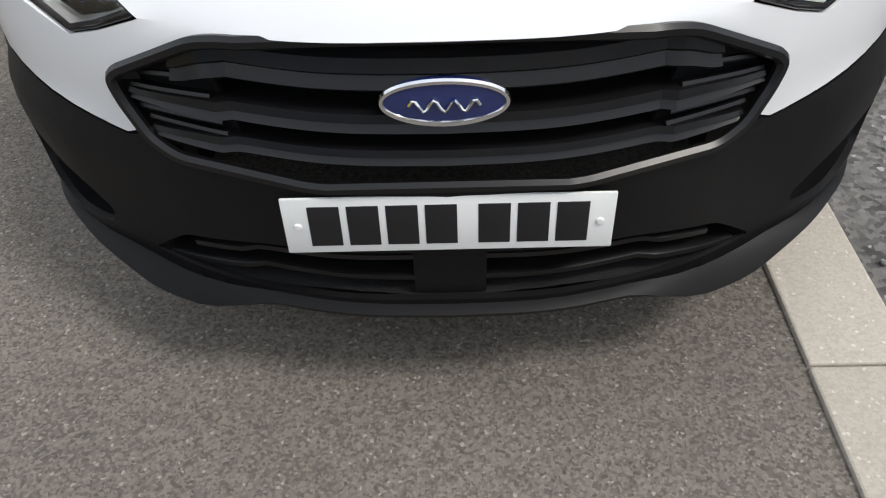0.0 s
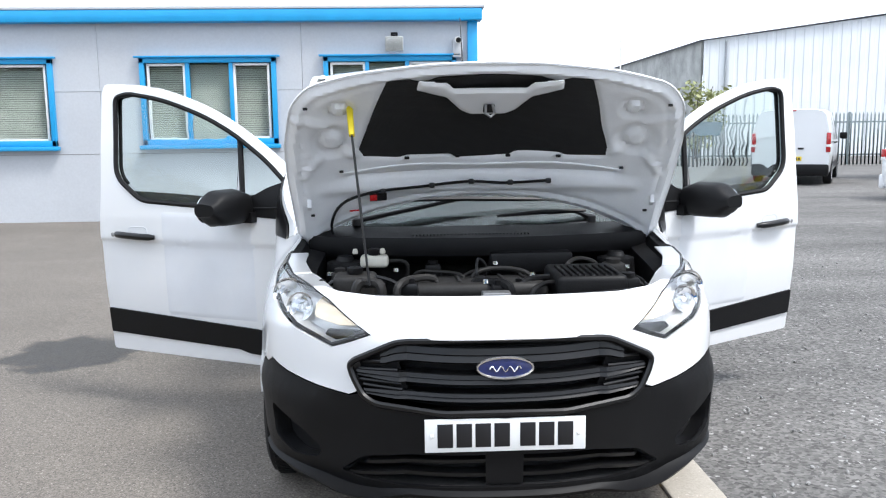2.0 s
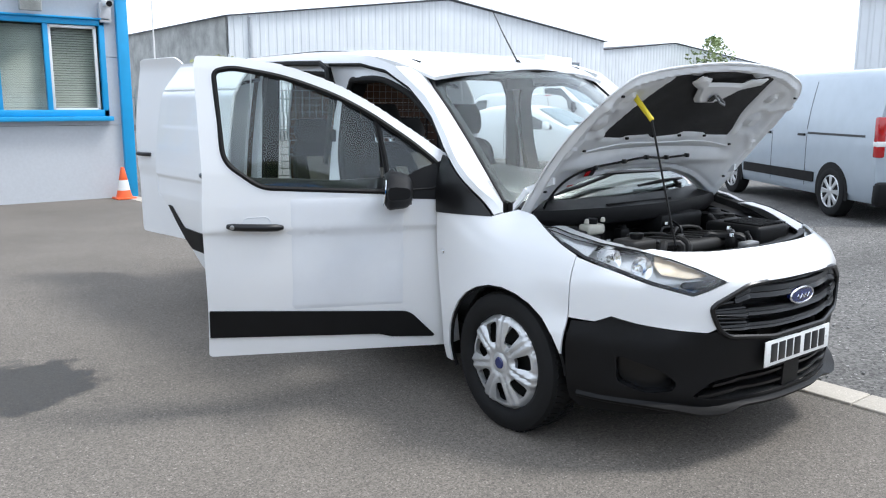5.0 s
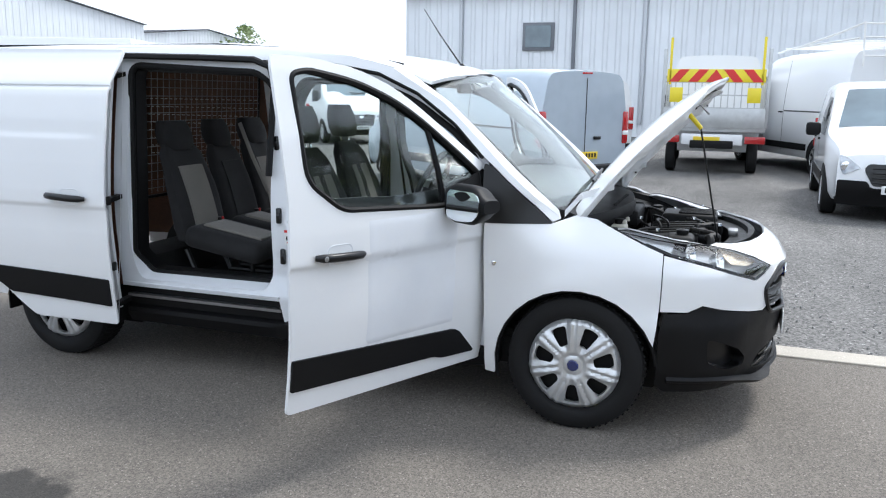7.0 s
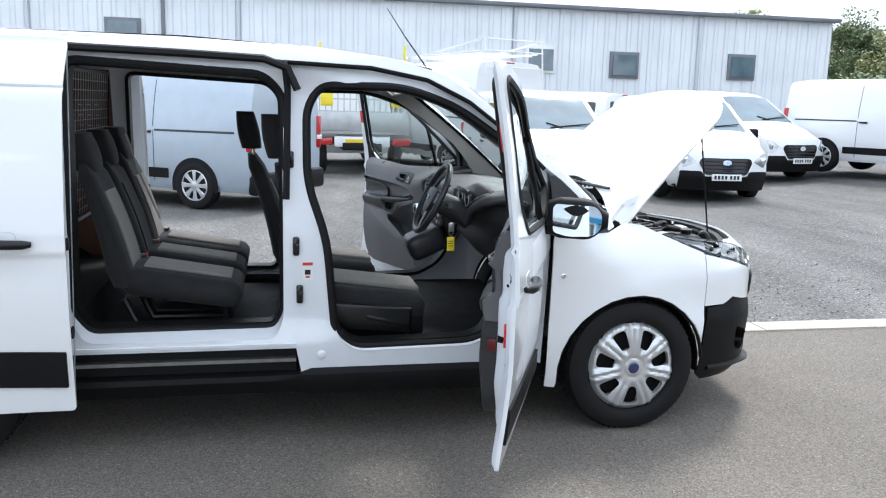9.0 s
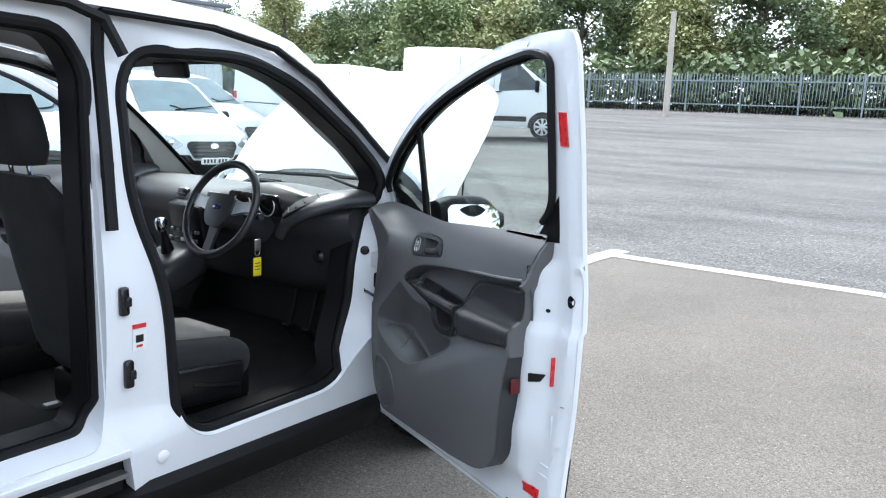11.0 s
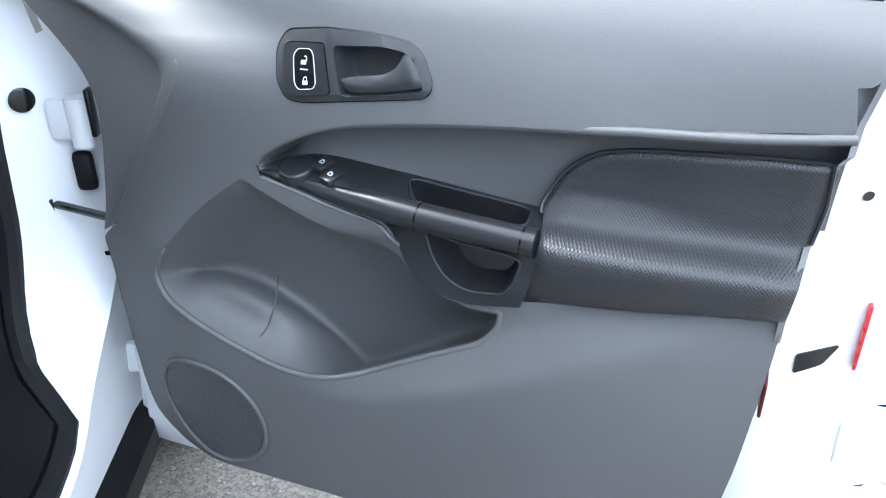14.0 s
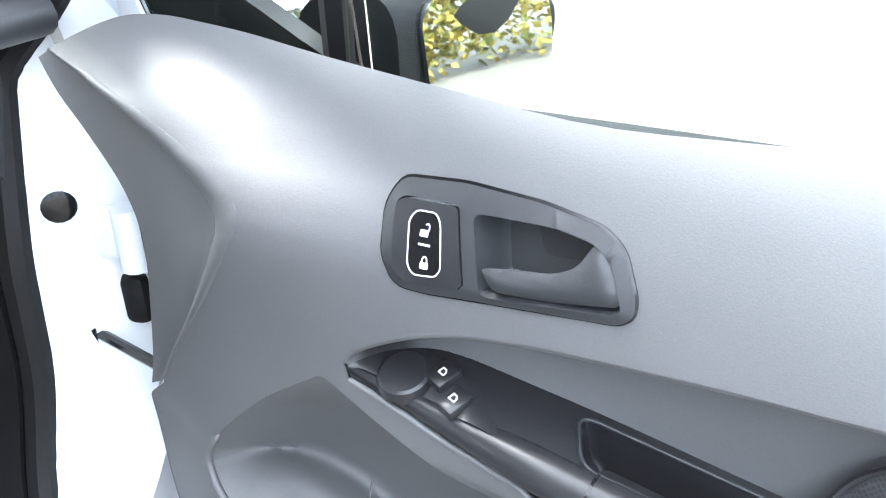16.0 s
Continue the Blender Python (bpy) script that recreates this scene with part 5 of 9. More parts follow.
rim = part("badge_rim", bm, CHROME, van, "chrome badge rim and raised mark")
# number plate
bm = B()
box(bm, (0, -0.006, 0.467), (0.52, 0.006, 0.111), 0.003)
plate = part("number_plate", bm, PLATEW, van, "white number plate with black characters")
x = -0.219
for wd in (0.05, 0.05, 0.05, 0.05, 0, 0.05, 0.05, 0.05):
    if wd:
        bm = B()
        box(bm, (x + 0.025, -0.0095, 0.467), (0.05, 0.002, 0.079), 0.0008)
        part("character_bar", bm, INKB, plate)
    x += 0.061 if wd else 0.022
for s in (-1, 1):
    bm = B()
    lathe(bm, [(0.0, 0.003), (0.005, 0.0028), (0.0075, 0.0)], pose(s * 0.237, -0.0092, 0.467, 90, 0, 0), 14)
    part("plate_screw", bm, CONEW, plate)
# lower grille
bm = nose_region([(x * 1.18, 0.335 + (z - 0.335) * 1.5) for x, z in LOWG], [], (0.06, 0.06), 0.004, inset=0.085)
loft(bm, [[skin(sx_(x), z, d) for x, z in rounded(LOWG, 0.02, 3)] for d in (0.006, 0.084)], caps=False)
lg = part("lower_grille", bm, INSUL, van, "black lower air intake")
for zc, xw in ((0.358, 0.455), (0.318, 0.515)):
    bm = B()
    rows = []
    for k in range(41):
        x = -xw + 2 * xw * k / 40
        s = sx_(x)
        d = 0.020 - 0.014 * smooth(0.33, 0.37, abs(x))
        z = zc - 0.018 * smooth(0.33, 0.52, abs(x)) + (0.010 if zc > 0.34 else 0.0) * smooth(0.40, 0.0, abs(x))
        rows.append([skin(s, z + 0.010, d + 0.008), skin(s, z + 0.006, d), skin(s, z - 0.005, d + 0.001), skin(s, z - 0.009, d + 0.010), skin(s, z - 0.009, 0.065), skin(s, z + 0.010, 0.065)])
    loft(bm, rows)
    part("slat", bm, PLASTIC_S, lg)
bm = B()
region(rect(-0.062, 0.062, 0.288, 0.392), [], 0.04, lambda s, z: skin(s, z, 0.014), 0.03, out=(0, -1, 0), bm=bm)
part("sensor_cover", bm, PLASTIC, lg)
for sg in (-1, 1):
    bm = B()
    region([(sg * sx_(-x), z) for x, z in rounded([(x * 0.995, z) for x, z in FOG], 0.02, 3)], [], 0.04, lambda s, z: skin(s, z, 0.06), 0.006, out=(0, -1, 0), bm=bm)
    loft(bm, [[skin(sg * sx_(-x), z, d) for x, z in rounded(FOG, 0.02, 3)] for d in (0.004, 0.06)], caps=False)
    part("fog_recess", bm, PLASTIC_S, van)
    # headlamp: dark housing, reflectors, amber bulb, clear lens
    hl = [(sg * -s, z) if s < 0 else (sg * s, z) for s, z in HL]
    hl = rounded(hl, 0.006, 2)
    bm = B()
    region(hl, [], (0.05, 0.03), lambda s, z: skin(s, z, 0.075), 0.004, out=(0, -1, 0.3), bm=bm)
    loft(bm, [[skin(s, z, d) for s, z in hl] for d in (0.01, 0.075)], caps=False)
    lamp = part("headlamp", bm, ALLOY, van, "clear headlamp with chrome reflectors")
    bm = region(hl, [], (0.05, 0.03), lambda s, z: skin(s, z, 0.003), 0.004, out=(0, -1, 0.3))
    o = part("lens", bm, CLEAR, lamp, "clear plastic lens")
    o.visible_shadow = False
    bm = B()
    tube(bm, [skin(s, z, 0.005) for s, z in hl], 0.0035, 6, closed=True)
    low_edge = [(sg * -s, z) for s, z in HL[:7]]
    tube(bm, [skin(s, z + 0.004, 0.006) for s, z in low_edge], 0.0055, 6)
    part("lamp_bezel", bm, GLOSSB, lamp)
    for (yy, zz, r0) in ((0.44, 0.845, 0.055), (0.30, 0.822, 0.047)):
        bm = B()
        c = Vector(skin(sg * s_of(1, yy), zz, 0.068))
        lathe(bm, [(0.012, 0.002), (0.02, 0.006), (r0 * 0.7, 0.022), (r0, 0.05), (r0 + 0.004, 0.052)], Matrix.Translation(c) @ Vector((sg * 0.3, -1, 0.25)).to_track_quat("Z", "Y").to_matrix().to_4x4(), 24)
        part("reflector", bm, CHROME, lamp)
        bm = B()
        tube(bm, [c, c + Vector((sg * 0.012, -0.04, 0.008))], 0.011, 10)
        part("bulb", bm, CLEAR, lamp)
    ind = [(0.485, 0.800), (0.56, 0.792), (0.655, 0.808), (0.675, 0.840), (0.672, 0.872), (0.60, 0.852), (0.53, 0.824)]
    bm = region(rounded([(sg * sx_(x), z) for x, z in ind], 0.008, 3), [], 0.006, lambda s, z: skin(s, z, 0.040 + 0.002 * math.sin(160 * z)), 0.004, out=(sg, -0.3, 0.3))
    part("indicator", bm, AMBERC, lamp, "pale amber indicator reflector")
    mask = [(0.462, 0.786), (0.50, 0.768), (0.557, 0.748), (0.60, 0.762), (0.585, 0.782), (0.49, 0.790)]
    bm = region(rounded([(sg * sx_(x), z) for x, z in mask], 0.005, 3), [], 0.02, lambda s, z: skin(s, z, 0.03), 0.004, out=(sg, -0.3, 0.3))
    part("lamp_mask", bm, GLOSSB, lamp, "black lower lamp mask")
    bm = B()
    region([(sg * -s, z) for s, z in [HL[5], HL[6], HL[7], HL[8], HL[9], HL[10]]], [], 0.04, lambda s, z: skin(s, z, 0.03), 0.004, out=(sg, -0.3, 0.3), bm=bm)
    part("lamp_wing", bm, ALLOY, lamp)

# ---------------------------------------------------------------- front doors
HINGE_X, HINGE_Y = 0.87, 1.42
DOOR_OPEN = {-1: 66.2, 1: 60.5}
D_OUT = rounded([(-0.045, 0.285), (1.115, 0.305), (1.108, 0.55), (1.118, 0.95), (1.108, 1.16), (1.125, 1.66), (1.115, 1.702), (0.98, 1.700), (0.73, 1.668), (0.50, 1.590), (0.33, 1.502), (0.12, 1.365), (-0.05, 1.243), (-0.048, 0.95)],
                [0.02, 0.02, 0.1, 0.1, 0.05, 0.02, 0.03, 0.1, 0.1, 0.1, 0.1, 0.1, 0.02, 0.05], 4)
D_WIN = rounded([(0.02, 1.085), (0.30, 1.075), (0.85, 1.105), (1.012, 1.225), (1.040, 1.632), (0.96, 1.650), (0.73, 1.612), (0.50, 1.532), (0.33, 1.445), (0.12, 1.302), (0.0, 1.200)],
                [0.02, 0.02, 0.05, 0.06, 0.03, 0.04, 0.1, 0.1, 0.1, 0.08, 0.03], 4)


def poly_dist(p, poly):
    """Distance to an outline; positive inside."""
    x, y = p
    best, inside = 9.0, False
    n = len(poly)
    for i in range(n):
        x1, y1 = poly[i][0], poly[i][1]
        x2, y2 = poly[(i + 1) % n][0], poly[(i + 1) % n][1]
        dx, dy = x2 - x1, y2 - y1
        L = dx * dx + dy * dy
        t = 0 if L < 1e-12 else max(0, min(1, ((x - x1) * dx + (y - y1) * dy) / L))
        q = (x - x1 - t * dx) ** 2 + (y - y1 - t * dy) ** 2
        best = q if q < best else best
        if (y1 > y) != (y2 > y) and x < (x2 - x1) * (y - y1) / (y2 - y1) + x1:
            inside = not inside
    d = math.sqrt(best)
    return d if inside else -d


def w_out(u, z):
    """Depth of the outer skin from the hinge plane; inwards is positive."""
    return lin(SIDE_IN, z) - 0.05 + 0.10 * smooth(0.73, -0.22, u) * smooth(1.05, 1.6, z) + 0.010 * smooth(0.908, 0.888, z) * smooth(0.64, 0.84, z)


def w_shell(u, z):
    d = poly_dist((u, z), D_OUT)
    if z > 1.10:
        return w_out(u, z) + 0.016 + 0.016 * smooth(0.008, 0.03, d)
    t = 0.016 + 0.018 * smooth(0.010, 0.026, d) + 0.022 * smooth(0.10, 0.155, d) + 0.024 * smooth(0.065, 0.125, 1.112 - u) * smooth(0.45, 0.60, z) * smooth(0.70, 0.85, u) - 0.045 * smooth(0.17, 0.23, d) * smooth(0.92, 0.80, u)
    k = smooth(1.05, 1.10, z)
    return (w_out(u, z) + t) * (1 - k) + (w_out(u, z) + 0.032) * k


LEDGE = [(0.338, 0.117, 0.918), (0.345, 0.116, 0.931), (0.380, 0.113, 0.954), (0.415, 0.110, 0.970), (0.462, 0.107, 0.983), (0.533, 0.104, 0.993), (0.624, 0.102, 1.003), (0.708, 0.099, 1.009), (0.786, 0.097, 1.015), (0.883, 0.096, 1.022), (0.978, 0.080, 1.029)]
STRIP = [(0.343, 0.901), (0.390, 0.891), (0.434, 0.880), (0.490, 0.870), (0.508, 0.862), (0.520, 0.846), (0.533, 0.821), (0.550, 0.803), (0.575, 0.789), (0.616, 0.784), (0.673, 0.793)]
PAD_LOW = [(0.674, 0.793), (0.758, 0.805), (0.868, 0.822), (0.953, 0.833)]
RIDGE = [(-0.006, 0.104, 1.112), (0.070, 0.110, 1.104), (0.138, 0.116, 1.090), (0.202, 0.129, 1.068), (0.243, 0.137, 1.050), (0.258, 0.140, 1.030), (0.245, 0.138, 1.002), (0.208, 0.131, 0.948), (0.141, 0.118, 0.862), (0.080, 0.108, 0.780)]
FRONT = [(-0.014, 0.096, 1.104), (0.010, 0.100, 1.076), (0.042, 0.101, 1.044), (0.074, 0.101, 1.004), (0.089, 0.101, 0.965), (0.089, 0.101, 0.925), (0.080, 0.101, 0.870), (0.068, 0.101, 0.810), (0.052, 0.099, 0.764)]


def fine(line, n=5):
    return [tuple(p) for p in catmull(line, n)]


LEDGE_F, RIDGE_F, FRONT_F = fine(LEDGE), fine(RIDGE), fine(FRONT)
STRIP_F = [(p[0], p[1]) for p in fine([(u, z, 0) for u, z in STRIP], 4)]
POCKET = rounded([(0.315, 0.897), (0.242, 0.842), (0.176, 0.771), (0.150, 0.728), (0.170, 0.694), (0.257, 0.656), (0.344, 0.628), (0.410, 0.623), (0.468, 0.645), (0.565, 0.696), (0.628, 0.728), (0.648, 0.752), (0.650, 0.774),
                  (0.614, 0.773), (0.572, 0.778), (0.535, 0.800), (0.500, 0.838), (0.436, 0.850), (0.366, 0.874)],
                 [0.008, 0.06, 0.05, 0.03, 0.04, 0.10, 0.08, 0.05, 0.08, 0.10, 0.05, 0.03, 0.006, 0.03, 0.03, 0.03, 0.03, 0.06, 0.05], 5)
CARD_LOW = rounded([(0.953, 0.833), (0.948, 0.76), (0.937, 0.635), (0.922, 0.521), (0.907, 0.479), (0.869, 0.432), (0.818, 0.414), (0.645, 0.409), (0.431, 0.400), (0.191, 0.391), (0.117, 0.396), (0.076, 0.430), (0.067, 0.49), (0.069, 0.56), (0.070, 0.63), (0.066, 0.707), (0.056, 0.757), (0.080, 0.780)], [0.004] + [0.03] * 15 + [0.008, 0.004], 3)
CARD_TOP = rounded([(-0.006, 1.112), (0.016, 1.128), (0.047, 1.139), (0.094, 1.144), (0.193, 1.142), (0.285, 1.136), (0.400, 1.131), (0.504, 1.126), (0.670, 1.139), (0.85, 1.148), (0.985, 1.156), (1.003, 1.135), (0.990, 1.07)], [0.002, 0.01, 0.02, 0.03, 0.03, 0.05, 0.05, 0.05, 0.05, 0.05, 0.012, 0.03, 0.02], 3)
TRIM = [(u, z) for u, w, z in reversed(RIDGE_F[1:-1])] + CARD_TOP + [(u, z) for u, w, z in reversed(LEDGE_F)] + STRIP_F + PAD_LOW[1:-1] + CARD_LOW
BASE = [(0.38, 0.116), (0.45, 0.124), (0.55, 0.133), (0.63, 0.139), (0.70, 0.139), (0.76, 0.134), (0.80, 0.128), (0.85, 0.122), (0.90, 0.118), (0.95, 0.113), (1.0, 0.106), (1.05, 0.093), (1.085, 0.079), (1.11, 0.066), (1.13, 0.051), (1.145, 0.036), (1.16, 0.018)]
CREASE = [(0.10, 0.66), (0.20, 0.655), (0.304, 0.625), (0.406, 0.597), (0.491, 0.616), (0.601, 0.668), (0.702, 0.715), (0.795, 0.757), (0.953, 0.828), (1.05, 0.87)]
RIDGE_Z = sorted((z, u, w) for u, w, z in RIDGE)
RIDGE_U = [(z, u) for z, u, w in RIDGE_Z]
RIDGE_W = [(z, w) for z, u, w in RIDGE_Z]


def w_trim(u, z):
    base = spline(BASE, z)
    w = base
    w -= 0.034 * smooth(0.66, 0.99, u) * (1 - 0.4 * smooth(1.02, 1.12, z))
    wr = sum(lin(RIDGE_W, z + o) for o in (-0.04, -0.02, 0, 0.02, 0.04)) / 5
    ur = sum(lin(RIDGE_U, z + o) for o in (-0.04, -0.02, 0, 0.02, 0.04)) / 5
    k = smooth(0.76, 0.86, z) * (1 - smooth(1.09, 1.135, z))
    w += k * (wr - base) * smooth(ur + 0.24, ur - 0.01, u) ** 1.3
    w -= 0.030 * smooth(0.22, 0.06, u) * smooth(0.86, 0.74, z)
    # band below the armrest leans back above a diagonal crease
    q = z - lin(CREASE, u)
    soft = 0.5 * (q + math.sqrt(q * q + 0.00008))
    w -= 0.44 * min(soft, 0.06) * smooth(0.86, 0.82, z) * smooth(0.30, 0.55, u)
    return w


def door_leaf(sg):
    def L(u, w, z):
        return (-sg * w, u, z)

    def inward(b):
        return b

    OUT, INW = (sg, 0, 0), (-sg, 0, 0)
    bm = region(D_OUT, [D_WIN], (0.06, 0.010), lambda u, z: L(u, w_out(u, z), z), 0.010, out=OUT, clean=True)
    door = part("front_door", bm, WHITE, van, "white front door standing wide open")
    door.matrix_basis = pose(sg * HINGE_X, HINGE_Y, 0, 0, 0, -sg * DOOR_OPEN[sg])
    P = lambda n, b, m, lab="", **k: part(n, b, m, door, lab, **k)
    bm = region(D_OUT, [D_WIN], (0.016, 0.02), lambda u, z: L(u, w_shell(u, z), z), 0.012, out=INW, clean=True)
    P("inner_shell", bm, WHITE_INNER, "white painted inner door pressing")
    # pressing marks on the rear flange
    for u, z, a, b in ((1.045, 0.47, 0.04, 0.004), (1.045, 0.50, 0.035, 0.004), (0.99, 0.345, 0.10, 0.004), (1.05, 0.62, 0.006, 0.06)):
        bm = B()
        box(bm, L(u, w_shell(u, z) + 0.001, z), (0.006, a, b), 0.002)
        P("pressed_rib", bm, WHITE_INNER)
    # glass, quarter glass, divider, rubber
    bm = region([p for p in D_WIN if p[0] > 0.27] , [], 0.1, lambda u, z: L(u, w_out(u, z) + 0.022, z), 0.004, out=OUT)
    g = P("window_glass", bm, GLASS, "greenish tinted side glass")
    g.visible_shadow = False
    bm = region(rounded([(0.02, 1.09), (0.27, 1.08), (0.27, 1.40), (0.12, 1.30), (0.0, 1.205)], 0.01, 2), [], 0.1, lambda u, z: L(u, w_out(u, z) + 0.022, z), 0.004, out=OUT)
    g = P("quarter_glass", bm, GLASS)
    g.visible_shadow = False
    bm = B()
    tube(bm, [L(u, w_out(u, z) + 0.020, z) for u, z in ((0.240, 1.06), (0.264, 1.25), (0.295, 1.43))], 0.014, 6)
    P("window_divider", bm, PLASTIC)
    bm = B()
    tube(bm, [L(u, w_out(u, z) + 0.006, z) for u, z in D_WIN], 0.013, 6, closed=True)
    tube(bm, [L(u, w_out(u, z) + 0.040, z) for u, z in D_WIN if z > 1.14], 0.012, 6)
    P("window_rubber", bm, RUBBER, "black window channel rubber")
    bm = B()
    tri = [(0.92, 1.13), (1.03, 1.14), (1.035, 1.27)]
    region(tri, [], 0.05, lambda u, z: L(u, w_out(u, z) + 0.034, z), 0.006, out=INW, bm=bm)
    P("corner_filler", bm, PLASTIC)
    # belt seal on the outside and sail behind the mirror
    bm = region(rounded([(-0.03, 1.03), (0.24, 1.045), (0.255, 1.10), (0.10, 1.18), (-0.035, 1.225)], 0.015, 3), [], 0.05, lambda u, z: L(u, w_out(u, z) - 0.004, z), 0.02, out=OUT)
    P("mirror_sail", bm, PLASTIC)
    # black side moulding
    md = rounded([(1.106, 0.402), (1.104, 0.533), (0.17, 0.478), (0.135, 0.462), (0.02, 0.345), (0.03, 0.338), (0.245, 0.350), (0.30, 0.368)], [0.006, 0.006, 0.03, 0.02, 0.006, 0.004, 0.02, 0.02], 3)
    bm = region(md, [], (0.06, 0.04), lambda u, z: L(u, w_out(u, z) - 0.010, z), 0.012, out=OUT)
    P("side_moulding", bm, PLASTIC, "black plastic side moulding")
    # outer handle
    bm = B()
    tube(bm, [L(u, w_out(u, 0.925) - o, 0.922 + 0.012 * (u - 0.76) / 0.25) for u, o in ((0.758, 0.008), (0.785, 0.022), (0.84, 0.032), (0.93, 0.033), (0.98, 0.025), (1.005, 0.008))], [0.012, 0.018, 0.0185, 0.0185, 0.018, 0.012], 10, flat=0.95)
    P("door_handle", bm, PLASTIC_S, "black outer door handle")
    bm = B()
    region(rounded(rect(0.81, 0.935, 0.885, 0.972), 0.03, 4), [], 0.02, lambda u, z: L(u, w_out(u, z) - 0.002 + 0.018 * max(0, 1 - ((u - 0.872) / 0.062) ** 2) * max(0, 1 - ((z - 0.928) / 0.043) ** 2), z), 0.003, out=OUT, bm=bm)
    P("handle_cup", bm, WHITE_INNER)
    bm = B()
    lathe(bm, [(0, 0.001), (0.009, 0.001), (0.011, 0)], Matrix.Translation(L(0.985, w_out(0.985, 0.93) - 0.054, 0.935)) @ pose(0, 0, 0, 0, 90 * sg, 0), 14)
    P("lock_barrel", bm, STEEL)
    # mirror
    bm = B()
    rings = []
    for k in range(11):
        a = k / 10
        w = -0.055 - 0.255 * a
        hh = 0.088 * (1 - 0.9 * max(0, a - 0.62) ** 2 / 0.145) * (0.80 + 0.20 * smooth(0, 0.2, a))
        hh = max(hh, 0.03)
        du = 0.085 * (0.72 + 0.28 * math.sin(math.pi * min(1, 0.15 + 0.8 * a)))
        uc = 0.235 + 0.03 * a
        zc = 1.092
        ring = []
        for j in range(20):
            t = 2 * math.pi * j / 20
            cx, cz = math.cos(t), math.sin(t)
            px = math.copysign(abs(cx) ** 0.62, cx)
            pz = math.copysign(abs(cz) ** 0.62, cz)
            rear = px > 0
            ring.append(L(uc + du * px * (0.62 if rear else 1.0), w, zc + hh * pz * (1 if rear else 0.93)))
        rings.append(ring)
    loft(bm, rings)
    P("mirror_housing", bm, PLASTIC, "large black door mirror housing")
    bm = B()
    loft(bm, [[L(u, w, z) for u, z in ((0.15, 1.015), (0.24, 1.015), (0.25, 1.055), (0.15, 1.065))] for w in (w_out(0.2, 1.05) + 0.005, -0.09)])
    P("mirror_arm", bm, PLASTIC)
    bm = B()
    gl = rounded([(-0.082, 1.034), (-0.15, 1.020), (-0.25, 1.028), (-0.284, 1.062), (-0.284, 1.122), (-0.256, 1.152), (-0.092, 1.154), (-0.078, 1.138)], 0.02, 3)
    region(gl, [], 0.05, lambda w, z: L(0.291 + 0.026 * (-w - 0.06) / 0.25 - 0.115 * (z - 1.092), w, z), 0.004, out=(0, 1, 0), bm=bm)
    P("mirror_glass", bm, MIRROR, "rear view mirror glass")
    # ------------------------------------------------ inner trim
    BZ = rounded([(0.372, 1.060), (0.380, 1.076), (0.430, 1.0815), (0.488, 1.081), (0.530, 1.076), (0.547, 1.066), (0.560, 1.040), (0.561, 1.029), (0.553, 1.022), (0.470, 1.010), (0.413, 1.003), (0.390, 1.004), (0.378, 1.022)], 0.008, 3)
    BZ_HOLE = [(0.463 + (u - 0.463) * 0.95, 1.042 + (z - 1.042) * 0.90) for u, z in BZ]
    step = 0.009 if sg < 0 else 0.02
    bm = region(TRIM, [POCKET, BZ_HOLE], (step, step), lambda u, z: L(u, w_trim(u, z), z), 0.004, out=INW, clean=True)
    card = P("door_trim", bm, TRIMG, "moulded grey plastic door card with a map pocket", sharp=50)
    # shade the card by its true curvature
    nv = len(card.data.vertices)
    nrm = []
    for i, v in enumerate(card.data.vertices):
        u, z, e = v.co.y, v.co.z, 0.007
        d = Vector((-sg, -(w_trim(u + e, z) - w_trim(u - e, z)) / (2 * e), -(w_trim(u, z + e) - w_trim(u, z - e)) / (2 * e))).normalized()
        nrm.append(d if i < nv // 2 else -d)
    card.data.normals_split_custom_set_from_vertices(nrm)
    # flank that falls away to the hinge, with a rounded crest
    bm = B()
    n = 40
    rows = []
    for i in range(n + 1):
        f = i / n
        r = Vector(RIDGE_F[min(len(RIDGE_F) - 1, int(round(f * (len(RIDGE_F) - 1))))])
        q = Vector(FRONT_F[min(len(FRONT_F) - 1, int(round(f * (len(FRONT_F) - 1))))])
        r.y = w_trim(r.x, r.z)
        row = []
        for g, k in ((0.0, 0.0), (0.04, 0.0035), (0.15, 0.0035), (0.18, 0.001), (0.205, -0.008), (0.24, -0.0105), (0.4, -0.011), (0.65, -0.009), (0.87, -0.005), (1.0, 0.0)):
            p = r.lerp(q, g)
            row.append(L(p.x, p.y + k * min(1, (r - q).length / 0.08), p.z))
        row.append(L(q.x + 0.004, q.y - 0.022, q.z))
        rows.append(row)
    loft(bm, rows, closed=False, caps=False)
    P("trim_flank", bm, TRIMG, sharp=80)
    bm = B()
    low = [(u, z) for u, z in CARD_LOW[1:-2]]
    loft(bm, [[L(u, w_trim(u, z) + 0.0005, z) for u, z in low], [L(u + (0.003 if u < 0.5 else -0.003), w_trim(u, z) - 0.004, z - 0.001) for u, z in low], [L(u, max(w_shell(u, z) - 0.002, 0.01), z) for u, z in low]], closed=False)
    P("trim_edge", bm, TRIMD)
    # ledge lip and the hollow under it
    bm = B()
    nl = len(LEDGE_F)
    tube(bm, [L(u, w - 0.003, z - 0.001) for u, w, z in LEDGE_F], [0.0035 + 0.0018 * smooth(0, 0.25, i / nl) for i in range(nl)], 8)
    P("ledge_lip", bm, TRIMG, sharp=80)
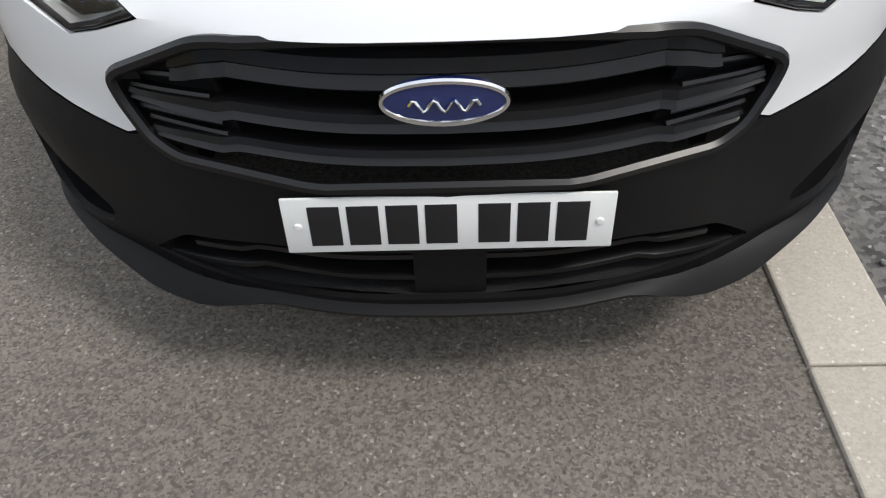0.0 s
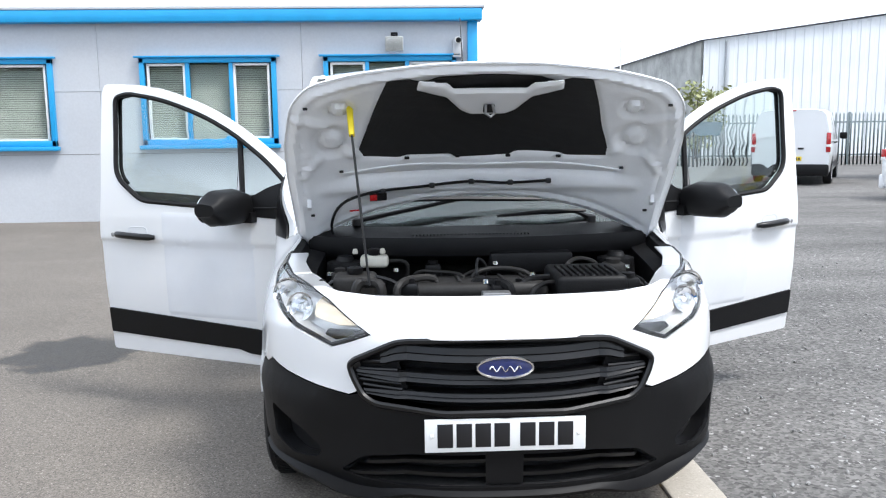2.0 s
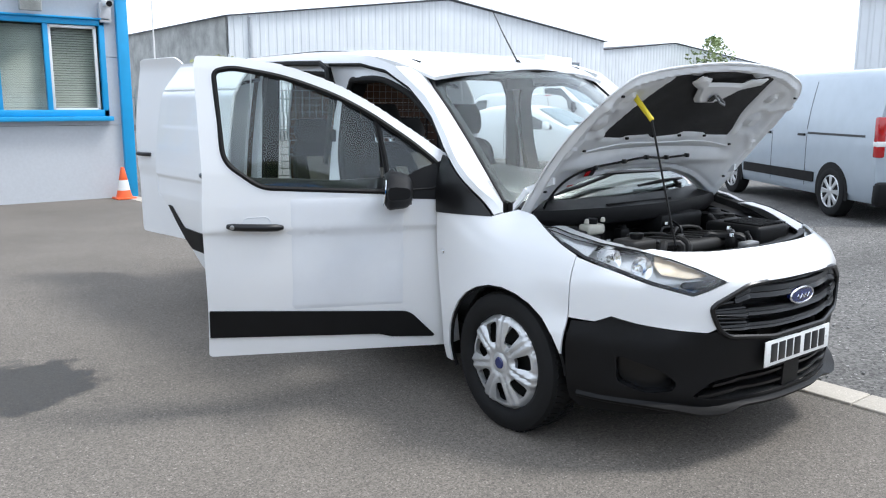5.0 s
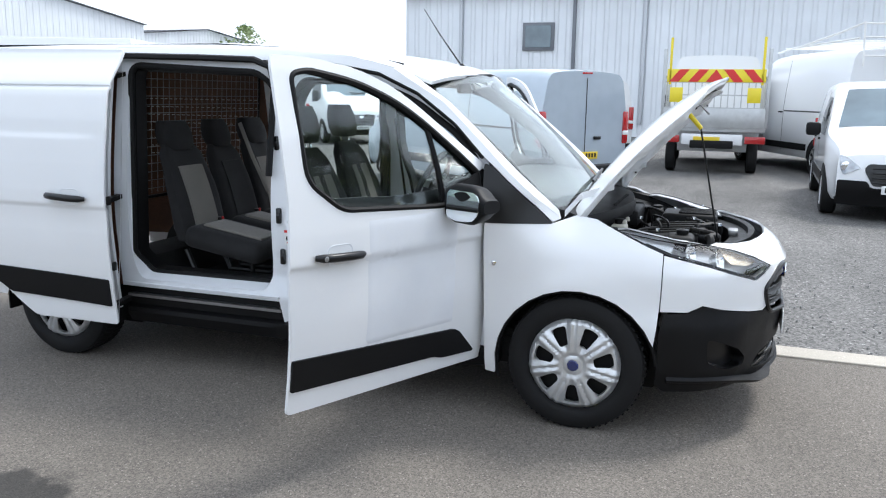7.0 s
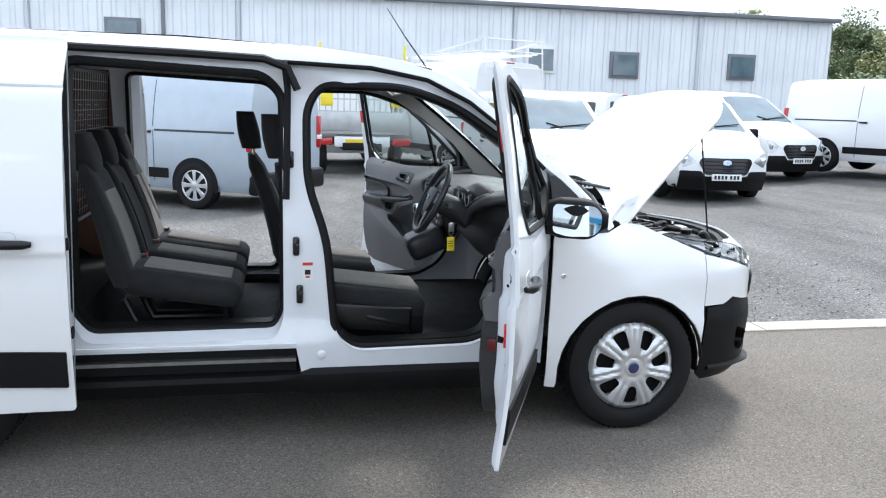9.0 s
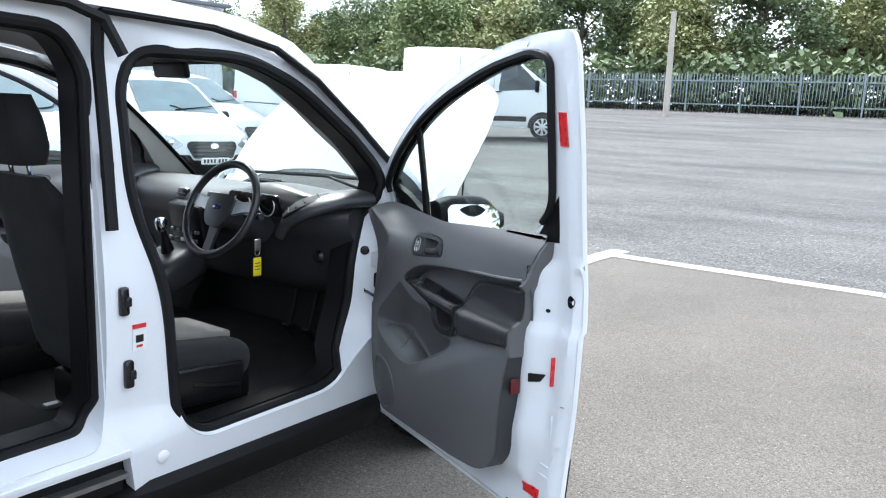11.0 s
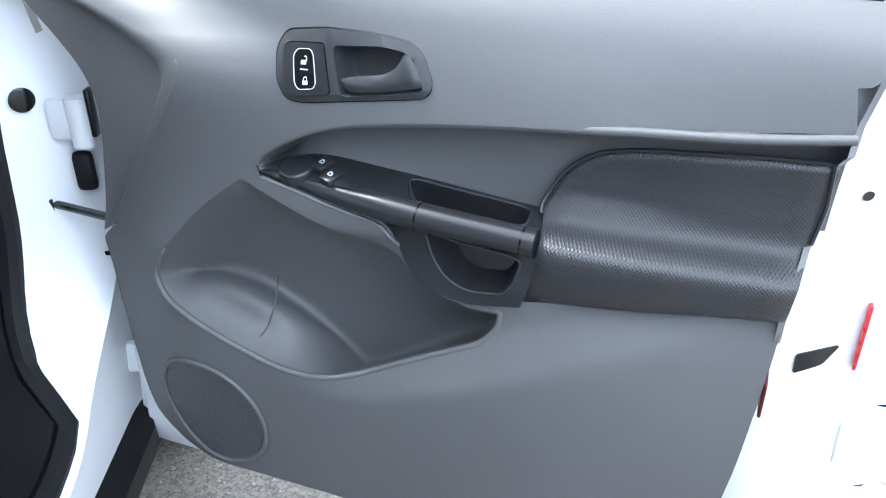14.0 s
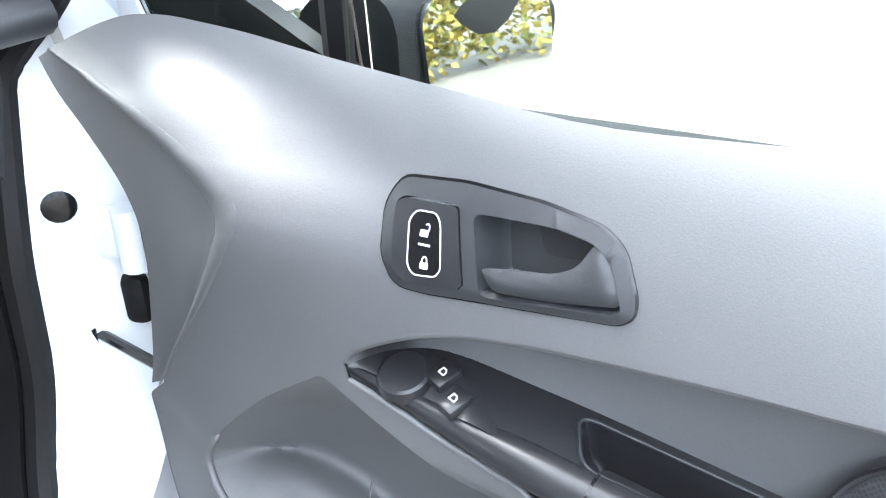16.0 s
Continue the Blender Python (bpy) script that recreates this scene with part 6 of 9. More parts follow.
    CONT = fine([(0.338, 0.112, 0.911), (0.355, 0.091, 0.917), (0.382, 0.073, 0.921), (0.415, 0.064, 0.921), (0.477, 0.059, 0.914), (0.546, 0.056, 0.907), (0.612, 0.055, 0.900), (0.690, 0.055, 0.893)], 6)
    RAIL = fine([(0.340, 0.112, 0.906), (0.404, 0.114, 0.899), (0.469, 0.116, 0.892), (0.531, 0.118, 0.887), (0.602, 0.118, 0.883), (0.690, 0.118, 0.879)], 6)

    def along(line, f):
        x = f * (len(line) - 1)
        i = min(int(x), len(line) - 2)
        return Vector(line[i]).lerp(Vector(line[i + 1]), x - i)

    under = CONT + [(0.78, 0.052, 0.895), (0.88, 0.048, 0.90), (0.975, 0.03, 0.91)]
    bm = B()
    rows = []
    for i in range(61):
        f = i / 60
        t, q = along(LEDGE_F, f), along(under, f ** 0.92)
        g = smooth(0, 0.12, f)
        d = 0.056 * g * (1 - 0.45 * smooth(0.5, 0.8, f))
        rows.append([L(t.x, t.y, t.z - 0.003), L(t.x, t.y - 0.012 * g, t.z - 0.007 * g), L(t.x, t.y - 0.7 * d, t.z - 0.010 * g - 0.002)] + [L(*(Vector((t.x, t.y - d, t.z - 0.016 * g - 0.003)).lerp(q, k) + Vector((0, -0.006 * math.sin(math.pi * k) * g, 0)))) for k in (0, 0.25, 0.5, 0.75, 1.0)] + [L(q.x, q.y - 0.02, q.z - 0.01)])
    loft(bm, rows, closed=False, caps=False)
    P("upper_hollow", bm, TRIMG, sharp=60)

    # armrest console: sloping black shelf
    def con(f, a):
        """f runs back along the armrest; a is 0 at the inner edge, 1 at the wall."""
        r, q = along(RAIL, f), along(CONT, f)
        return r.lerp(q, a) + Vector((0, 0, 0.010 * (1 - a) * smooth(0.1, 0.4, f)))

    cn = Vector((-sg * 0.30, 0, 1)).normalized()
    GH = [(x / 0.35, y / 0.065) for x, y in rounded(rect(0.645 * 0.35, 0.955 * 0.35, 0.013, 0.056), 0.012, 4)]
    bm = region([(0.0, 0.0), (1, 0.0), (1, 1.0), (0.0, 1.0)], [GH], (0.03, 0.12), lambda f, a: L(*con(f, a)), 0.003, out=cn)
    P("armrest_console", bm, TRIMB, "black armrest console with switches")
    bm = B()
    top = [Vector(L(*con(f, a))) for f, a in GH]
    rings = [[p + cn * 0.0012 for p in top], [p + cn * 0.0002 + (Vector(L(*con(0.8, 0.5))) - p) * 0.03 for p in top], [p + cn * -0.012 + (Vector(L(*con(0.8, 0.5))) - p) * 0.05 for p in top], [p + cn * -0.042 + (Vector(L(*con(0.8, 0.5))) - p) * 0.10 for p in top], [p + cn * -0.050 + (Vector(L(*con(0.8, 0.5))) - p) * 0.22 for p in top]]
    loft(bm, [r + [r[0]] for r in rings], closed=False, caps=False)
    bm.faces.new([bm.verts.new(p) for p in rings[-1]])
    P("grip_cup", bm, TRIMB)
    bm = B()
    tube(bm, [p + cn * 0.001 for p in top], 0.0017, 6, closed=True)
    P("cup_rim", bm, TRIMD, sharp=80)
    # fascia below the rail with the pull cup
    cup = rounded([(0.556, 0.866), (0.608, 0.859), (0.662, 0.856), (0.674, 0.851), (0.667, 0.824), (0.655, 0.807), (0.610, 0.801), (0.583, 0.814), (0.566, 0.837)], [0.005, 0.02, 0.01, 0.006, 0.01, 0.008, 0.03, 0.02, 0.02], 4)
    fasc = [(u, z) for u, w, z in RAIL] + [(0.694, 0.86), (0.688, 0.835), (0.676, 0.794)] + [(u, z) for u, z in reversed(STRIP_F)]

    def w_f(u, z):
        return 0.108 + 0.008 * smooth(0.88, 0.80, z) * smooth(0.45, 0.55, u)

    bm = region(fasc, [cup], (0.03, 0.03), lambda u, z: L(u, w_f(u, z), z), 0.004, out=INW)
    P("armrest_fascia", bm, TRIMB)
    bm = B()
    c0 = Vector((0.62, 0.835))
    rings = [[L(c0.x + (u - c0.x) * k, w_f(u, z) + e, c0.y + (z - c0.y) * k) for u, z in cup + [cup[0]]] for k, e in ((1.03, 0.0012), (0.98, 0.001), (0.96, -0.006), (0.90, -0.034), (0.75, -0.042))]
    loft(bm, rings, closed=False, caps=False)
    bm.faces.new([bm.verts.new(L(c0.x + (u - c0.x) * 0.75, w_f(u, z) - 0.042, c0.y + (z - c0.y) * 0.75)) for u, z in cup])
    P("pull_cup", bm, TRIMB)
    bm = B()
    tube(bm, [L(u, w_f(u, z) + 0.001, z) for u, z in cup], 0.0017, 6, closed=True)
    P("cup_rim", bm, TRIMD, sharp=80)
    # satin rail along the armrest's inner edge, with its collar
    bm = B()
    nr = len(RAIL)
    tube(bm, [L(u, w - 0.004, z) for u, w, z in RAIL], [0.004 + 0.0125 * smooth(0, 0.55, i / nr) for i in range(nr)], 18)
    P("grip_rail", bm, TRIMB, "satin black grab rail", sharp=70)
    for f in (0.66, 0.955):
        p = along(RAIL, f)
        bm = B()
        tube(bm, [L(p.x - 0.0012, p.y - 0.004, p.z + 0.0001), L(p.x + 0.0012, p.y - 0.004, p.z - 0.0001)], 0.0167, 20)
        P("rail_joint", bm, GLOSSB)
    # map pocket: bowl, speaker bulge and dividing rib
    def w_bowl(u, z):
        d = max(0, poly_dist((u, z), POCKET))
        q = math.hypot(u - 0.213, z - 0.503)
        housing = smooth(0.262, 0.19, q)
        deep = (0.016 + 0.098 * smooth(0.91, 0.72, z)) * (1 - 0.55 * housing)
        w = w_trim(u, z) - 0.0015 - deep * (1 - math.exp(-d / (0.022 - 0.012 * smooth(0.80, 0.70, z))))
        return w - (0.003 if u > 0.302 + 0.1 * (0.68 - z) else 0) * housing

    def bowl(u, z):
        """The pocket reaches down behind its lower rim."""
        w = w_bowl(u, z)
        q = math.hypot(u - 0.213, z - 0.503)
        return L(u, w, z - 0.75 * (w_trim(u, z) - 0.0015 - w) * smooth(0.84, 0.70, z) * (1 - smooth(0.262, 0.19, q)))

    bm = region(POCKET, [], (step, step), bowl, 0.003, out=INW)
    P("map_pocket", bm, TRIMG, sharp=70)
    bm = B()
    tube(bm, [L(u, w_bowl(u, z) + 0.0004, z) for u, z in [(0.3035 + 0.008 * math.sin(k / 3), 0.715 - 0.065 * k / 9) for k in range(10)]], 0.0013, 5)
    P("pocket_joint", bm, TRIMB)
    bm = B()
    rim = [(u, z) for u, z in POCKET if z < 0.775]
    tube(bm, [L(u, w_trim(u, z) - 0.003, z) for u, z in rim], [0.0025] + [0.0046] * (len(rim) - 2) + [0.0025], 8)
    P("pocket_rim", bm, TRIMG, sharp=80)
    bm = B()
    tube(bm, [L(u, w_trim(u, z) - 0.002, z) for u, z in STRIP_F], 0.003, 6)
    P("strip_lip", bm, TRIMG, sharp=80)
    # mirror knob and window switches
    cm = cn.to_track_quat("Z", "Y").to_matrix().to_4x4()
    bm = B()
    lathe(bm, [(0.0, 0.0085), (0.019, 0.009), (0.0215, 0.0075), (0.0225, 0.004), (0.0225, -0.004)], Matrix.Translation(L(*con(0.20, 0.46))) @ cm, 32)
    P("mirror_knob", bm, TRIMB, sharp=20)
    bm = B()
    lathe(bm, [(0.0, 0.006), (0.012, 0.006), (0.0125, 0.004), (0.0125, -0.002)], Matrix.Translation(L(*con(0.29, 0.62))) @ cm, 20)
    P("selector_ring", bm, TRIMB)
    bm = region(rounded(rect(0.285, 0.44, 0.02, 0.66), 0.02, 3), [], (0.03, 0.1), lambda f, a: tuple(Vector(L(*con(f, a))) + cn * (0.003 + 0.002 * math.sin(math.pi * (f - 0.285) / 0.155))), 0.004, out=cn)
    sw_base = P("switch_panel", bm, TRIMB)
    for a in (0.22, 0.56):
        c = Vector(L(*con(0.335, a)))
        bm = B()
        box(bm, (0, 0, 0.006), (0.019, 0.024, 0.010), 0.003)
        mm = Matrix.Translation(c) @ cm @ Matrix.Rotation(-0.35, 4, "Z")
        for v in bm.verts:
            v.co = mm @ v.co
        o = P("window_switch", bm, TRIMB)
        bm = B()
        q = [(-0.004, -0.0035), (0.004, -0.0035), (0.004, 0.001), (0.001, 0.004), (-0.004, 0.004)]
        lo = [bm.verts.new(mm @ Vector((x * 0.85, y * 0.85, 0.0113))) for x, y in q]
        hi = [bm.verts.new(mm @ Vector((x * 0.5, y * 0.5, 0.0113))) for x, y in q]
        for i in range(5):
            bm.faces.new((lo[i], lo[(i + 1) % 5], hi[(i + 1) % 5], hi[i]))
        P("switch_mark", bm, PLATEW)
    # padded armrest insert
    PAD = rounded([(0.683, 0.906), (0.702, 0.944), (0.724, 0.965), (0.745, 0.977), (0.788, 0.986), (0.887, 0.995), (0.972, 0.997), (0.968, 0.944), (0.963, 0.912), (0.957, 0.875), (0.953, 0.834), (0.868, 0.823), (0.758, 0.806), (0.676, 0.795), (0.689, 0.841), (0.695, 0.877), (0.690, 0.893)],
                  [0.01, 0.03, 0.02, 0.02, 0.03, 0.05, 0.012, 0.02, 0.02, 0.02, 0.006, 0.05, 0.05, 0.006, 0.03, 0.01, 0.01], 3)
    PADW = [(0.78, 0.098), (0.80, 0.108), (0.83, 0.120), (0.855, 0.126), (0.870, 0.127), (0.880, 0.123), (0.888, 0.108), (0.894, 0.094), (0.901, 0.085), (0.912, 0.0805), (0.93, 0.079), (0.955, 0.079), (0.99, 0.083), (1.01, 0.083)]

    def w_pad(u, z):
        d = poly_dist((u, z), PAD)
        w = spline(PADW, z) - 0.014 * smooth(0.74, 0.97, u)
        w -= 0.010 * (1 - smooth(0.06, 0.20, u - 0.69)) * smooth(0.90, 0.93, z)
        return w - 0.006 * (1 - smooth(0, 0.007, d))

    bm = region(PAD, [], (0.014, 0.0035), lambda u, z: L(u, w_pad(u, z), z), 0.02, out=INW, clean=True)
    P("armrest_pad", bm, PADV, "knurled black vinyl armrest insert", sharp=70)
    bm = B()
    tube(bm, [L(u, w_pad(u, z) + 0.005, z + 0.002) for u, z in PAD if z > 0.90 and u < 0.969], 0.0024, 6)
    P("pad_piping", bm, TRIMB)
    bm = B()
    rear = [(u, w_trim(u, z), z) for u, z in ((1.003, 1.137), (1.001, 1.11), (0.990, 1.07), (0.981, 1.035))] + [(0.977, 0.085, 1.012)] + [(u - 0.002, w_pad(u - 0.002, z), z) for u, z in ((0.971, 0.992), (0.968, 0.944), (0.963, 0.912), (0.957, 0.875), (0.953, 0.836))] + [(0.951, w_trim(0.951, 0.80), 0.80)]
    loft(bm, [[L(u - 0.004, w - 0.001, z) for u, w, z in rear], [L(u + 0.003, w - 0.008, z) for u, w, z in rear], [L(u + 0.004, -0.005, z) for u, w, z in rear]], closed=False)
    P("trim_edge", bm, TRIMG)
    # release handle in its bezel

    def wb(u, z=1.04):
        return w_trim(u, z) + 0.005

    bc = Vector((0.463, 1.042))
    PLT = rounded([(0.381, 1.062), (0.387, 1.066), (0.430, 1.068), (0.443, 1.018), (0.440, 1.014), (0.400, 1.010), (0.389, 1.016)], 0.004, 3)
    RC = rounded([(0.441, 1.066), (0.500, 1.070), (0.528, 1.067), (0.542, 1.057), (0.553, 1.032), (0.548, 1.028), (0.462, 1.014), (0.455, 1.016)], 0.007, 3)
    bm = region(BZ, [PLT, RC], 0.02, lambda u, z: L(u, wb(u, z) - 0.0025 * (1 - smooth(0, 0.006, poly_dist((u, z), BZ))), z), 0.006, out=INW)
    P("handle_bezel", bm, TRIMD, "dark plastic handle surround")
    bm = B()
    tube(bm, [L(u, w_trim(u, z) + 0.0005, z) for u, z in BZ], 0.0018, 5, closed=True)
    P("bezel_gap", bm, GLOSSB)
    bm = B()
    rc_c = Vector((0.495, 1.042))
    rings = [[L(rc_c.x + (u - rc_c.x) * k, wb(u, z) - e, rc_c.y + (z - rc_c.y) * k) for u, z in RC + [RC[0]]] for k, e in ((1.0, 0.0), (0.985, 0.004), (0.94, 0.026), (0.82, 0.034))]
    loft(bm, rings, closed=False, caps=False)
    bm.faces.new([bm.verts.new(p) for p in rings[-1][:-1]])
    P("handle_recess", bm, TRIMD)
    bm = region(rounded([(0.474, 1.062), (0.510, 1.060), (0.526, 1.052), (0.512, 1.040), (0.486, 1.038)], 0.006, 3), [], 0.02, lambda u, z: L(u, wb(u, z) - 0.0300, z), 0.003, out=INW)
    P("screw_cover", bm, TRIMB)
    lev = rounded([(0.454, 1.033), (0.465, 1.020), (0.500, 1.022), (0.551, 1.033), (0.549, 1.046), (0.536, 1.065), (0.527, 1.066), (0.520, 1.050), (0.504, 1.041), (0.470, 1.037)], [0.004, 0.006, 0.02, 0.004, 0.02, 0.005, 0.005, 0.012, 0.012, 0.008], 4)
    bm = region(lev, [], 0.006, lambda u, z: L(u, wb(u, z) + 0.004 * smooth(0, 0.006, poly_dist((u, z), lev)) - 0.002 + 0.003 * smooth(0.50, 0.46, u), z), 0.010, out=INW)
    P("release_lever", bm, TRIMD, "grey door release lever", sharp=70)
    bm = region([(0.412 + (u - 0.412) * 0.975, 1.039 + (z - 1.039) * 0.975) for u, z in PLT], [], 0.02, lambda u, z: L(u, wb(u, z) + 0.0015, z), 0.006, out=INW)
    P("lock_plate", bm, TRIMB)
    RG = rounded([(0.396, 1.054), (0.400, 1.060), (0.415, 1.061), (0.420, 1.055), (0.426, 1.026), (0.423, 1.020), (0.406, 1.018), (0.401, 1.024)], 0.004, 4)
    bm = region([(0.411 + (u - 0.411) * 0.94, 1.04 + (z - 1.04) * 0.97) for u, z in RG], [], 0.02, lambda u, z: L(u, wb(u, z) + 0.003, z), 0.003, out=INW)
    P("lock_button", bm, GLOSSB)
    bm = B()
    tube(bm, [L(u, wb(u, z) + 0.003, z) for u, z in RG], 0.0005, 5, closed=True)
    P("button_ring", bm, PLATEW)
    lift = lambda u, z: L(u, wb(u, z) + 0.0036, z)
    bm = region(rect(0.4065, 0.4155, 1.0392, 1.0404), [], 0.02, lift, 0.0006, out=INW)
    P("button_divider", bm, PLATEW)
    for uu, zz, swing in ((0.4095, 1.0495, 1), (0.4135, 1.0285, 0)):
        bm = region(rounded(rect(uu - 0.0030, uu + 0.0030, zz - 0.0046, zz - 0.0002), 0.0006, 2), [], 0.02, lift, 0.0006, out=INW)
        tube(bm, [lift(uu + 0.0016 * swing + 0.0018 * math.cos(a), zz - 0.0002 + 0.0040 * max(0, math.sin(a)) ** 0.6) for a in [math.pi * k / 8 for k in range(7 if swing else 9)]], 0.0005, 4)
        P("lock_mark", bm, PLATEW)
    # speaker grille
    sc, sr = (0.213, 0.503), 0.096
    wsp = lambda u, z: w_trim(u, z) + 0.002
    circ = [(sc[0] + sr * math.cos(t), sc[1] + sr * math.sin(t)) for t in [2 * math.pi * k / 48 for k in range(48)]]
    bm = region([(sc[0] + (u - sc[0]) * 0.94, sc[1] + (z - sc[1]) * 0.94) for u, z in circ], [], 0.02, lambda u, z: L(u, wsp(u, z) - 0.0005, z), 0.003, out=INW)
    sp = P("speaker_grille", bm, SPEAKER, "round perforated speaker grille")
    bm = B()
    tube(bm, [L(u, wsp(u, z), z) for u, z in circ], 0.0036, 6, closed=True)
    P("grille_rim", bm, TRIMG, sharp=80)
    # red reflectors, latch, holes
    for u, z, a, b in ((1.070, 1.450, 0.032, 0.088), (1.004, 0.410, 0.070, 0.028)):
        bm = B()
        region(rect(u - a / 2, u + a / 2, z - b / 2, z + b / 2), [], 0.012, lambda p, q: L(p, w_shell(p, q) + 0.004, q), 0.003, out=INW, bm=bm)
        P("reflector", bm, REDREF, "red reflective strip")
    bm = B()
    box(bm, L(0.951, 0.062, 0.712), (0.032, 0.004, 0.045), 0.001)
    P("edge_reflector", bm, DARKRED)
    bm = B()
    box(bm, L(1.042, w_shell(1.042, 0.775) + 0.003, 0.775), (0.018, 0.004, 0.085), 0.001)
    P("reflector", bm, REDREF)
    bm = B()
    region(rounded([(0.978, 0.758), (1.022, 0.762), (1.008, 0.738), (0.978, 0.732)], 0.003, 2), [], 0.02, lambda p, q: L(p, w_shell(p, q) + 0.0035, q), 0.002, out=INW, bm=bm)
    P("latch_opening", bm, GLOSSB, "black latch slot")
    for u, z, r in ((1.085, 0.985, 0.012), (1.010, 0.945, 0.0055), (0.90, 0.335, 0.006)):
        bm = B()
        region([(u + r * math.cos(t), z + (1.5 if r > 0.01 else 1) * r * math.sin(t)) for t in [2 * math.pi * k / 12 for k in range(12)]], [], 0.02, lambda p, q: L(p, w_shell(p, q) + 0.0035, q), 0.001, out=INW, bm=bm)
        P("plug_hole", bm, GLOSSB)
    return door


for sg in (-1, 1):
    door_leaf(sg)

# ---------------------------------------------------------------- sliding doors, run back along the sides
SD = rounded([(0.0, 0.29), (0.56, 0.29), (0.70, 0.40), (0.86, 0.58), (1.02, 0.70), (1.27, 0.80), (1.28, 1.20), (1.24, 1.79), (0.0, 1.775)], [0.02, 0.04, 0.06, 0.08, 0.10, 0.04, 0.1, 0.05, 0.03], 4)


def sliding_door(sg):
    y0 = 3.415

    def S(u, z, d=0.0):
        out = 0.185 + 0.030 * smooth(0.1, 1.2, u) - 0.10 * smooth(1.52, 1.79, z)
        x, y, zz = side(2.56 + u, min(z, 1.76), sg, d)
        return (x + sg * out, y0 + u, z)

    def press(u, z):
        return 0.010 * smooth(0.948, 0.928, z) * smooth(0.68, 0.88, z) + 0.012 * math.exp(-((z - 1.58) / 0.006) ** 2) + 0.006 * smooth(1.60, 1.57, z) * smooth(1.30, 1.33, z) * smooth(0.10, 0.14, u) * smooth(1.20, 1.16, u)

    bm = region(SD, [], (0.06, 0.010), lambda u, z: S(u, z, press(u, z)), 0.012, out=(sg, 0, 0))
    d = part("sliding_door", bm, WHITE, van, "white sliding side door, open")
    P = lambda n, b, m, lab="": part(n, b, m, d, lab)
    bm = region([(u * 0.985 + 0.008, z * 0.985 + 0.012) for u, z in SD], [], (0.08, 0.06), lambda u, z: S(u, z, 0.016 + 0.045 * smooth(0.0, 0.06, poly_dist((u, z), SD))), 0.01, out=(-sg, 0, 0))
    P("inner_shell", bm, WHITE_INNER)
    bm = B()
    loft(bm, [[S(u, z, 0.004) for u, z in SD + [SD[0]]], [S(u * 0.985 + 0.008, z * 0.985 + 0.012, 0.022) for u, z in SD + [SD[0]]]], closed=False)
    P("door_edge", bm, WHITE_INNER)
    bm = region(rounded([(0.02, 0.395), (0.02, 0.545), (0.80, 0.575), (0.90, 0.655), (0.985, 0.72), (1.05, 0.725), (0.93, 0.61), (0.80, 0.49), (0.70, 0.425)], [0.006, 0.006, 0.02, 0.03, 0.02, 0.01, 0.03, 0.03, 0.02], 3), [], 0.06, lambda u, z: S(u, z, -0.010), 0.012, out=(sg, 0, 0))
    P("side_moulding", bm, PLASTIC)
    bm = B()
    tube(bm, [S(u, 0.985 + 0.012 * (u - 0.1) / 0.26, -o) for u, o in ((0.12, 0.012), (0.145, 0.03), (0.20, 0.043), (0.30, 0.043), (0.355, 0.03), (0.375, 0.012))], [0.012, 0.018, 0.019, 0.019, 0.018, 0.012], 10)
    P("door_handle", bm, PLASTIC_S)
    bm = B()
    region(rounded(rect(0.17, 0.295, 0.95, 1.035), 0.03, 4), [], 0.02, lambda u, z: S(u, z, -0.002 + 0.018 * max(0, 1 - ((u - 0.232) / 0.062) ** 2) * max(0, 1 - ((z - 0.992) / 0.043) ** 2)), 0.003, out=(sg, 0, 0), bm=bm)
    P("handle_cup", bm, WHITE_INNER)
    for z in (0.36, 0.95, 1.62):
        bm = B()
        a, b = Vector(S(0.10, z, 0.05)), Vector(side(3.50, z + 0.03, sg, 0.03))
        loft(bm, [[p + Vector((0, e, f)) for e, f in ((-0.02, -0.012), (0.02, -0.012), (0.02, 0.012), (-0.02, 0.012))] for p in (a, b)])
        P("roller_arm", bm, PLASTIC_S)
    for z in (0.62, 0.98):
        bm = B()
        box(bm, Vector(S(-0.002, z, 0.03)), (0.03, 0.012, 0.05), 0.006)
        P("latch", bm, PLASTIC_S)


for sg in (-1, 1):
    sliding_door(sg)

# rear doors: the driver's side one swung back, the other shut
RD = rounded([(0.0, 0.38), (0.80, 0.38), (0.81, 1.30), (0.77, 1.76), (0.70, 1.855), (0.12, 1.855), (0.03, 1.80)], [0.03, 0.05, 0.1, 0.08, 0.06, 0.06, 0.05], 4)


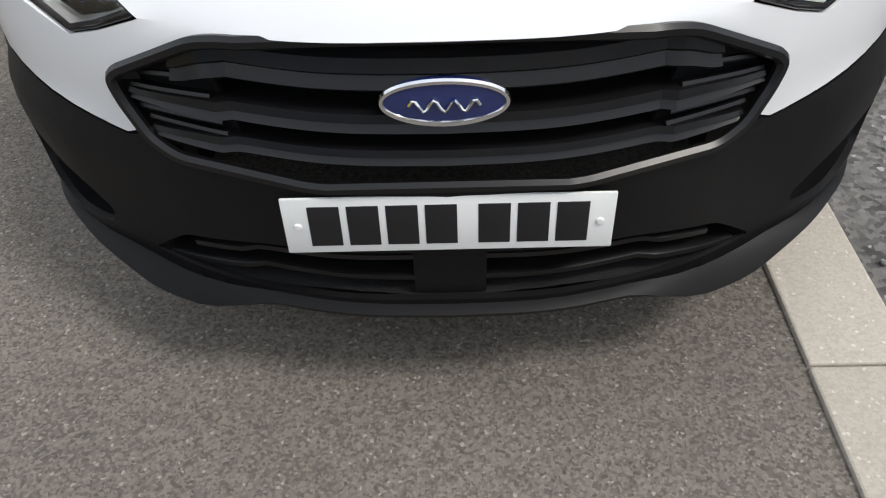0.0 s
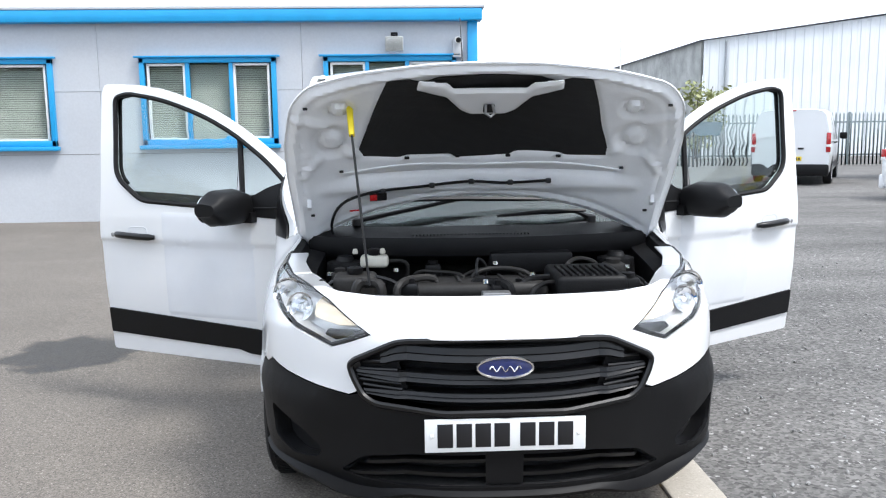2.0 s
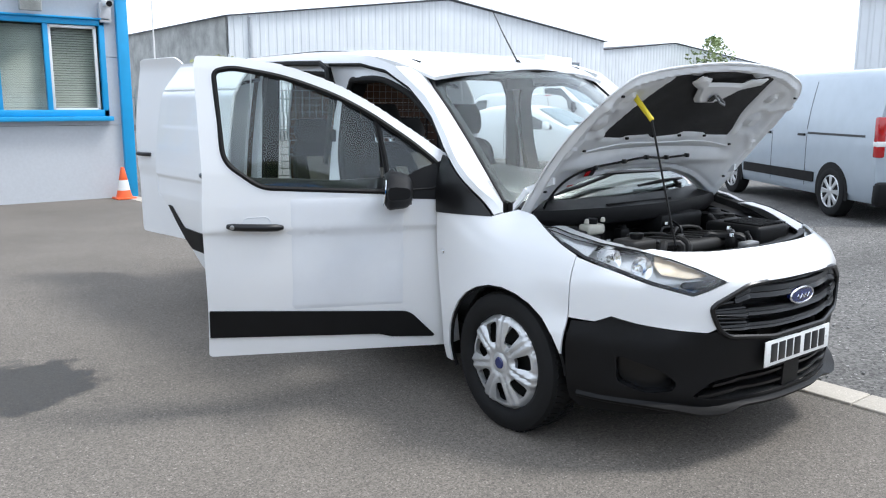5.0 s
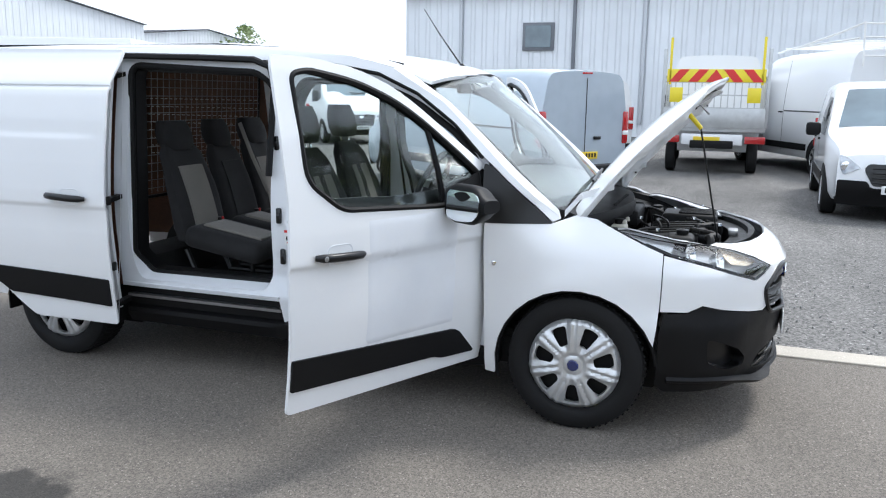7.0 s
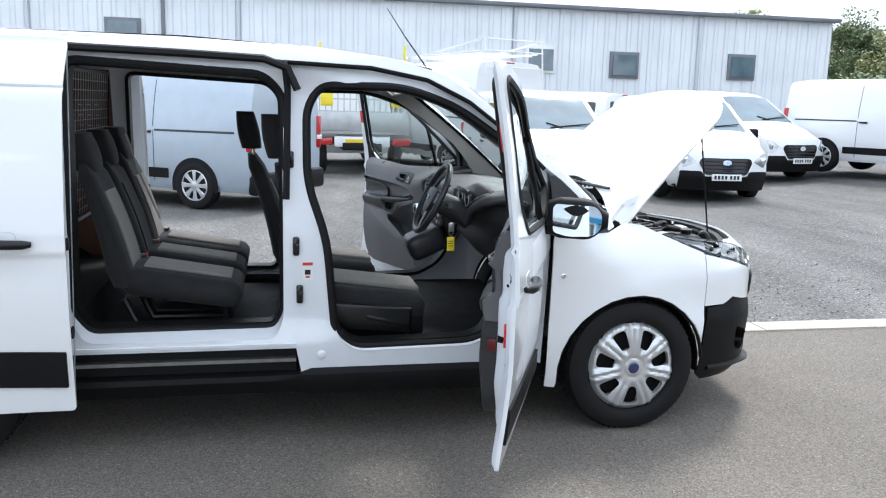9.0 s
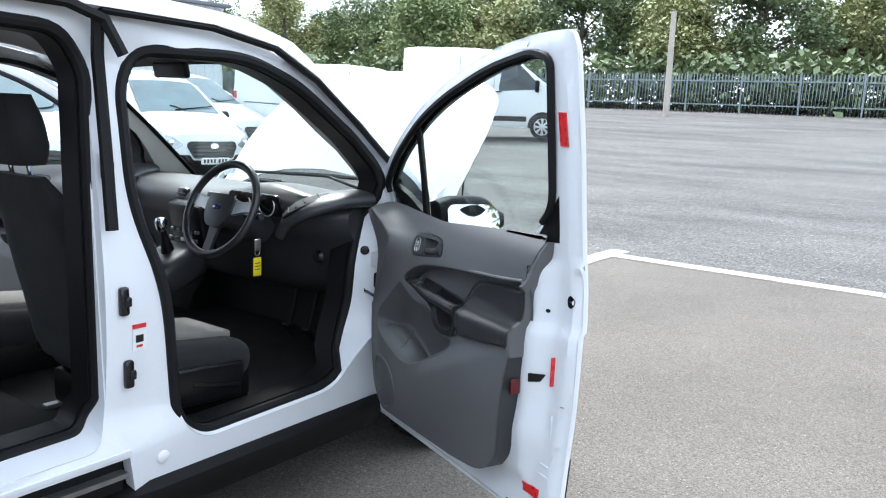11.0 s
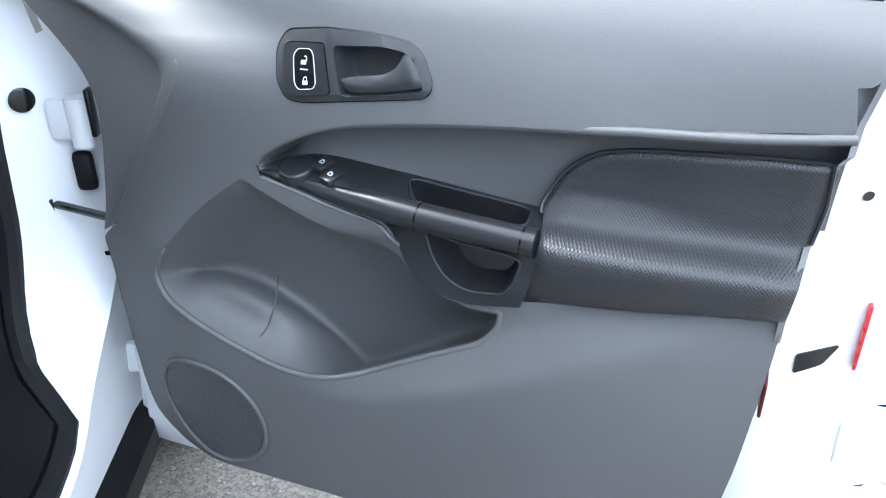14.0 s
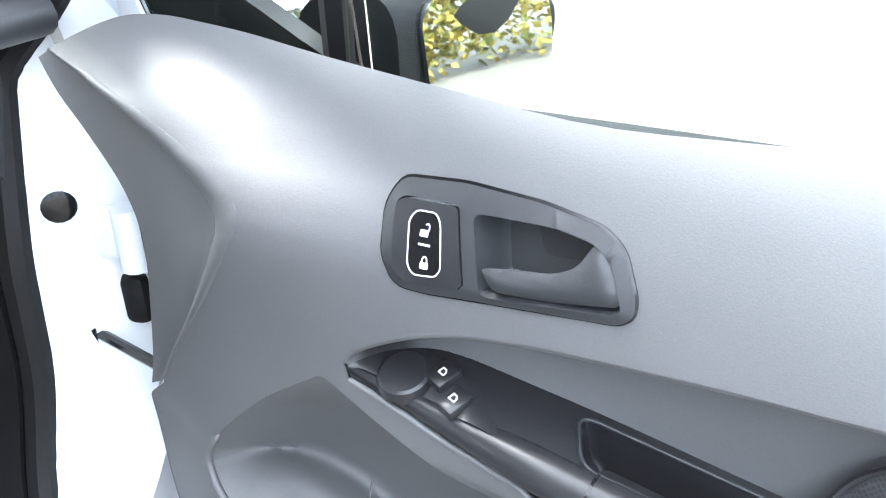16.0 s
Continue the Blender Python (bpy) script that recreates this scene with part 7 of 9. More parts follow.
def rear_door(sg, swing, lining):
    def R(u, z, w=0.0):
        """u from the hinge to the free edge, w inwards from the outer skin."""
        return (0.012 * smooth(0.95, 0.90, z) + 0.05 * smooth(1.0, 1.86, z) ** 2 - 0.030 * smooth(1.76, 1.86, z) + w, u, z)

    bm = region(RD, [], (0.06, 0.04), lambda u, z: R(u, z, -0.004 * math.exp(-((z - 1.06) / 0.012) ** 2)), 0.012, out=(-1, 0, 0))
    if sg > 0:
        mirrored(bm)
    d = part("rear_door", bm, WHITE, van, "white rear barn door, " + ("standing open" if swing else "shut"))
    d.matrix_basis = pose(sg * 0.865, 4.775, 0, 0, 0, -sg * (swing - 90))
    bm = region([(u * 0.985 + 0.006, z * 0.985 + 0.014) for u, z in RD], [], (0.1, 0.1), lambda u, z: R(u, z, 0.016 + 0.03 * smooth(0.0, 0.05, poly_dist((u, z), RD))), 0.01, out=(1, 0, 0))
    if sg > 0:
        mirrored(bm)
    part("inner_shell", bm, lining, d)
    bm = B()
    tube(bm, [R(u, 1.06 + 0.01 * (u - 0.58), -o) for u, o in ((0.56, 0.008), (0.585, 0.026), (0.63, 0.036), (0.72, 0.036), (0.755, 0.026), (0.77, 0.008))], 0.017, 8)
    if sg > 0:
        mirrored(bm)
    part("door_handle", bm, PLASTIC_S, d)


rear_door(-1, 99, WHITE_INNER)
rear_door(1, 0, PLY)

# ---------------------------------------------------------------- wheels
def wheel_bm_parts(parent, c, sg):
    M = Matrix.Translation(c) @ pose(0, 0, 0, 0, 90 * sg, 0) @ Matrix.Scale(1.02, 4)
    bm = B()
    lathe(bm, [(0.215, -0.17), (0.225, -0.19), (0.27, -0.20), (0.305, -0.195), (0.318, -0.175), (0.3185, -0.10), (0.318, -0.03), (0.310, -0.008), (0.285, 0.006), (0.245, 0.008), (0.222, -0.004), (0.214, -0.02), (0.214, -0.17)], M, 56)
    ty = part("wheel", bm, TYRE, parent, "road wheel with silver seven-spoke trim")
    bm = B()
    for k in range(64):
        a = 2 * math.pi * k / 64
        for h in (-0.145, -0.055):
            box(bm, M @ Vector((0.3195 * math.cos(a), 0.3195 * math.sin(a), h)), (0.006, 0.012, 0.062), 0, M.to_3x3().to_4x4() @ Matrix.Rotation(a, 4, "Z") @ Matrix.Rotation(0.35 if h < -0.1 else -0.35, 4, "X"))
    part("tread_block", bm, TYRE, ty)["kind"] = "stuff"
    bm = B()
    lathe(bm, [(0.0, -0.045), (0.10, -0.05), (0.19, -0.055), (0.212, -0.03), (0.214, -0.15)], M, 40)
    part("steel_rim", bm, RUBBER, ty)
    bm = B()
    # trim: one dished moulding with seven grooved spokes between rounded openings
    gaps = []
    for k in range(7):
        a = 2 * math.pi * (k + 0.5) / 7
        hole = rounded([(0.096, -0.019), (0.182, -0.037), (0.188, 0.0), (0.182, 0.037), (0.096, 0.019)], 0.013, 3)
        gaps.append([(u * math.cos(a) - v * math.sin(a), u * math.sin(a) + v * math.cos(a)) for u, v in hole])

    def trim_pt(u, v):
        r = math.hypot(u, v)
        a = math.atan2(v, u) % (2 * math.pi / 7)
        t = min(a, 2 * math.pi / 7 - a) * r
        spoke = smooth(0.060, 0.085, r)
        h = 0.010 + 0.010 * smooth(0.214, 0.12, r) - 0.020 * smooth(0.196, 0.214, r)
        h += spoke * (0.004 * math.exp(-((t - 0.015) / 0.008) ** 2) - 0.005 * math.exp(-(t / 0.007) ** 2) - 0.010 * smooth(0.022, 0.040, t))
        h -= 0.006 * smooth(0.062, 0.050, r) * smooth(0.036, 0.046, r)
        return M @ Vector((u, v, h))

    region([(0.214 * math.cos(2 * math.pi * k / 56), 0.214 * math.sin(2 * math.pi * k / 56)) for k in range(56)], gaps, 0.010, trim_pt, 0.022, out=(sg, 0, 0), bm=bm)
    part("wheel_trim", bm, ALLOY, ty, "silver plastic wheel trim")
    bm = B()
    lathe(bm, [(0.0, 0.026), (0.022, 0.0255), (0.027, 0.021), (0.027, 0.010)], M, 24)
    part("centre_cap", bm, BADGE, ty)
    return ty


for sg in (-1, 1):
    wheel_bm_parts(van, (sg * 0.878, 0.922, 0.3225), sg)
    wheel_bm_parts(van, (sg * 0.874, 3.985, 0.3225), sg)

# ---------------------------------------------------------------- bonnet, propped open
HY, HZ, HANG = 0.985, 1.055, 44.0
ca, sa = math.cos(radians(HANG)), math.sin(radians(HANG))


def hood_pt(x, d, h=0.0):
    """x across, d from the hinge line towards the front edge, h above the outer surface."""
    crown = 0.055 * (1 - (x / 0.78) ** 2) + 0.05 * math.sin(math.pi * min(1, d / 0.9)) - 0.03 - 0.04 * smooth(0.7, 0.95, d) ** 2 - 0.035 * smooth(0.60, 0.78, abs(x))
    n = crown + h
    return (x, HY - d * ca + n * sa, HZ + d * sa + n * ca)


HOOD = rounded([(0, 0.125), (0.25, 0.108), (0.46, 0.058), (0.66, -0.03), (0.745, -0.075), (0.765, 0.0), (0.775, 0.30), (0.765, 0.50), (0.72, 0.70), (0.66, 0.775), (0.45, 0.845), (0.2, 0.885), (0, 0.892),
                (-0.2, 0.885), (-0.45, 0.845), (-0.66, 0.775), (-0.72, 0.70), (-0.765, 0.50), (-0.775, 0.30), (-0.765, 0.0), (-0.745, -0.075), (-0.66, -0.03), (-0.46, 0.058), (-0.25, 0.108)], 0.05, 3)
bm = region(HOOD, [], (0.06, 0.06), lambda x, d: hood_pt(x, d), 0.006, out=(0, 0.7, 0.7))
hood = part("bonnet", bm, WHITE, van, "white bonnet propped open on a rod")
INS = rounded([(-0.50, 0.385), (-0.33, 0.372), (-0.30, 0.385), (-0.13, 0.385), (-0.11, 0.365), (0.11, 0.365), (0.13, 0.385), (0.30, 0.385), (0.33, 0.372), (0.50, 0.385), (0.455, 0.52), (0.41, 0.67), (0.365, 0.80), (0.30, 0.806), (0.24, 0.79), (0.18, 0.815), (0.0, 0.828), (-0.18, 0.815), (-0.24, 0.79), (-0.30, 0.806), (-0.365, 0.80), (-0.41, 0.67), (-0.455, 0.52)], 0.012, 3)


def hood_in(x, d):
    """Relief of the inner pressing: raised rim, sunk fields, round bosses, bars and steps."""
    e = poly_dist((x, d), HOOD)
    h = -0.010 - 0.026 * smooth(0.012, 0.040, e)
    h += 0.007 * math.exp(-((e - 0.062) / 0.009) ** 2)
    h += 0.016 * smooth(-0.012, 0.012, poly_dist((x, d), INS))
    ax = abs(x)
    # cross bars behind the mat
    h += 0.016 * math.exp(-((d - 0.285) / 0.016) ** 2) * smooth(0.60, 0.5, ax)
    h -= 0.012 * math.exp(-((d - 0.20 - 0.05 * ax) / 0.03) ** 2) * smooth(0.68, 0.6, ax)
    # side fields: hollow with a round boss and a smaller one towards the front
    for cx, cd, r in ((0.585, 0.49, 0.075), (0.545, 0.655, 0.050)):
        q = math.hypot(ax - cx, (d - cd) * 0.9)
        h += 0.015 * smooth(r + 0.010, r - 0.012, q)
        h -= 0.020 * smooth(r * 0.60, r * 0.42, q)
    # diagonal bars between the bosses and the rim
    for x0, d0, x1, d1 in ((0.60, 0.575, 0.70, 0.64), (0.49, 0.40, 0.54, 0.43), (0.645, 0.40, 0.70, 0.33)):
        vx, vd = x1 - x0, d1 - d0
        t = min(1, max(0, ((ax - x0) * vx + (d - d0) * vd) / (vx * vx + vd * vd)))
        q = math.hypot(ax - x0 - t * vx, d - d0 - t * vd)
        h -= 0.011 * smooth(0.024, 0.010, q)
    # short steps at the outer edge
    for k in range(3):
        h -= 0.007 * math.exp(-((d - 0.375 - 0.030 * k) / 0.008) ** 2) * smooth(0.645, 0.66, ax) * smooth(0.735, 0.72, ax)
    return h


bm = region([(x * 0.988, 0.41 + (d - 0.41) * 0.985) for x, d in HOOD], [], (0.013, 0.013), lambda x, d: hood_pt(x, d, hood_in(x, d)), 0.003, out=(0, -0.7, -0.7), clean=True)
part("inner_pressing", bm, HOODIN, hood, "grey-white ribbed underside of the bonnet")
bm = region(INS, [], (0.04, 0.04), lambda x, d: hood_pt(x, d, -0.030 - 0.006 * math.sin(9 * x) * math.sin(14 * d)), 0.010, out=(0, -0.7, -0.7))
part("insulation_mat", bm, INSUL, hood, "black felt insulation mat")
for x in (-0.30, -0.10, 0.10, 0.30):
    bm = B()
    box(bm, hood_pt(x, 0.378, -0.043), (0.02, 0.012, 0.012), 0.004)
    part("mat_clip", bm, PLASTIC, hood)
# latch bracket at the front edge
bm = B()
br = rounded([(-0.255, 0.828), (-0.262, 0.772), (-0.20, 0.742), (-0.155, 0.725), (-0.10, 0.650), (-0.065, 0.628), (0.065, 0.628), (0.10, 0.650), (0.155, 0.725), (0.20, 0.742), (0.262, 0.772), (0.255, 0.828), (0.15, 0.805), (0.13, 0.772), (-0.13, 0.772), (-0.15, 0.805)], 0.008, 3)
region(br, [], (0.012, 0.012), lambda x, d: hood_pt(x, d, -0.056 - 0.012 * smooth(0.0, 0.014, poly_dist((x, d), br))), 0.006, out=(0, -0.7, -0.7), bm=bm, clean=True)
part("latch_bracket", bm, WHITE, hood, "pressed steel latch bracket")
bm = B()
tube(bm, [hood_pt(x, d, -0.075 - o) for x, d, o in ((-0.012, 0.70, 0.0), (-0.016, 0.70, 0.045), (0.0, 0.70, 0.062), (0.016, 0.70, 0.045), (0.012, 0.70, 0.0))], 0.005, 8)
part("striker", bm, STEEL, hood)
bm = B()
region(rounded(rect(-0.020, 0.020, 0.655, 0.70), 0.006, 2), [], 0.03, lambda x, d: hood_pt(x, d, -0.076), 0.003, out=(0, -0.7, -0.7), bm=bm)
part("striker_slot", bm, INSUL, hood)
# crisp pressed rib behind the mat
RIBS = [[(-0.56, 0.31), (-0.3, 0.335), (0, 0.325), (0.3, 0.335), (0.56, 0.31)]]
for line in RIBS:
    bm = B()
    pts = [(p[0], p[1]) for p in catmull([(x, d, 0) for x, d in line], 4)] if len(line) < 12 else line
    tube(bm, [hood_pt(x, d, hood_in(x, d) - 0.0005) for x, d in pts], 0.0045, 6)
    part("pressed_rib", bm, HOODIN, hood)
# washer hose and cable
bm = B()
tube(bm, [hood_pt(p[0], p[1], -0.052) for p in catmull([(-0.60, -0.06, 0), (-0.62, 0.05, 0), (-0.57, 0.16, 0), (-0.44, 0.21, 0), (-0.25, 0.225, 0), (-0.05, 0.245, 0), (0.10, 0.235, 0), (0.27, 0.25, 0)], 5)], 0.006, 6)
for x, d in ((-0.40, 0.212), (-0.20, 0.23), (-0.04, 0.245), (0.12, 0.238), (0.275, 0.25)):
    box(bm, hood_pt(x, d, -0.052), (0.022, 0.02, 0.022), 0.005)
part("washer_hose", bm, PLASTIC_S, hood, "black washer hose with clips")
bm = B()
region(rounded(rect(-0.455, -0.385, 0.165, 0.205), 0.003, 2), [], 0.02, lambda x, d: hood_pt(x, d, -0.055), 0.001, out=(0, -0.7, -0.7), bm=bm)
o = part("warning_sticker", bm, INKB, hood, "black and red warning sticker")
bm = B()
region(rect(-0.453, -0.425, 0.170, 0.200), [], 0.02, lambda x, d: hood_pt(x, d, -0.057), 0.001, out=(0, -0.7, -0.7), bm=bm)
part("printed_bar", bm, REDREF, hood)
bm = B()
region(rect(-0.54, -0.50, 0.120, 0.128), [], 0.02, lambda x, d: hood_pt(x, d, -0.057), 0.001, out=(0, -0.7, -0.7), bm=bm)
part("printed_bar", bm, REDREF, hood)
for s in (-1, 1):
    for cx, cd in ((0.56, 0.325), (0.66, 0.70), (0.69, 0.12)):
        bm = B()
        c = Vector(hood_pt(s * cx, cd, hood_in(s * cx, cd) - 0.004))
        box(bm, c, (0.016, 0.010, 0.010), 0.002)
        part("pressing_hole", bm, INSUL, hood)
    # hinge arms
    bm = B()
    p0, p1, p2 = Vector((s * 0.735, 1.02, 1.015)), Vector((s * 0.72, 0.95, 1.10)), Vector(hood_pt(s * 0.70, 0.20, -0.05))
    for a, b in ((p0, p1), (p1, p2)):
        loft(bm, [[p + Vector((e, 0, f)) for e, f in ((-0.004, -0.016), (0.012, -0.016), (0.012, 0.016), (-0.004, 0.016))] for p in (a, b)])
    tube(bm, [p1 + Vector((-0.015, 0, 0)), p1 + Vector((0.02, 0, 0))], 0.012, 10)
    part("bonnet_hinge", bm, HOODIN, van)
# prop rod
bm = B()
ptop = Vector((-0.507, 0.53, 1.527))
pm = Vector((-0.495, 0.44, 1.425))
pb = Vector((-0.44, 0.33, 0.90))
tube(bm, [pb, pb + (pm - pb) * 0.55, pm], 0.0045, 8)
prop = part("prop_rod", bm, PLASTIC_S, van, "thin bonnet prop rod with a yellow grip")
bm = B()
tube(bm, [pm - (ptop - pm) * 0.02, ptop], [0.0105, 0.0125], 12)
part("grip_sleeve", bm, YELLOW, prop, "yellow plastic sleeve")

# ---------------------------------------------------------------- engine bay
bm = B()
box(bm, (0, 0.66, 0.56), (1.22, 0.75, 0.02))
for s in (-1, 1):
    box(bm, (s * 0.60, 0.70, 0.70), (0.03, 0.60, 0.30))
box(bm, (0, 1.03, 0.74), (1.30, 0.03, 0.36))
part("bay_tub", bm, INSUL, van)
# inner wing ledges in body colour
for s in (-1, 1):
    bm = B()
    rows = []
    for y in (0.36, 0.46, 0.60, 0.75, 0.90, 1.0):
        p = Vector(skin(s * s_of(1, max(0.5, y)), lin([(0.36, 0.90), (0.60, 0.938), (0.75, 0.962), (0.95, 1.01), (1.0, 1.02)], y)))
        xo = abs(p.x) if y > 0.5 else 0.64 + (y - 0.36) * 0.9
        z = p.z - 0.008
        rows.append([(s * xo, y, z), (s * (xo - 0.035), y, z - 0.012), (s * (xo - 0.05), y, z - 0.045), (s * (xo - 0.115), y, z - 0.055), (s * (xo - 0.12), y, z - 0.20)])
    loft(bm, rows, closed=False)
    bmesh.ops.solidify(bm, geom=bm.faces[:], thickness=0.004)
    part("inner_wing", bm, BAYM, van, "black inner wing ledge")
    bm = B()
    lathe(bm, [(0.0, 0.03), (0.03, 0.03), (0.04, 0.012), (0.075, 0.005), (0.085, -0.10)], pose(s * 0.56, 0.82, 0.905), 24)
    part("strut_top", bm, BAYM, van)
# slam panel with ribs and bonnet seal
bm = B()
rows = []
for k in range(25):
    x = -0.60 + 1.2 * k / 24
    y = 0.155 + 0.28 * (abs(x) / 0.6) ** 2.2 * 0.62
    z = 0.888 - 0.008 * abs(x)
    rows.append([(x, y, z), (x, y + 0.03, z - 0.004), (x, y + 0.035, z - 0.03), (x, y + 0.12, z - 0.035), (x, y + 0.125, z - 0.12), (x, y, z - 0.10)])
loft(bm, rows)
part("slam_panel", bm, BAYM, van, "black plastic slam panel")
bm = B()
box(bm, (0, 0.26, 0.868), (0.10, 0.05, 0.03), 0.006)
part("bonnet_lock", bm, STEEL, van)
bm = B()
box(bm, (-0.05, 0.56, 0.845), (0.52, 0.34, 0.06), 0.025, pose(0, 0, 0, -5, 0, 0), 3)
for k in range(5):
    box(bm, (-0.20 + 0.085 * k, 0.56, 0.878), (0.012, 0.26, 0.012), 0.004, pose(0, 0, 0, -5, 0, 0))
part("engine_cover", bm, BAYG, van, "grey ribbed plastic engine cover")
bm = B()
box(bm, (0.36, 0.50, 0.865), (0.26, 0.30, 0.10), 0.02, None, 3)
part("air_box", bm, BAYM, van, "black ribbed air filter box")
for k in range(9):
    bm = B()
    box(bm, (0.26 + 0.024 * k, 0.46, 0.918), (0.008, 0.20, 0.012), 0.003)
    part("air_box_rib", bm, BAYM, van)
bm = B()
box(bm, (0.20, 0.86, 0.90), (0.34, 0.20, 0.09), 0.015)
part("battery_cover", bm, BAYM, van)
for x in (0.20, 0.28):
    bm = B()
    box(bm, (x, 0.905, 0.978), (0.03, 0.008, 0.05), 0.003)
    part("cowl_bracket", bm, STEEL, van)
bm = B()
box(bm, (-0.44, 0.80, 0.915), (0.115, 0.075, 0.05), 0.016, None, 3)
tank = part("fluid_reservoir", bm, FLUID, van, "translucent white brake fluid reservoir")
bm = B()
lathe(bm, [(0.024, 0.0), (0.026, 0.008), (0.026, 0.024), (0.02, 0.028), (0.0, 0.028)], pose(-0.44, 0.80, 0.938), 20)
part("reservoir_cap", bm, PLASTIC_S, tank)
for s in (-1, 1):
    bm = B()
    lathe(bm, [(0.010, 0.0), (0.012, 0.006), (0.008, 0.02), (0.0, 0.022)], pose(-0.46 + 0.055 * s, 0.765, 0.95), 14)
    part("reservoir_stud", bm, FLUID, tank)
bm = B()
box(bm, (-0.50, 0.50, 0.87), (0.16, 0.13, 0.09), 0.02, None, 3)
part("coolant_tank", bm, BAYG, van, "dark coolant tank")
bm = B()
lathe(bm, [(0.026, 0.0), (0.03, 0.01), (0.03, 0.024), (0.0, 0.03)], pose(-0.50, 0.49, 0.915), 20)
part("filler_cap", bm, PLASTIC_S, van)
random.seed(11)
for k in range(15):
    bm = B()
    x0, y0 = random.uniform(-0.58, 0.55), random.uniform(0.35, 0.85)
    x1, y1 = x0 + random.uniform(-0.28, 0.28), y0 + random.uniform(-0.22, 0.25)
    x1, y1 = max(-0.6, min(0.58, x1)), max(0.33, min(0.93, y1))
    z = random.uniform(0.855, 0.90)
    tube(bm, catmull([(x0, y0, z - 0.1), (x0 + 0.02, y0, z), ((x0 + x1) / 2, (y0 + y1) / 2 + 0.03, z + random.uniform(0.0, 0.035)), (x1, y1, z), (x1, y1 + 0.02, z - 0.1)], 5), random.choice((0.006, 0.009, 0.014, 0.018)), 8)
    part("hose", bm, random.choice((BAYM, BAYM, PLASTIC_S, BAYG)), van)
for x, y, s in ((-0.57, 0.66, 0.05), (-0.30, 0.40, 0.05), (0.02, 0.36, 0.04), (0.52, 0.70, 0.07), (0.55, 0.82, 0.05), (0.50, 0.40, 0.06), (-0.62, 0.45, 0.035), (-0.2, 0.82, 0.05), (0.10, 0.42, 0.03)):
    bm = B()
    box(bm, (x, y, 0.865), (s * 1.3, s, s * 1.2), s * 0.2)
    lathe(bm, [(s * 0.4, 0.0), (s * 0.42, 0.015), (0.0, 0.02)], pose(x, y, 0.865 + s * 0.6), 14)
    part("engine_module", bm, random.choice((BAYM, BAYG, PLASTIC_S)), van)
for x, y in ((-0.35, 0.62), (0.16, 0.47), (0.55, 0.60), (-0.6, 0.56), (0.05, 0.75), (-0.03, 0.33)):
    bm = B()
    lathe(bm, [(0.0, 0.014), (0.010, 0.013), (0.012, 0.0)], pose(x, y, 0.90), 12)
    part("bolt_head", bm, CHROME, van)
# scuttle panel at the windscreen's foot, with bulkhead wall below
bm = B()
rows = []
for k in range(25):
    x = -0.72 + 1.44 * k / 24
    a = abs(x) / 0.745
    yb = 0.945 + 0.13 * a ** 2.2
    rows.append([(x, yb + 0.01, 1.036), (x, yb - 0.035, 1.030), (x, yb - 0.10 - 0.02 * (1 - a), 1.008), (x, yb - 0.125 - 0.03 * (1 - a), 1.004), (x, yb - 0.135 - 0.03 * (1 - a), 0.965), (x, yb - 0.125 - 0.03 * (1 - a), 0.93), (x, yb - 0.06, 0.88), (x, yb + 0.02, 0.88)])
loft(bm, rows)
part("scuttle_panel", bm, PLASTIC, van, "black plastic scuttle panel below the windscreen")
for k in range(34):
    bm = B()
    box(bm, (-0.28 + 0.0145 * k, 0.847, 1.012), (0.006, 0.018, 0.010), 0.002)
    part("scuttle_slot", bm, INSUL, van)
# wipers
for pivot, tip, mid in (((-0.52, 1.00, 1.06), (0.42, 1.03, 1.135), (-0.10, 0.975, 1.145)), ((0.50, 1.02, 1.055), (0.08, 0.955, 1.075), (0.30, 0.965, 1.085))):
    bm = B()
    tube(bm, [pivot, (pivot[0] * 0.6 + mid[0] * 0.4, pivot[1] - 0.03, pivot[2] + 0.035), mid], [0.013, 0.010, 0.009], 8)
    wp = part("wiper", bm, PLASTIC_S, van, "black wiper arm and blade")
    bm = B()
    d = Vector(tip) - Vector(mid)
    a = Vector(mid) - d * 0.75
    tube(bm, [a, (a + Vector(tip)) / 2 + Vector((0, -0.006, 0.006)), tip], [0.007, 0.012, 0.007], 6)
    part("blade", bm, PLASTIC_S, wp)
    bm = B()
    lathe(bm, [(0.022, -0.02), (0.022, 0.008), (0.012, 0.016), (0.0, 0.016)], Matrix.Translation(pivot), 16)
    part("pivot_cap", bm, PLASTIC_S, wp)
random.seed(0)

# ---------------------------------------------------------------- cabin
bm = B()
box(bm, (0, 2.35, 0.40), (1.46, 2.5, 0.05), 0.01)
part("cabin_floor", bm, FLOORM, van, "black rubber floor covering")
bm = B()
box(bm, (0, 3.62, 0.50), (1.44, 0.30, 0.22), 0.02)
box(bm, (0, 2.95, 0.435), (1.4, 0.9, 0.03), 0.01)
part("rear_floor_step", bm, FLOORM, van)
for sg in (-1, 1):
    bm = B()
    region([(3.50, 0.45), (4.70, 0.45), (4.70, 1.72), (3.50, 1.70)], [], 0.15, lambda y, z: side(y, z, sg, 0.10), 0.01, out=(-sg, 0, 0), bm=bm)
    part("load_bay_lining", bm, PLY, van, "brown hardboard load bay lining")
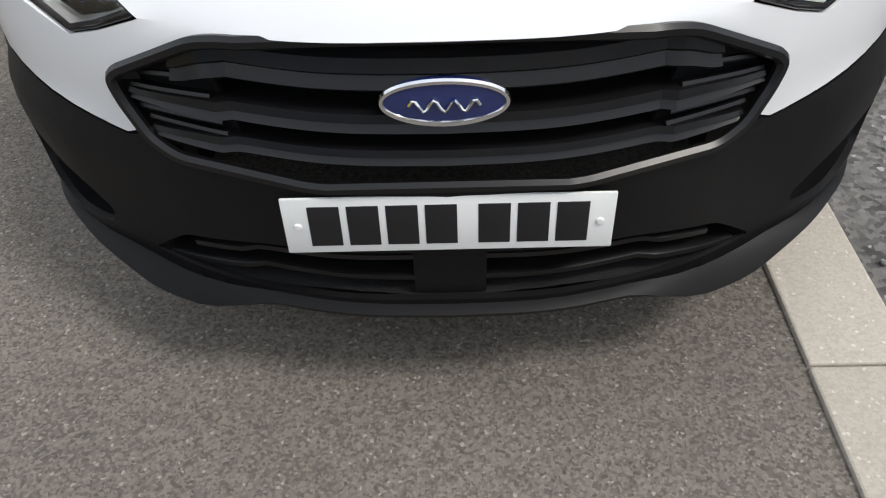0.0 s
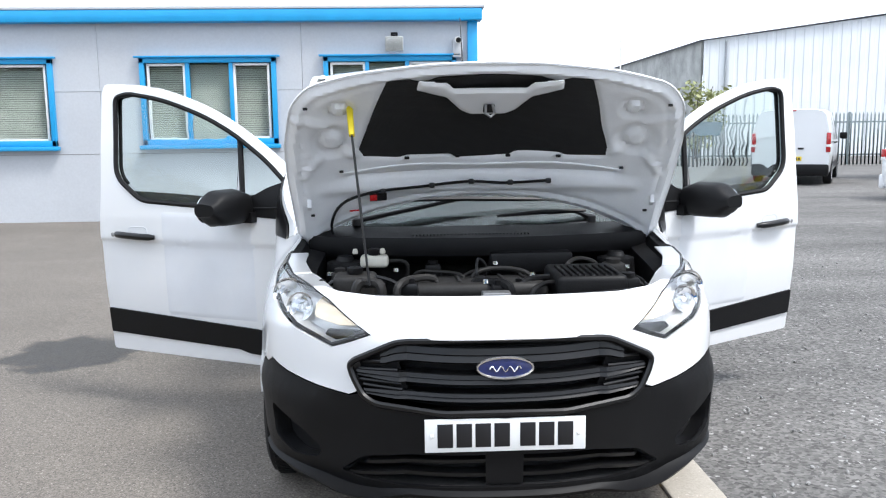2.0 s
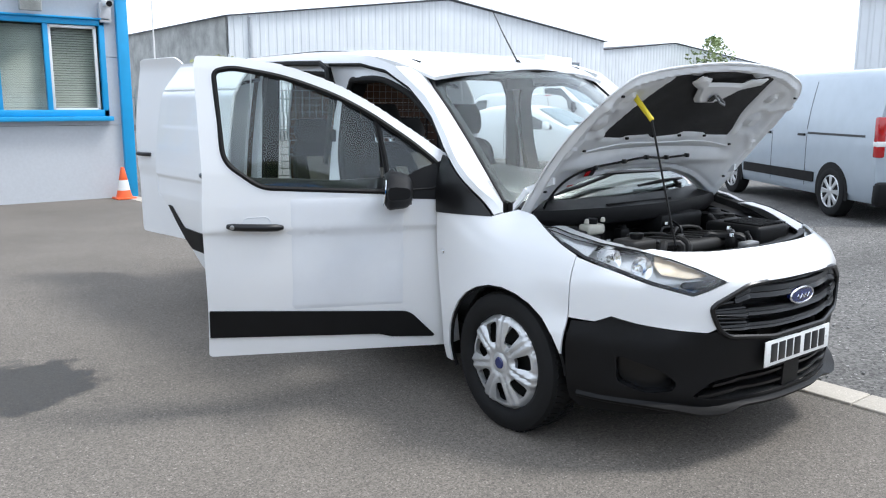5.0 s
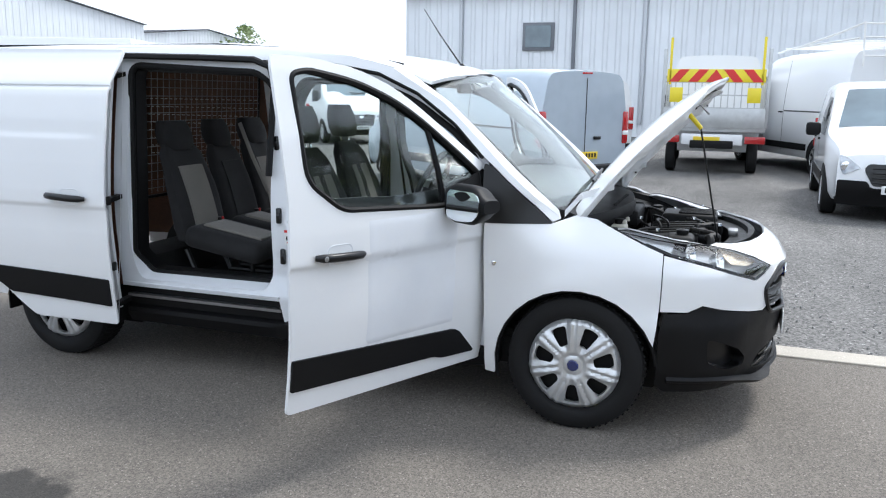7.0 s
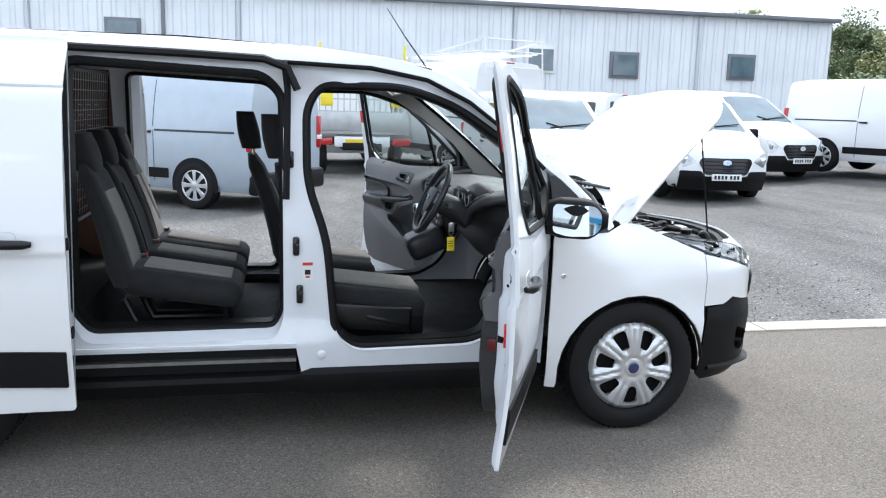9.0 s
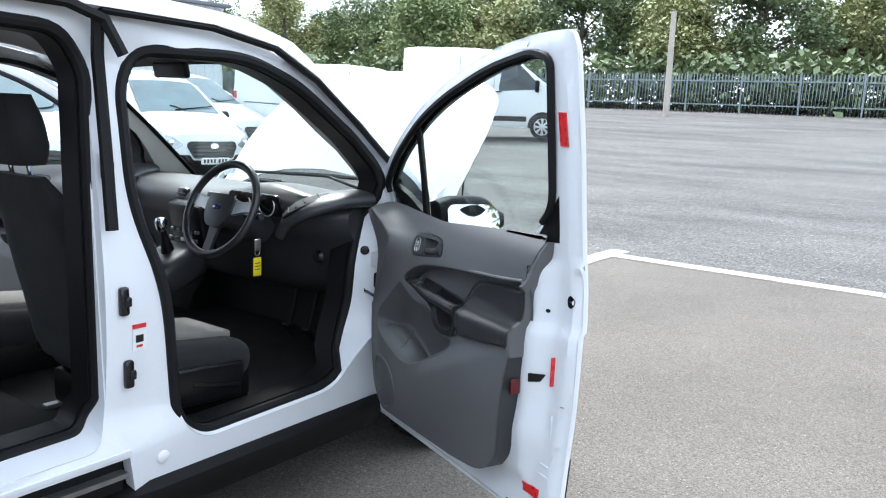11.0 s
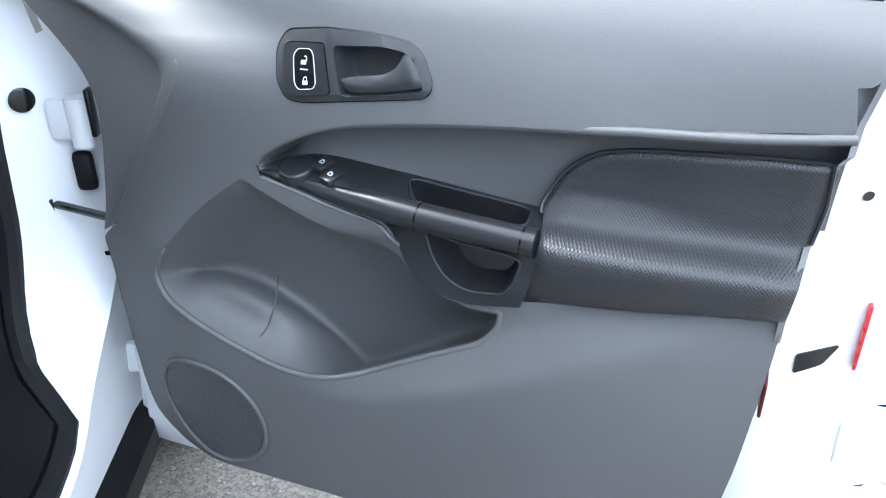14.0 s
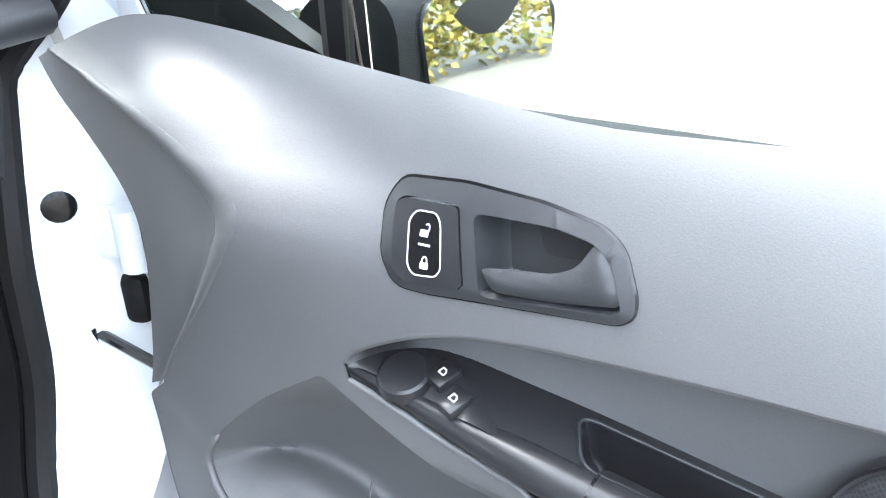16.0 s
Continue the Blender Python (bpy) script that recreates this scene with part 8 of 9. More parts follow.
# mesh bulkhead behind the rear seat
bm = B()
for k in range(25):
    x = -0.66 + 1.32 * k / 24
    tube(bm, [(x, 3.60, 0.95), (x, 3.56, 1.68)], 0.0022, 4)
for k in range(14):
    z = 0.98 + 0.05 * k
    tube(bm, [(-0.68, 3.598 - 0.04 * (z - 0.95) / 0.73, z), (0.68, 3.598 - 0.04 * (z - 0.95) / 0.73, z)], 0.0022, 4)
o = part("mesh_bulkhead", bm, STEEL, van, "steel wire mesh bulkhead")
bm = B()
tube(bm, [(-0.69, 3.60, 0.93), (-0.67, 3.56, 1.68), (0.67, 3.56, 1.68), (0.69, 3.60, 0.93)], 0.012, 8, closed=True)
part("bulkhead_tube", bm, PLASTIC_S, van)
# rows of white dashes imitate light showing through slots in the lining
bm = B()
for k in range(8):
    z = 1.08 + 0.06 * k
    for j in range(22):
        p = Vector(side(3.64 + 0.047 * j, z, 1, 0.114))
        box(bm, p, (0.004, 0.024, 0.004))
part("lining_light_dash", bm, CONEW, van)["kind"] = "stuff"


def cushion(bm, c, s, bev, m=None, seg=4):
    box(bm, c, s, bev, m, seg)


def seat_back(bm, base, w, h, lean, thick, top_w=0.82):
    """A padded back: loft of rounded sections from the base up, leaning rearward."""
    rings = []
    n = 9
    for k in range(n + 1):
        a = k / n
        ww = w * (1 - (1 - top_w) * smooth(0.45, 1.0, a)) * (1 - 0.25 * smooth(0.92, 1.0, a))
        t = thick * (1.0 - 0.35 * a) * (1 - 0.45 * smooth(0.93, 1.0, a)) * (0.7 + 0.3 * smooth(0, 0.08, a))
        z = base[2] + h * a * math.cos(radians(lean))
        y = base[1] + h * a * math.sin(radians(lean)) - 0.02 * math.sin(math.pi * a)
        ring = []
        for j in range(20):
            th = 2 * math.pi * j / 20
            cx, cy = math.cos(th), math.sin(th)
            px, py = math.copysign(abs(cx) ** 0.55, cx), math.copysign(abs(cy) ** 0.6, cy)
            dish = 0.022 * (1 - px * px) if py < 0 else 0.0
            ring.append((base[0] + px * ww / 2, y + py * t / 2 + dish, z))
        rings.append(ring)
    loft(bm, rings)


def headrest(bm, c, w, h, d, lean):
    rings = []
    for k in range(8):
        a = k / 7
        sc = (0.70 + 0.30 * smooth(0, 0.25, a)) * (1 - 0.22 * smooth(0.65, 1, a))
        z = c[2] - h / 2 + h * a
        y = c[1] + (a - 0.5) * h * math.sin(radians(lean))
        dd = d * (0.75 + 0.25 * math.sin(math.pi * min(1, 0.2 + a * 0.75)))
        ring = []
        for j in range(18):
            th = 2 * math.pi * j / 18
            cx, cy = math.cos(th), math.sin(th)
            ring.append((c[0] + math.copysign(abs(cx) ** 0.5, cx) * w / 2 * sc, y + math.copysign(abs(cy) ** 0.6, cy) * dd / 2, z))
        rings.append(ring)
    loft(bm, rings)


def front_seat(x, back=0.0):
    t = part("front_seat", (lambda b: (cushion(b, (x, 2.16, 0.60), (0.50, 0.52, 0.14), 0.06, pose(0, 0, 0, 7, 0, 0)), b)[1])(B()), CLOTHB, van, "black cloth front seat with grey inserts")
    P = lambda n, b, m, lab="": part(n, b, m, t, lab)
    bm = B()
    cushion(bm, (x, 2.14, 0.672), (0.27, 0.44, 0.03), 0.012, pose(0, 0, 0, 7, 0, 0))
    P("seat_insert", bm, CLOTHG, "grey cloth insert")
    bm = B()
    seat_back(bm, (x, 2.40, 0.62), 0.50, 0.66, 17, 0.15, 0.66)
    P("backrest", bm, CLOTHB)
    bm = B()
    rings = []
    for k in range(7):
        a = 0.10 + 0.66 * k / 6
        z = 0.62 + 0.66 * a * math.cos(radians(17))
        y = 2.40 + 0.66 * a * math.sin(radians(17)) - 0.02 * math.sin(math.pi * a) - 0.075 * (1 - 0.35 * a) + 0.012
        ww = 0.125 * (1 - 0.2 * a)
        rings.append([(x - ww, y, z), (x, y + 0.012, z), (x + ww, y, z), (x + ww * 0.9, y + 0.03, z), (x - ww * 0.9, y + 0.03, z)])
    loft(bm, rings)
    P("back_insert", bm, CLOTHG)
    bm = B()
    headrest(bm, (x, 2.615, 1.385), 0.265, 0.205, 0.12, 10)
    P("headrest", bm, CLOTHB)
    for s in (-1, 1):
        bm = B()
        tube(bm, [(x + s * 0.055, 2.585, 1.22), (x + s * 0.055, 2.605, 1.32)], 0.007, 8)
        P("headrest_post", bm, CHROME)
    bm = B()
    box(bm, (x, 2.16, 0.49), (0.47, 0.50, 0.14), 0.03)
    P("seat_base", bm, PLASTIC)
    bm = B()
    s = -1 if x < 0 else 1
    box(bm, (x + s * 0.265, 2.20, 0.545), (0.03, 0.44, 0.13), 0.014, pose(0, 0, 0, 5, 0, 0), 3)
    box(bm, (x + s * 0.278, 2.10, 0.53), (0.012, 0.20, 0.022), 0.006, pose(0, 0, 0, 14, 0, 0))
    P("side_valance", bm, PLASTIC_S)
    for s in (-1, 1):
        bm = B()
        box(bm, (x + s * 0.19, 2.18, 0.425), (0.035, 0.56, 0.03), 0.006)
        P("slide_rail", bm, STEEL)
    bm = B()
    box(bm, (x - (-1 if x < 0 else 1) * 0.27, 2.42, 0.66), (0.02, 0.03, 0.10), 0.006)
    P("belt_buckle", bm, PLASTIC_S)
    t.location.y = back


front_seat(-0.40)
front_seat(0.40, 0.15)
# rear bench: three places
for x, w in ((-0.42, 0.42), (0.0, 0.36), (0.42, 0.42)):
    t = part("rear_seat", (lambda b: (cushion(b, (x, 3.04, 0.745), (w, 0.54, 0.13), 0.06, pose(0, 0, 0, 9, 0, 0)), b)[1])(B()), CLOTHB, van, "black cloth rear bench seat with grey inserts")
    bm = B()
    cushion(bm, (x, 3.02, 0.812), (w * 0.50, 0.40, 0.018), 0.010, pose(0, 0, 0, 9, 0, 0))
    part("seat_insert", bm, CLOTHG, t, "grey cloth insert")
    bm = B()
    seat_back(bm, (x, 3.30, 0.76), w, 0.58 if w > 0.4 else 0.55, 16, 0.14, 0.80)
    part("backrest", bm, CLOTHB, t)
    bm = B()
    rings = []
    for k in range(7):
        a = 0.08 + 0.68 * k / 6
        z = 0.76 + 0.58 * a * math.cos(radians(16))
        y = 3.30 + 0.58 * a * math.sin(radians(16)) - 0.02 * math.sin(math.pi * a) - 0.07 * (1 - 0.35 * a) + 0.010
        ww = w * 0.27
        rings.append([(x - ww, y, z), (x, y + 0.010, z), (x + ww, y, z), (x + ww * 0.9, y + 0.03, z), (x - ww * 0.9, y + 0.03, z)])
    loft(bm, rings)
    part("back_insert", bm, CLOTHG if w > 0.4 else CLOTHB, t)
    bm = B()
    headrest(bm, (x, 3.475, 1.36), 0.27 if w > 0.4 else 0.22, 0.17, 0.11, 14)
    part("headrest", bm, CLOTHB, t)
    for s in (-1, 1):
        bm = B()
        tube(bm, [(x + s * 0.05, 3.455, 1.26), (x + s * 0.05, 3.465, 1.32)], 0.006, 8)
        part("headrest_post", bm, CHROME, t)
    for s in (-1, 1):
        bm = B()
        tube(bm, [(x + s * w * 0.38, 2.86, 0.68), (x + s * w * 0.38, 2.84, 0.53), (x + s * w * 0.38, 3.22, 0.53), (x + s * w * 0.38, 3.30, 0.70)], 0.016, 8)
        part("seat_leg", bm, PLASTIC_S, t)
    bm = B()
    box(bm, (x + 0.12, 3.26, 0.845), (0.03, 0.05, 0.03), 0.008)
    bk = part("belt_buckle", bm, PLASTIC_S, t)
    bm = B()
    box(bm, (x + 0.12, 3.235, 0.855), (0.018, 0.01, 0.018), 0.003)
    part("buckle_button", bm, REDREF, t)
    bm = B()
    for s in (-1, 1):
        box(bm, (x + s * w * 0.40, 3.28, 0.80), (0.03, 0.06, 0.02), 0.006)
    part("hinge_cover", bm, FLUID, t)
    t.location.z = -0.06
bm = B()
tube(bm, [(0.15, 3.39, 1.36), (0.19, 3.33, 1.15), (0.24, 3.24, 0.90)], 0.022, 8, flat=0.12)
part("seat_belt", bm, CLOTHG, van, "grey webbing seat belt")
for sg in (-1, 1):
    bm = B()
    tube(bm, [side(2.50, 1.40, sg, 0.19), side(2.46, 1.0, sg, 0.19), side(2.40, 0.62, sg, 0.17)], 0.022, 8, flat=0.15)
    part("seat_belt", bm, PLASTIC, van, "black webbing seat belt")

# dashboard
bm = B()
rows = []
for k in range(33):
    x = -0.74 + 1.48 * k / 32
    a = abs(x) / 0.74
    hood_ = 0.045 * math.exp(-((x + 0.37) / 0.17) ** 2)
    yb = 1.655 - 0.13 * a ** 4 + 0.02 * math.exp(-(x / 0.16) ** 2)
    rows.append(catmull([(x, 1.02 + 0.12 * a ** 2, 1.02), (x, 1.20, 1.10), (x, 1.42, 1.128 + hood_ * 0.6), (x, 1.56, 1.125 + hood_), (x, yb - 0.03, 1.105 + hood_), (x, yb, 1.07 + hood_ * 0.6), (x, yb - 0.015, 1.0),
                 (x, yb - 0.07, 0.93), (x, yb - 0.11, 0.84), (x, yb - 0.18, 0.74), (x, yb - 0.29, 0.69), (x, 1.15, 0.68), (x, 1.05, 0.9)], 3, True))
loft(bm, rows)
dash = part("dashboard", bm, TRIMD, van, "dark moulded dashboard with round-ended vents")
# swept end wings with a long slanted air vent let into each
for s in (-1, 1):
    line = catmull([(s * 0.53, 1.685, 0.985), (s * 0.565, 1.67, 1.045), (s * 0.62, 1.625, 1.095), (s * 0.68, 1.54, 1.125), (s * 0.742, 1.42, 1.135)], 6)
    nrm = Vector((-s * 0.25, 0.58, 0.77)).normalized()

    def wing_ring(k, half, thick, lift):
        p = Vector(line[k])
        t = (Vector(line[min(k + 1, len(line) - 1)]) - Vector(line[max(k - 1, 0)])).normalized()
        w = t.cross(nrm).normalized()
        n = w.cross(t).normalized()
        if n.dot(nrm) < 0:
            n = -n
        return [tuple(p + w * half * math.cos(q) + n * (lift + thick * math.sin(q))) for q in [2 * math.pi * j / 20 for j in range(20)]]

    bm = B()
    last = len(line) - 1
    loft(bm, [wing_ring(k, 0.030 + 0.055 * smooth(0, last * 0.7, k), 0.020 + 0.014 * smooth(0, last * 0.6, k), 0.0) for k in range(last + 1)])
    wing = part("dash_wing", bm, TRIMD, dash, "swept dashboard end cap", sharp=80)
    bm = B()
    loft(bm, [wing_ring(k, max(0.004, 0.040 * math.sin(math.pi * (k - 5) / 13) ** 0.5), 0.005, 0.029) for k in range(6, 18)])
    part("air_vent", bm, PLASTIC, wing, "slanted black air vent")
    for j in range(4):
        k = 8 + 2.4 * j
        q0, q1 = wing_ring(int(k), 0.026, 0.0, 0.034)[0], wing_ring(int(k), 0.026, 0.0, 0.034)[10]
        bm = B()
        tube(bm, [q0, q1], 0.0028, 6)
        part("vent_blade", bm, PLASTIC, wing)
for x in (-0.10, 0.10):
    bm = B()
    box(bm, (x, 1.655, 1.065), (0.115 if abs(x) > 0.5 else 0.07, 0.03, 0.07 if abs(x) > 0.5 else 0.10), 0.02)
    v = part("air_vent", bm, PLASTIC_S, dash)
    for j in range(4):
        bm = B()
        box(bm, (x, 1.672, 1.042 + 0.016 * j), (0.095 if abs(x) > 0.5 else 0.055, 0.006, 0.005), 0.001)
        part("vent_blade", bm, TRIMG, dash)
# instrument cluster and centre stack
bm = B()
region(rounded(rect(-0.52, -0.22, 1.05, 1.135), 0.03, 4), [], 0.08, lambda x, z: (x, 1.652 + 0.35 * (z - 1.05), z), 0.01, out=(0, 1, 0), bm=bm)
part("instrument_panel", bm, GLOSSB, dash)
for x in (-0.44, -0.30):
    bm = B()
    tube(bm, [(x + 0.045 * math.cos(t), 1.672, 1.092 + 0.042 * math.sin(t)) for t in [2 * math.pi * k / 28 for k in range(28)]], 0.003, 6, closed=True)
    part("dial_rim", bm, ALLOY, dash)
bm = B()
box(bm, (0.0, 1.69, 0.95), (0.22, 0.07, 0.24), 0.025, pose(0, 0, 0, -12, 0, 0))
cs = part("centre_console", bm, PLASTIC_S, dash)
bm = B()
box(bm, (0.0, 1.732, 1.0), (0.13, 0.008, 0.05), 0.004, pose(0, 0, 0, -12, 0, 0))
part("radio_display", bm, GLOSSB, dash)
for j in range(10):
    bm = B()
    box(bm, (-0.08 + 0.04 * (j % 5), 1.728 + 0.008 * (j // 5), 0.945 - 0.035 * (j // 5)), (0.026, 0.012, 0.016), 0.004)
    part("radio_button", bm, ALLOY if j in (2, 7) else TRIMG, dash)
bm = B()
box(bm, (0.0, 1.80, 0.80), (0.22, 0.22, 0.14), 0.04, pose(0, 0, 0, -25, 0, 0), 3)
part("gear_console", bm, TRIMD, dash)
bm = B()
tube(bm, [(0.0, 1.81, 0.86), (-0.01, 1.84, 0.96)], [0.03, 0.010], 12)
part("gear_gaiter", bm, PLASTIC, dash)
bm = B()
lathe(bm, [(0.0, 0.03), (0.02, 0.026), (0.026, 0.01), (0.022, -0.015), (0.012, -0.03)], pose(-0.012, 1.85, 0.985), 18)
part("gear_knob", bm, CHROME, dash, "chrome-topped gear knob")
# steering wheel
sc = Vector((-0.37, 1.835, 1.085))
SM = Matrix.Translation(sc) @ pose(0, 0, 0, 64, 0, 0) @ pose(0, 0, 0, 0, 180, 0)
axis = Vector((0, 0.90, 0.43)).normalized()
SM = Matrix.Translation(sc) @ axis.to_track_quat("Z", "Y").to_matrix().to_4x4()
bm = B()
tube(bm, [SM @ Vector((0.182 * math.cos(t), 0.182 * math.sin(t), 0)) for t in [2 * math.pi * k / 48 for k in range(48)]], 0.0155, 10, closed=True)
wheel_ = part("steering_wheel", bm, TRIMB, van, "black steering wheel with silver spokes")
bm = B()
pad = rounded([(-0.075, 0.055), (0.075, 0.055), (0.07, -0.03), (0.04, -0.075), (-0.04, -0.075), (-0.07, -0.03)], 0.03, 4)
region(pad, [], 0.02, lambda a, b: SM @ Vector((a, b, 0.022 - 1.6 * (a * a + b * b))), 0.04, out=tuple(axis), bm=bm)
part("airbag_pad", bm, TRIMD, wheel_)
bm = B()
lathe(bm, [(0.0, 0.024), (0.016, 0.0235), (0.019, 0.021)], SM @ Matrix.Diagonal((1.35, 0.62, 1, 1)), 24)
part("hub_badge", bm, BADGE, wheel_)
for a0, mt in ((0.15, ALLOY), (math.pi - 0.15, ALLOY), (-math.pi / 2, TRIMB)):
    bm = B()
    loft(bm, [[SM @ Vector((r * math.cos(a0) - wd * math.sin(a0) * e, r * math.sin(a0) + wd * math.cos(a0) * e, h)) for e, h in ((-1, 0.0), (1, 0.0), (1, -0.012), (-1, -0.012))] for r, wd in ((0.06, 0.028), (0.12, 0.020), (0.18, 0.022))])
    part("spoke", bm, mt, wheel_)
bm = B()
tube(bm, [sc - axis * 0.02, sc - axis * 0.22], [0.055, 0.07], 14)
part("column_shroud", bm, TRIMD, wheel_)
for s in (-1, 1):
    bm = B()
    p = sc - axis * 0.09
    tube(bm, [p, p + Vector((s * 0.16, 0.02, 0.02))], [0.010, 0.014], 8)
    part("stalk", bm, TRIMB, wheel_)
key = thing("key_tag", "bright yellow key tag hanging from the ignition", "key tag")
bm = B()
box(bm, (-0.487, 1.757, 0.952), (0.008, 0.03, 0.045), 0.004)
tube(bm, [(-0.487, 1.757 + 0.012 * math.cos(t), 0.925 + 0.014 * math.sin(t)) for t in [2 * math.pi * k / 14 for k in range(14)]], 0.0015, 5, closed=True)
part("key", bm, STEEL, key)
bm = B()
box(bm, (-0.487, 1.758, 0.868), (0.004, 0.038, 0.072), 0.004)
part("tag", bm, YELLOW, key, "yellow plastic tag")
bm = B()
for j in range(3):
    box(bm, (-0.4895, 1.758, 0.882 - 0.012 * j), (0.001, 0.026, 0.003))
part("printed_bar", bm, INKB, key)
# firewall and floor ahead of the pedals
bm = B()
box(bm, (0, 1.10, 0.66), (1.52, 0.03, 0.74))
box(bm, (0, 1.45, 0.37), (1.52, 0.72, 0.03))
part("footwell", bm, FLOORM, van, "dark carpeted footwell")
# pedals and lower dash
for x in (-0.52, -0.42, -0.30):
    bm = B()
    box(bm, (x, 1.42, 0.52), (0.05, 0.02, 0.07), 0.008, pose(0, 0, 0, -35, 0, 0))
    tube(bm, [(x, 1.41, 0.54), (x, 1.36, 0.72)], 0.009, 8)
    part("pedal", bm, PLASTIC, van)
bm = B()
lathe(bm, [(0.0, 0.012), (0.018, 0.012), (0.024, 0.004), (0.028, 0.0)], pose(-0.60, 1.545, 0.895, -90, 0, 0), 20)
part("lamp_switch", bm, PLASTIC_S, dash)
# sun visors and grab handle
for x in (-0.33, 0.33):
    bm = B()
    box(bm, (x, 1.93, 1.685), (0.40, 0.17, 0.018), 0.008, pose(0, 0, 0, 14, 0, 0))
    part("sun_visor", bm, LINER, van, "grey sun visor folded up")
bm = B()
box(bm, (0, 1.78, 1.60), (0.22, 0.025, 0.065), 0.02, pose(0, 0, 0, -12, 0, 0), 3)
part("interior_mirror", bm, PLASTIC_S, van)

# ---------------------------------------------------------------- parked vehicles
TYPES = {
    "compact": dict(L=4.42, W=0.90, zb=0.24, belt=1.05, wb=(0.92, 3.98), wr=0.32, tum=0.15, bow=0.24, nose=((0.24, 0.10), (0.45, 0.0), (0.75, 0.03), (0.95, 0.12)), ws=(1.02, 1.80), rw=0.12,
                    top=((0, 0.86), (0.10, 0.93), (0.45, 1.03), (0.90, 1.12), (1.02, 1.17), (1.75, 1.70), (2.05, 1.79), (2.6, 1.83), (4.0, 1.82), (4.42, 1.78))),
    "mid": dict(L=4.98, W=0.955, zb=0.26, belt=1.14, wb=(0.95, 4.05), wr=0.335, tum=0.15, bow=0.22, nose=((0.26, 0.08), (0.5, 0.0), (0.85, 0.03), (1.1, 0.14)), ws=(0.92, 1.62), rw=0.12,
                top=((0, 0.95), (0.10, 1.04), (0.45, 1.13), (0.80, 1.22), (0.92, 1.28), (1.6, 1.80), (1.9, 1.90), (2.5, 1.95), (4.6, 1.94), (4.98, 1.90))),
    "large": dict(L=5.95, W=1.02, zb=0.32, belt=1.35, wb=(0.95, 5.0), wr=0.35, tum=0.13, bow=0.24, nose=((0.3, 0.08), (0.55, 0.0), (0.95, 0.05), (1.2, 0.20)), ws=(0.75, 1.62), rw=0.12,
                  top=((0, 1.02), (0.12, 1.14), (0.40, 1.26), (0.75, 1.42), (1.6, 2.08), (1.95, 2.36), (2.4, 2.50), (3.2, 2.55), (5.6, 2.55), (5.95, 2.51))),
    "hatch": dict(L=4.0, W=0.87, zb=0.22, belt=0.92, wb=(0.80, 3.31), wr=0.31, tum=0.20, bow=0.30, nose=((0.22, 0.10), (0.40, 0.0), (0.62, 0.03), (0.75, 0.12)), ws=(1.02, 1.92), rw=0.14,
                  top=((0, 0.70), (0.12, 0.80), (0.55, 0.92), (1.02, 1.01), (1.85, 1.38), (2.2, 1.45), (2.8, 1.47), (3.4, 1.40), (3.8, 1.28), (4.0, 1.02))),
}


TYPES["large_short"] = dict(TYPES["large"], L=5.0, wb=(0.95, 4.0), top=((0, 1.02), (0.12, 1.14), (0.40, 1.26), (0.75, 1.42), (1.6, 2.05), (1.95, 2.30), (2.4, 2.42), (3.0, 2.46), (4.7, 2.46), (5.0, 2.42)))


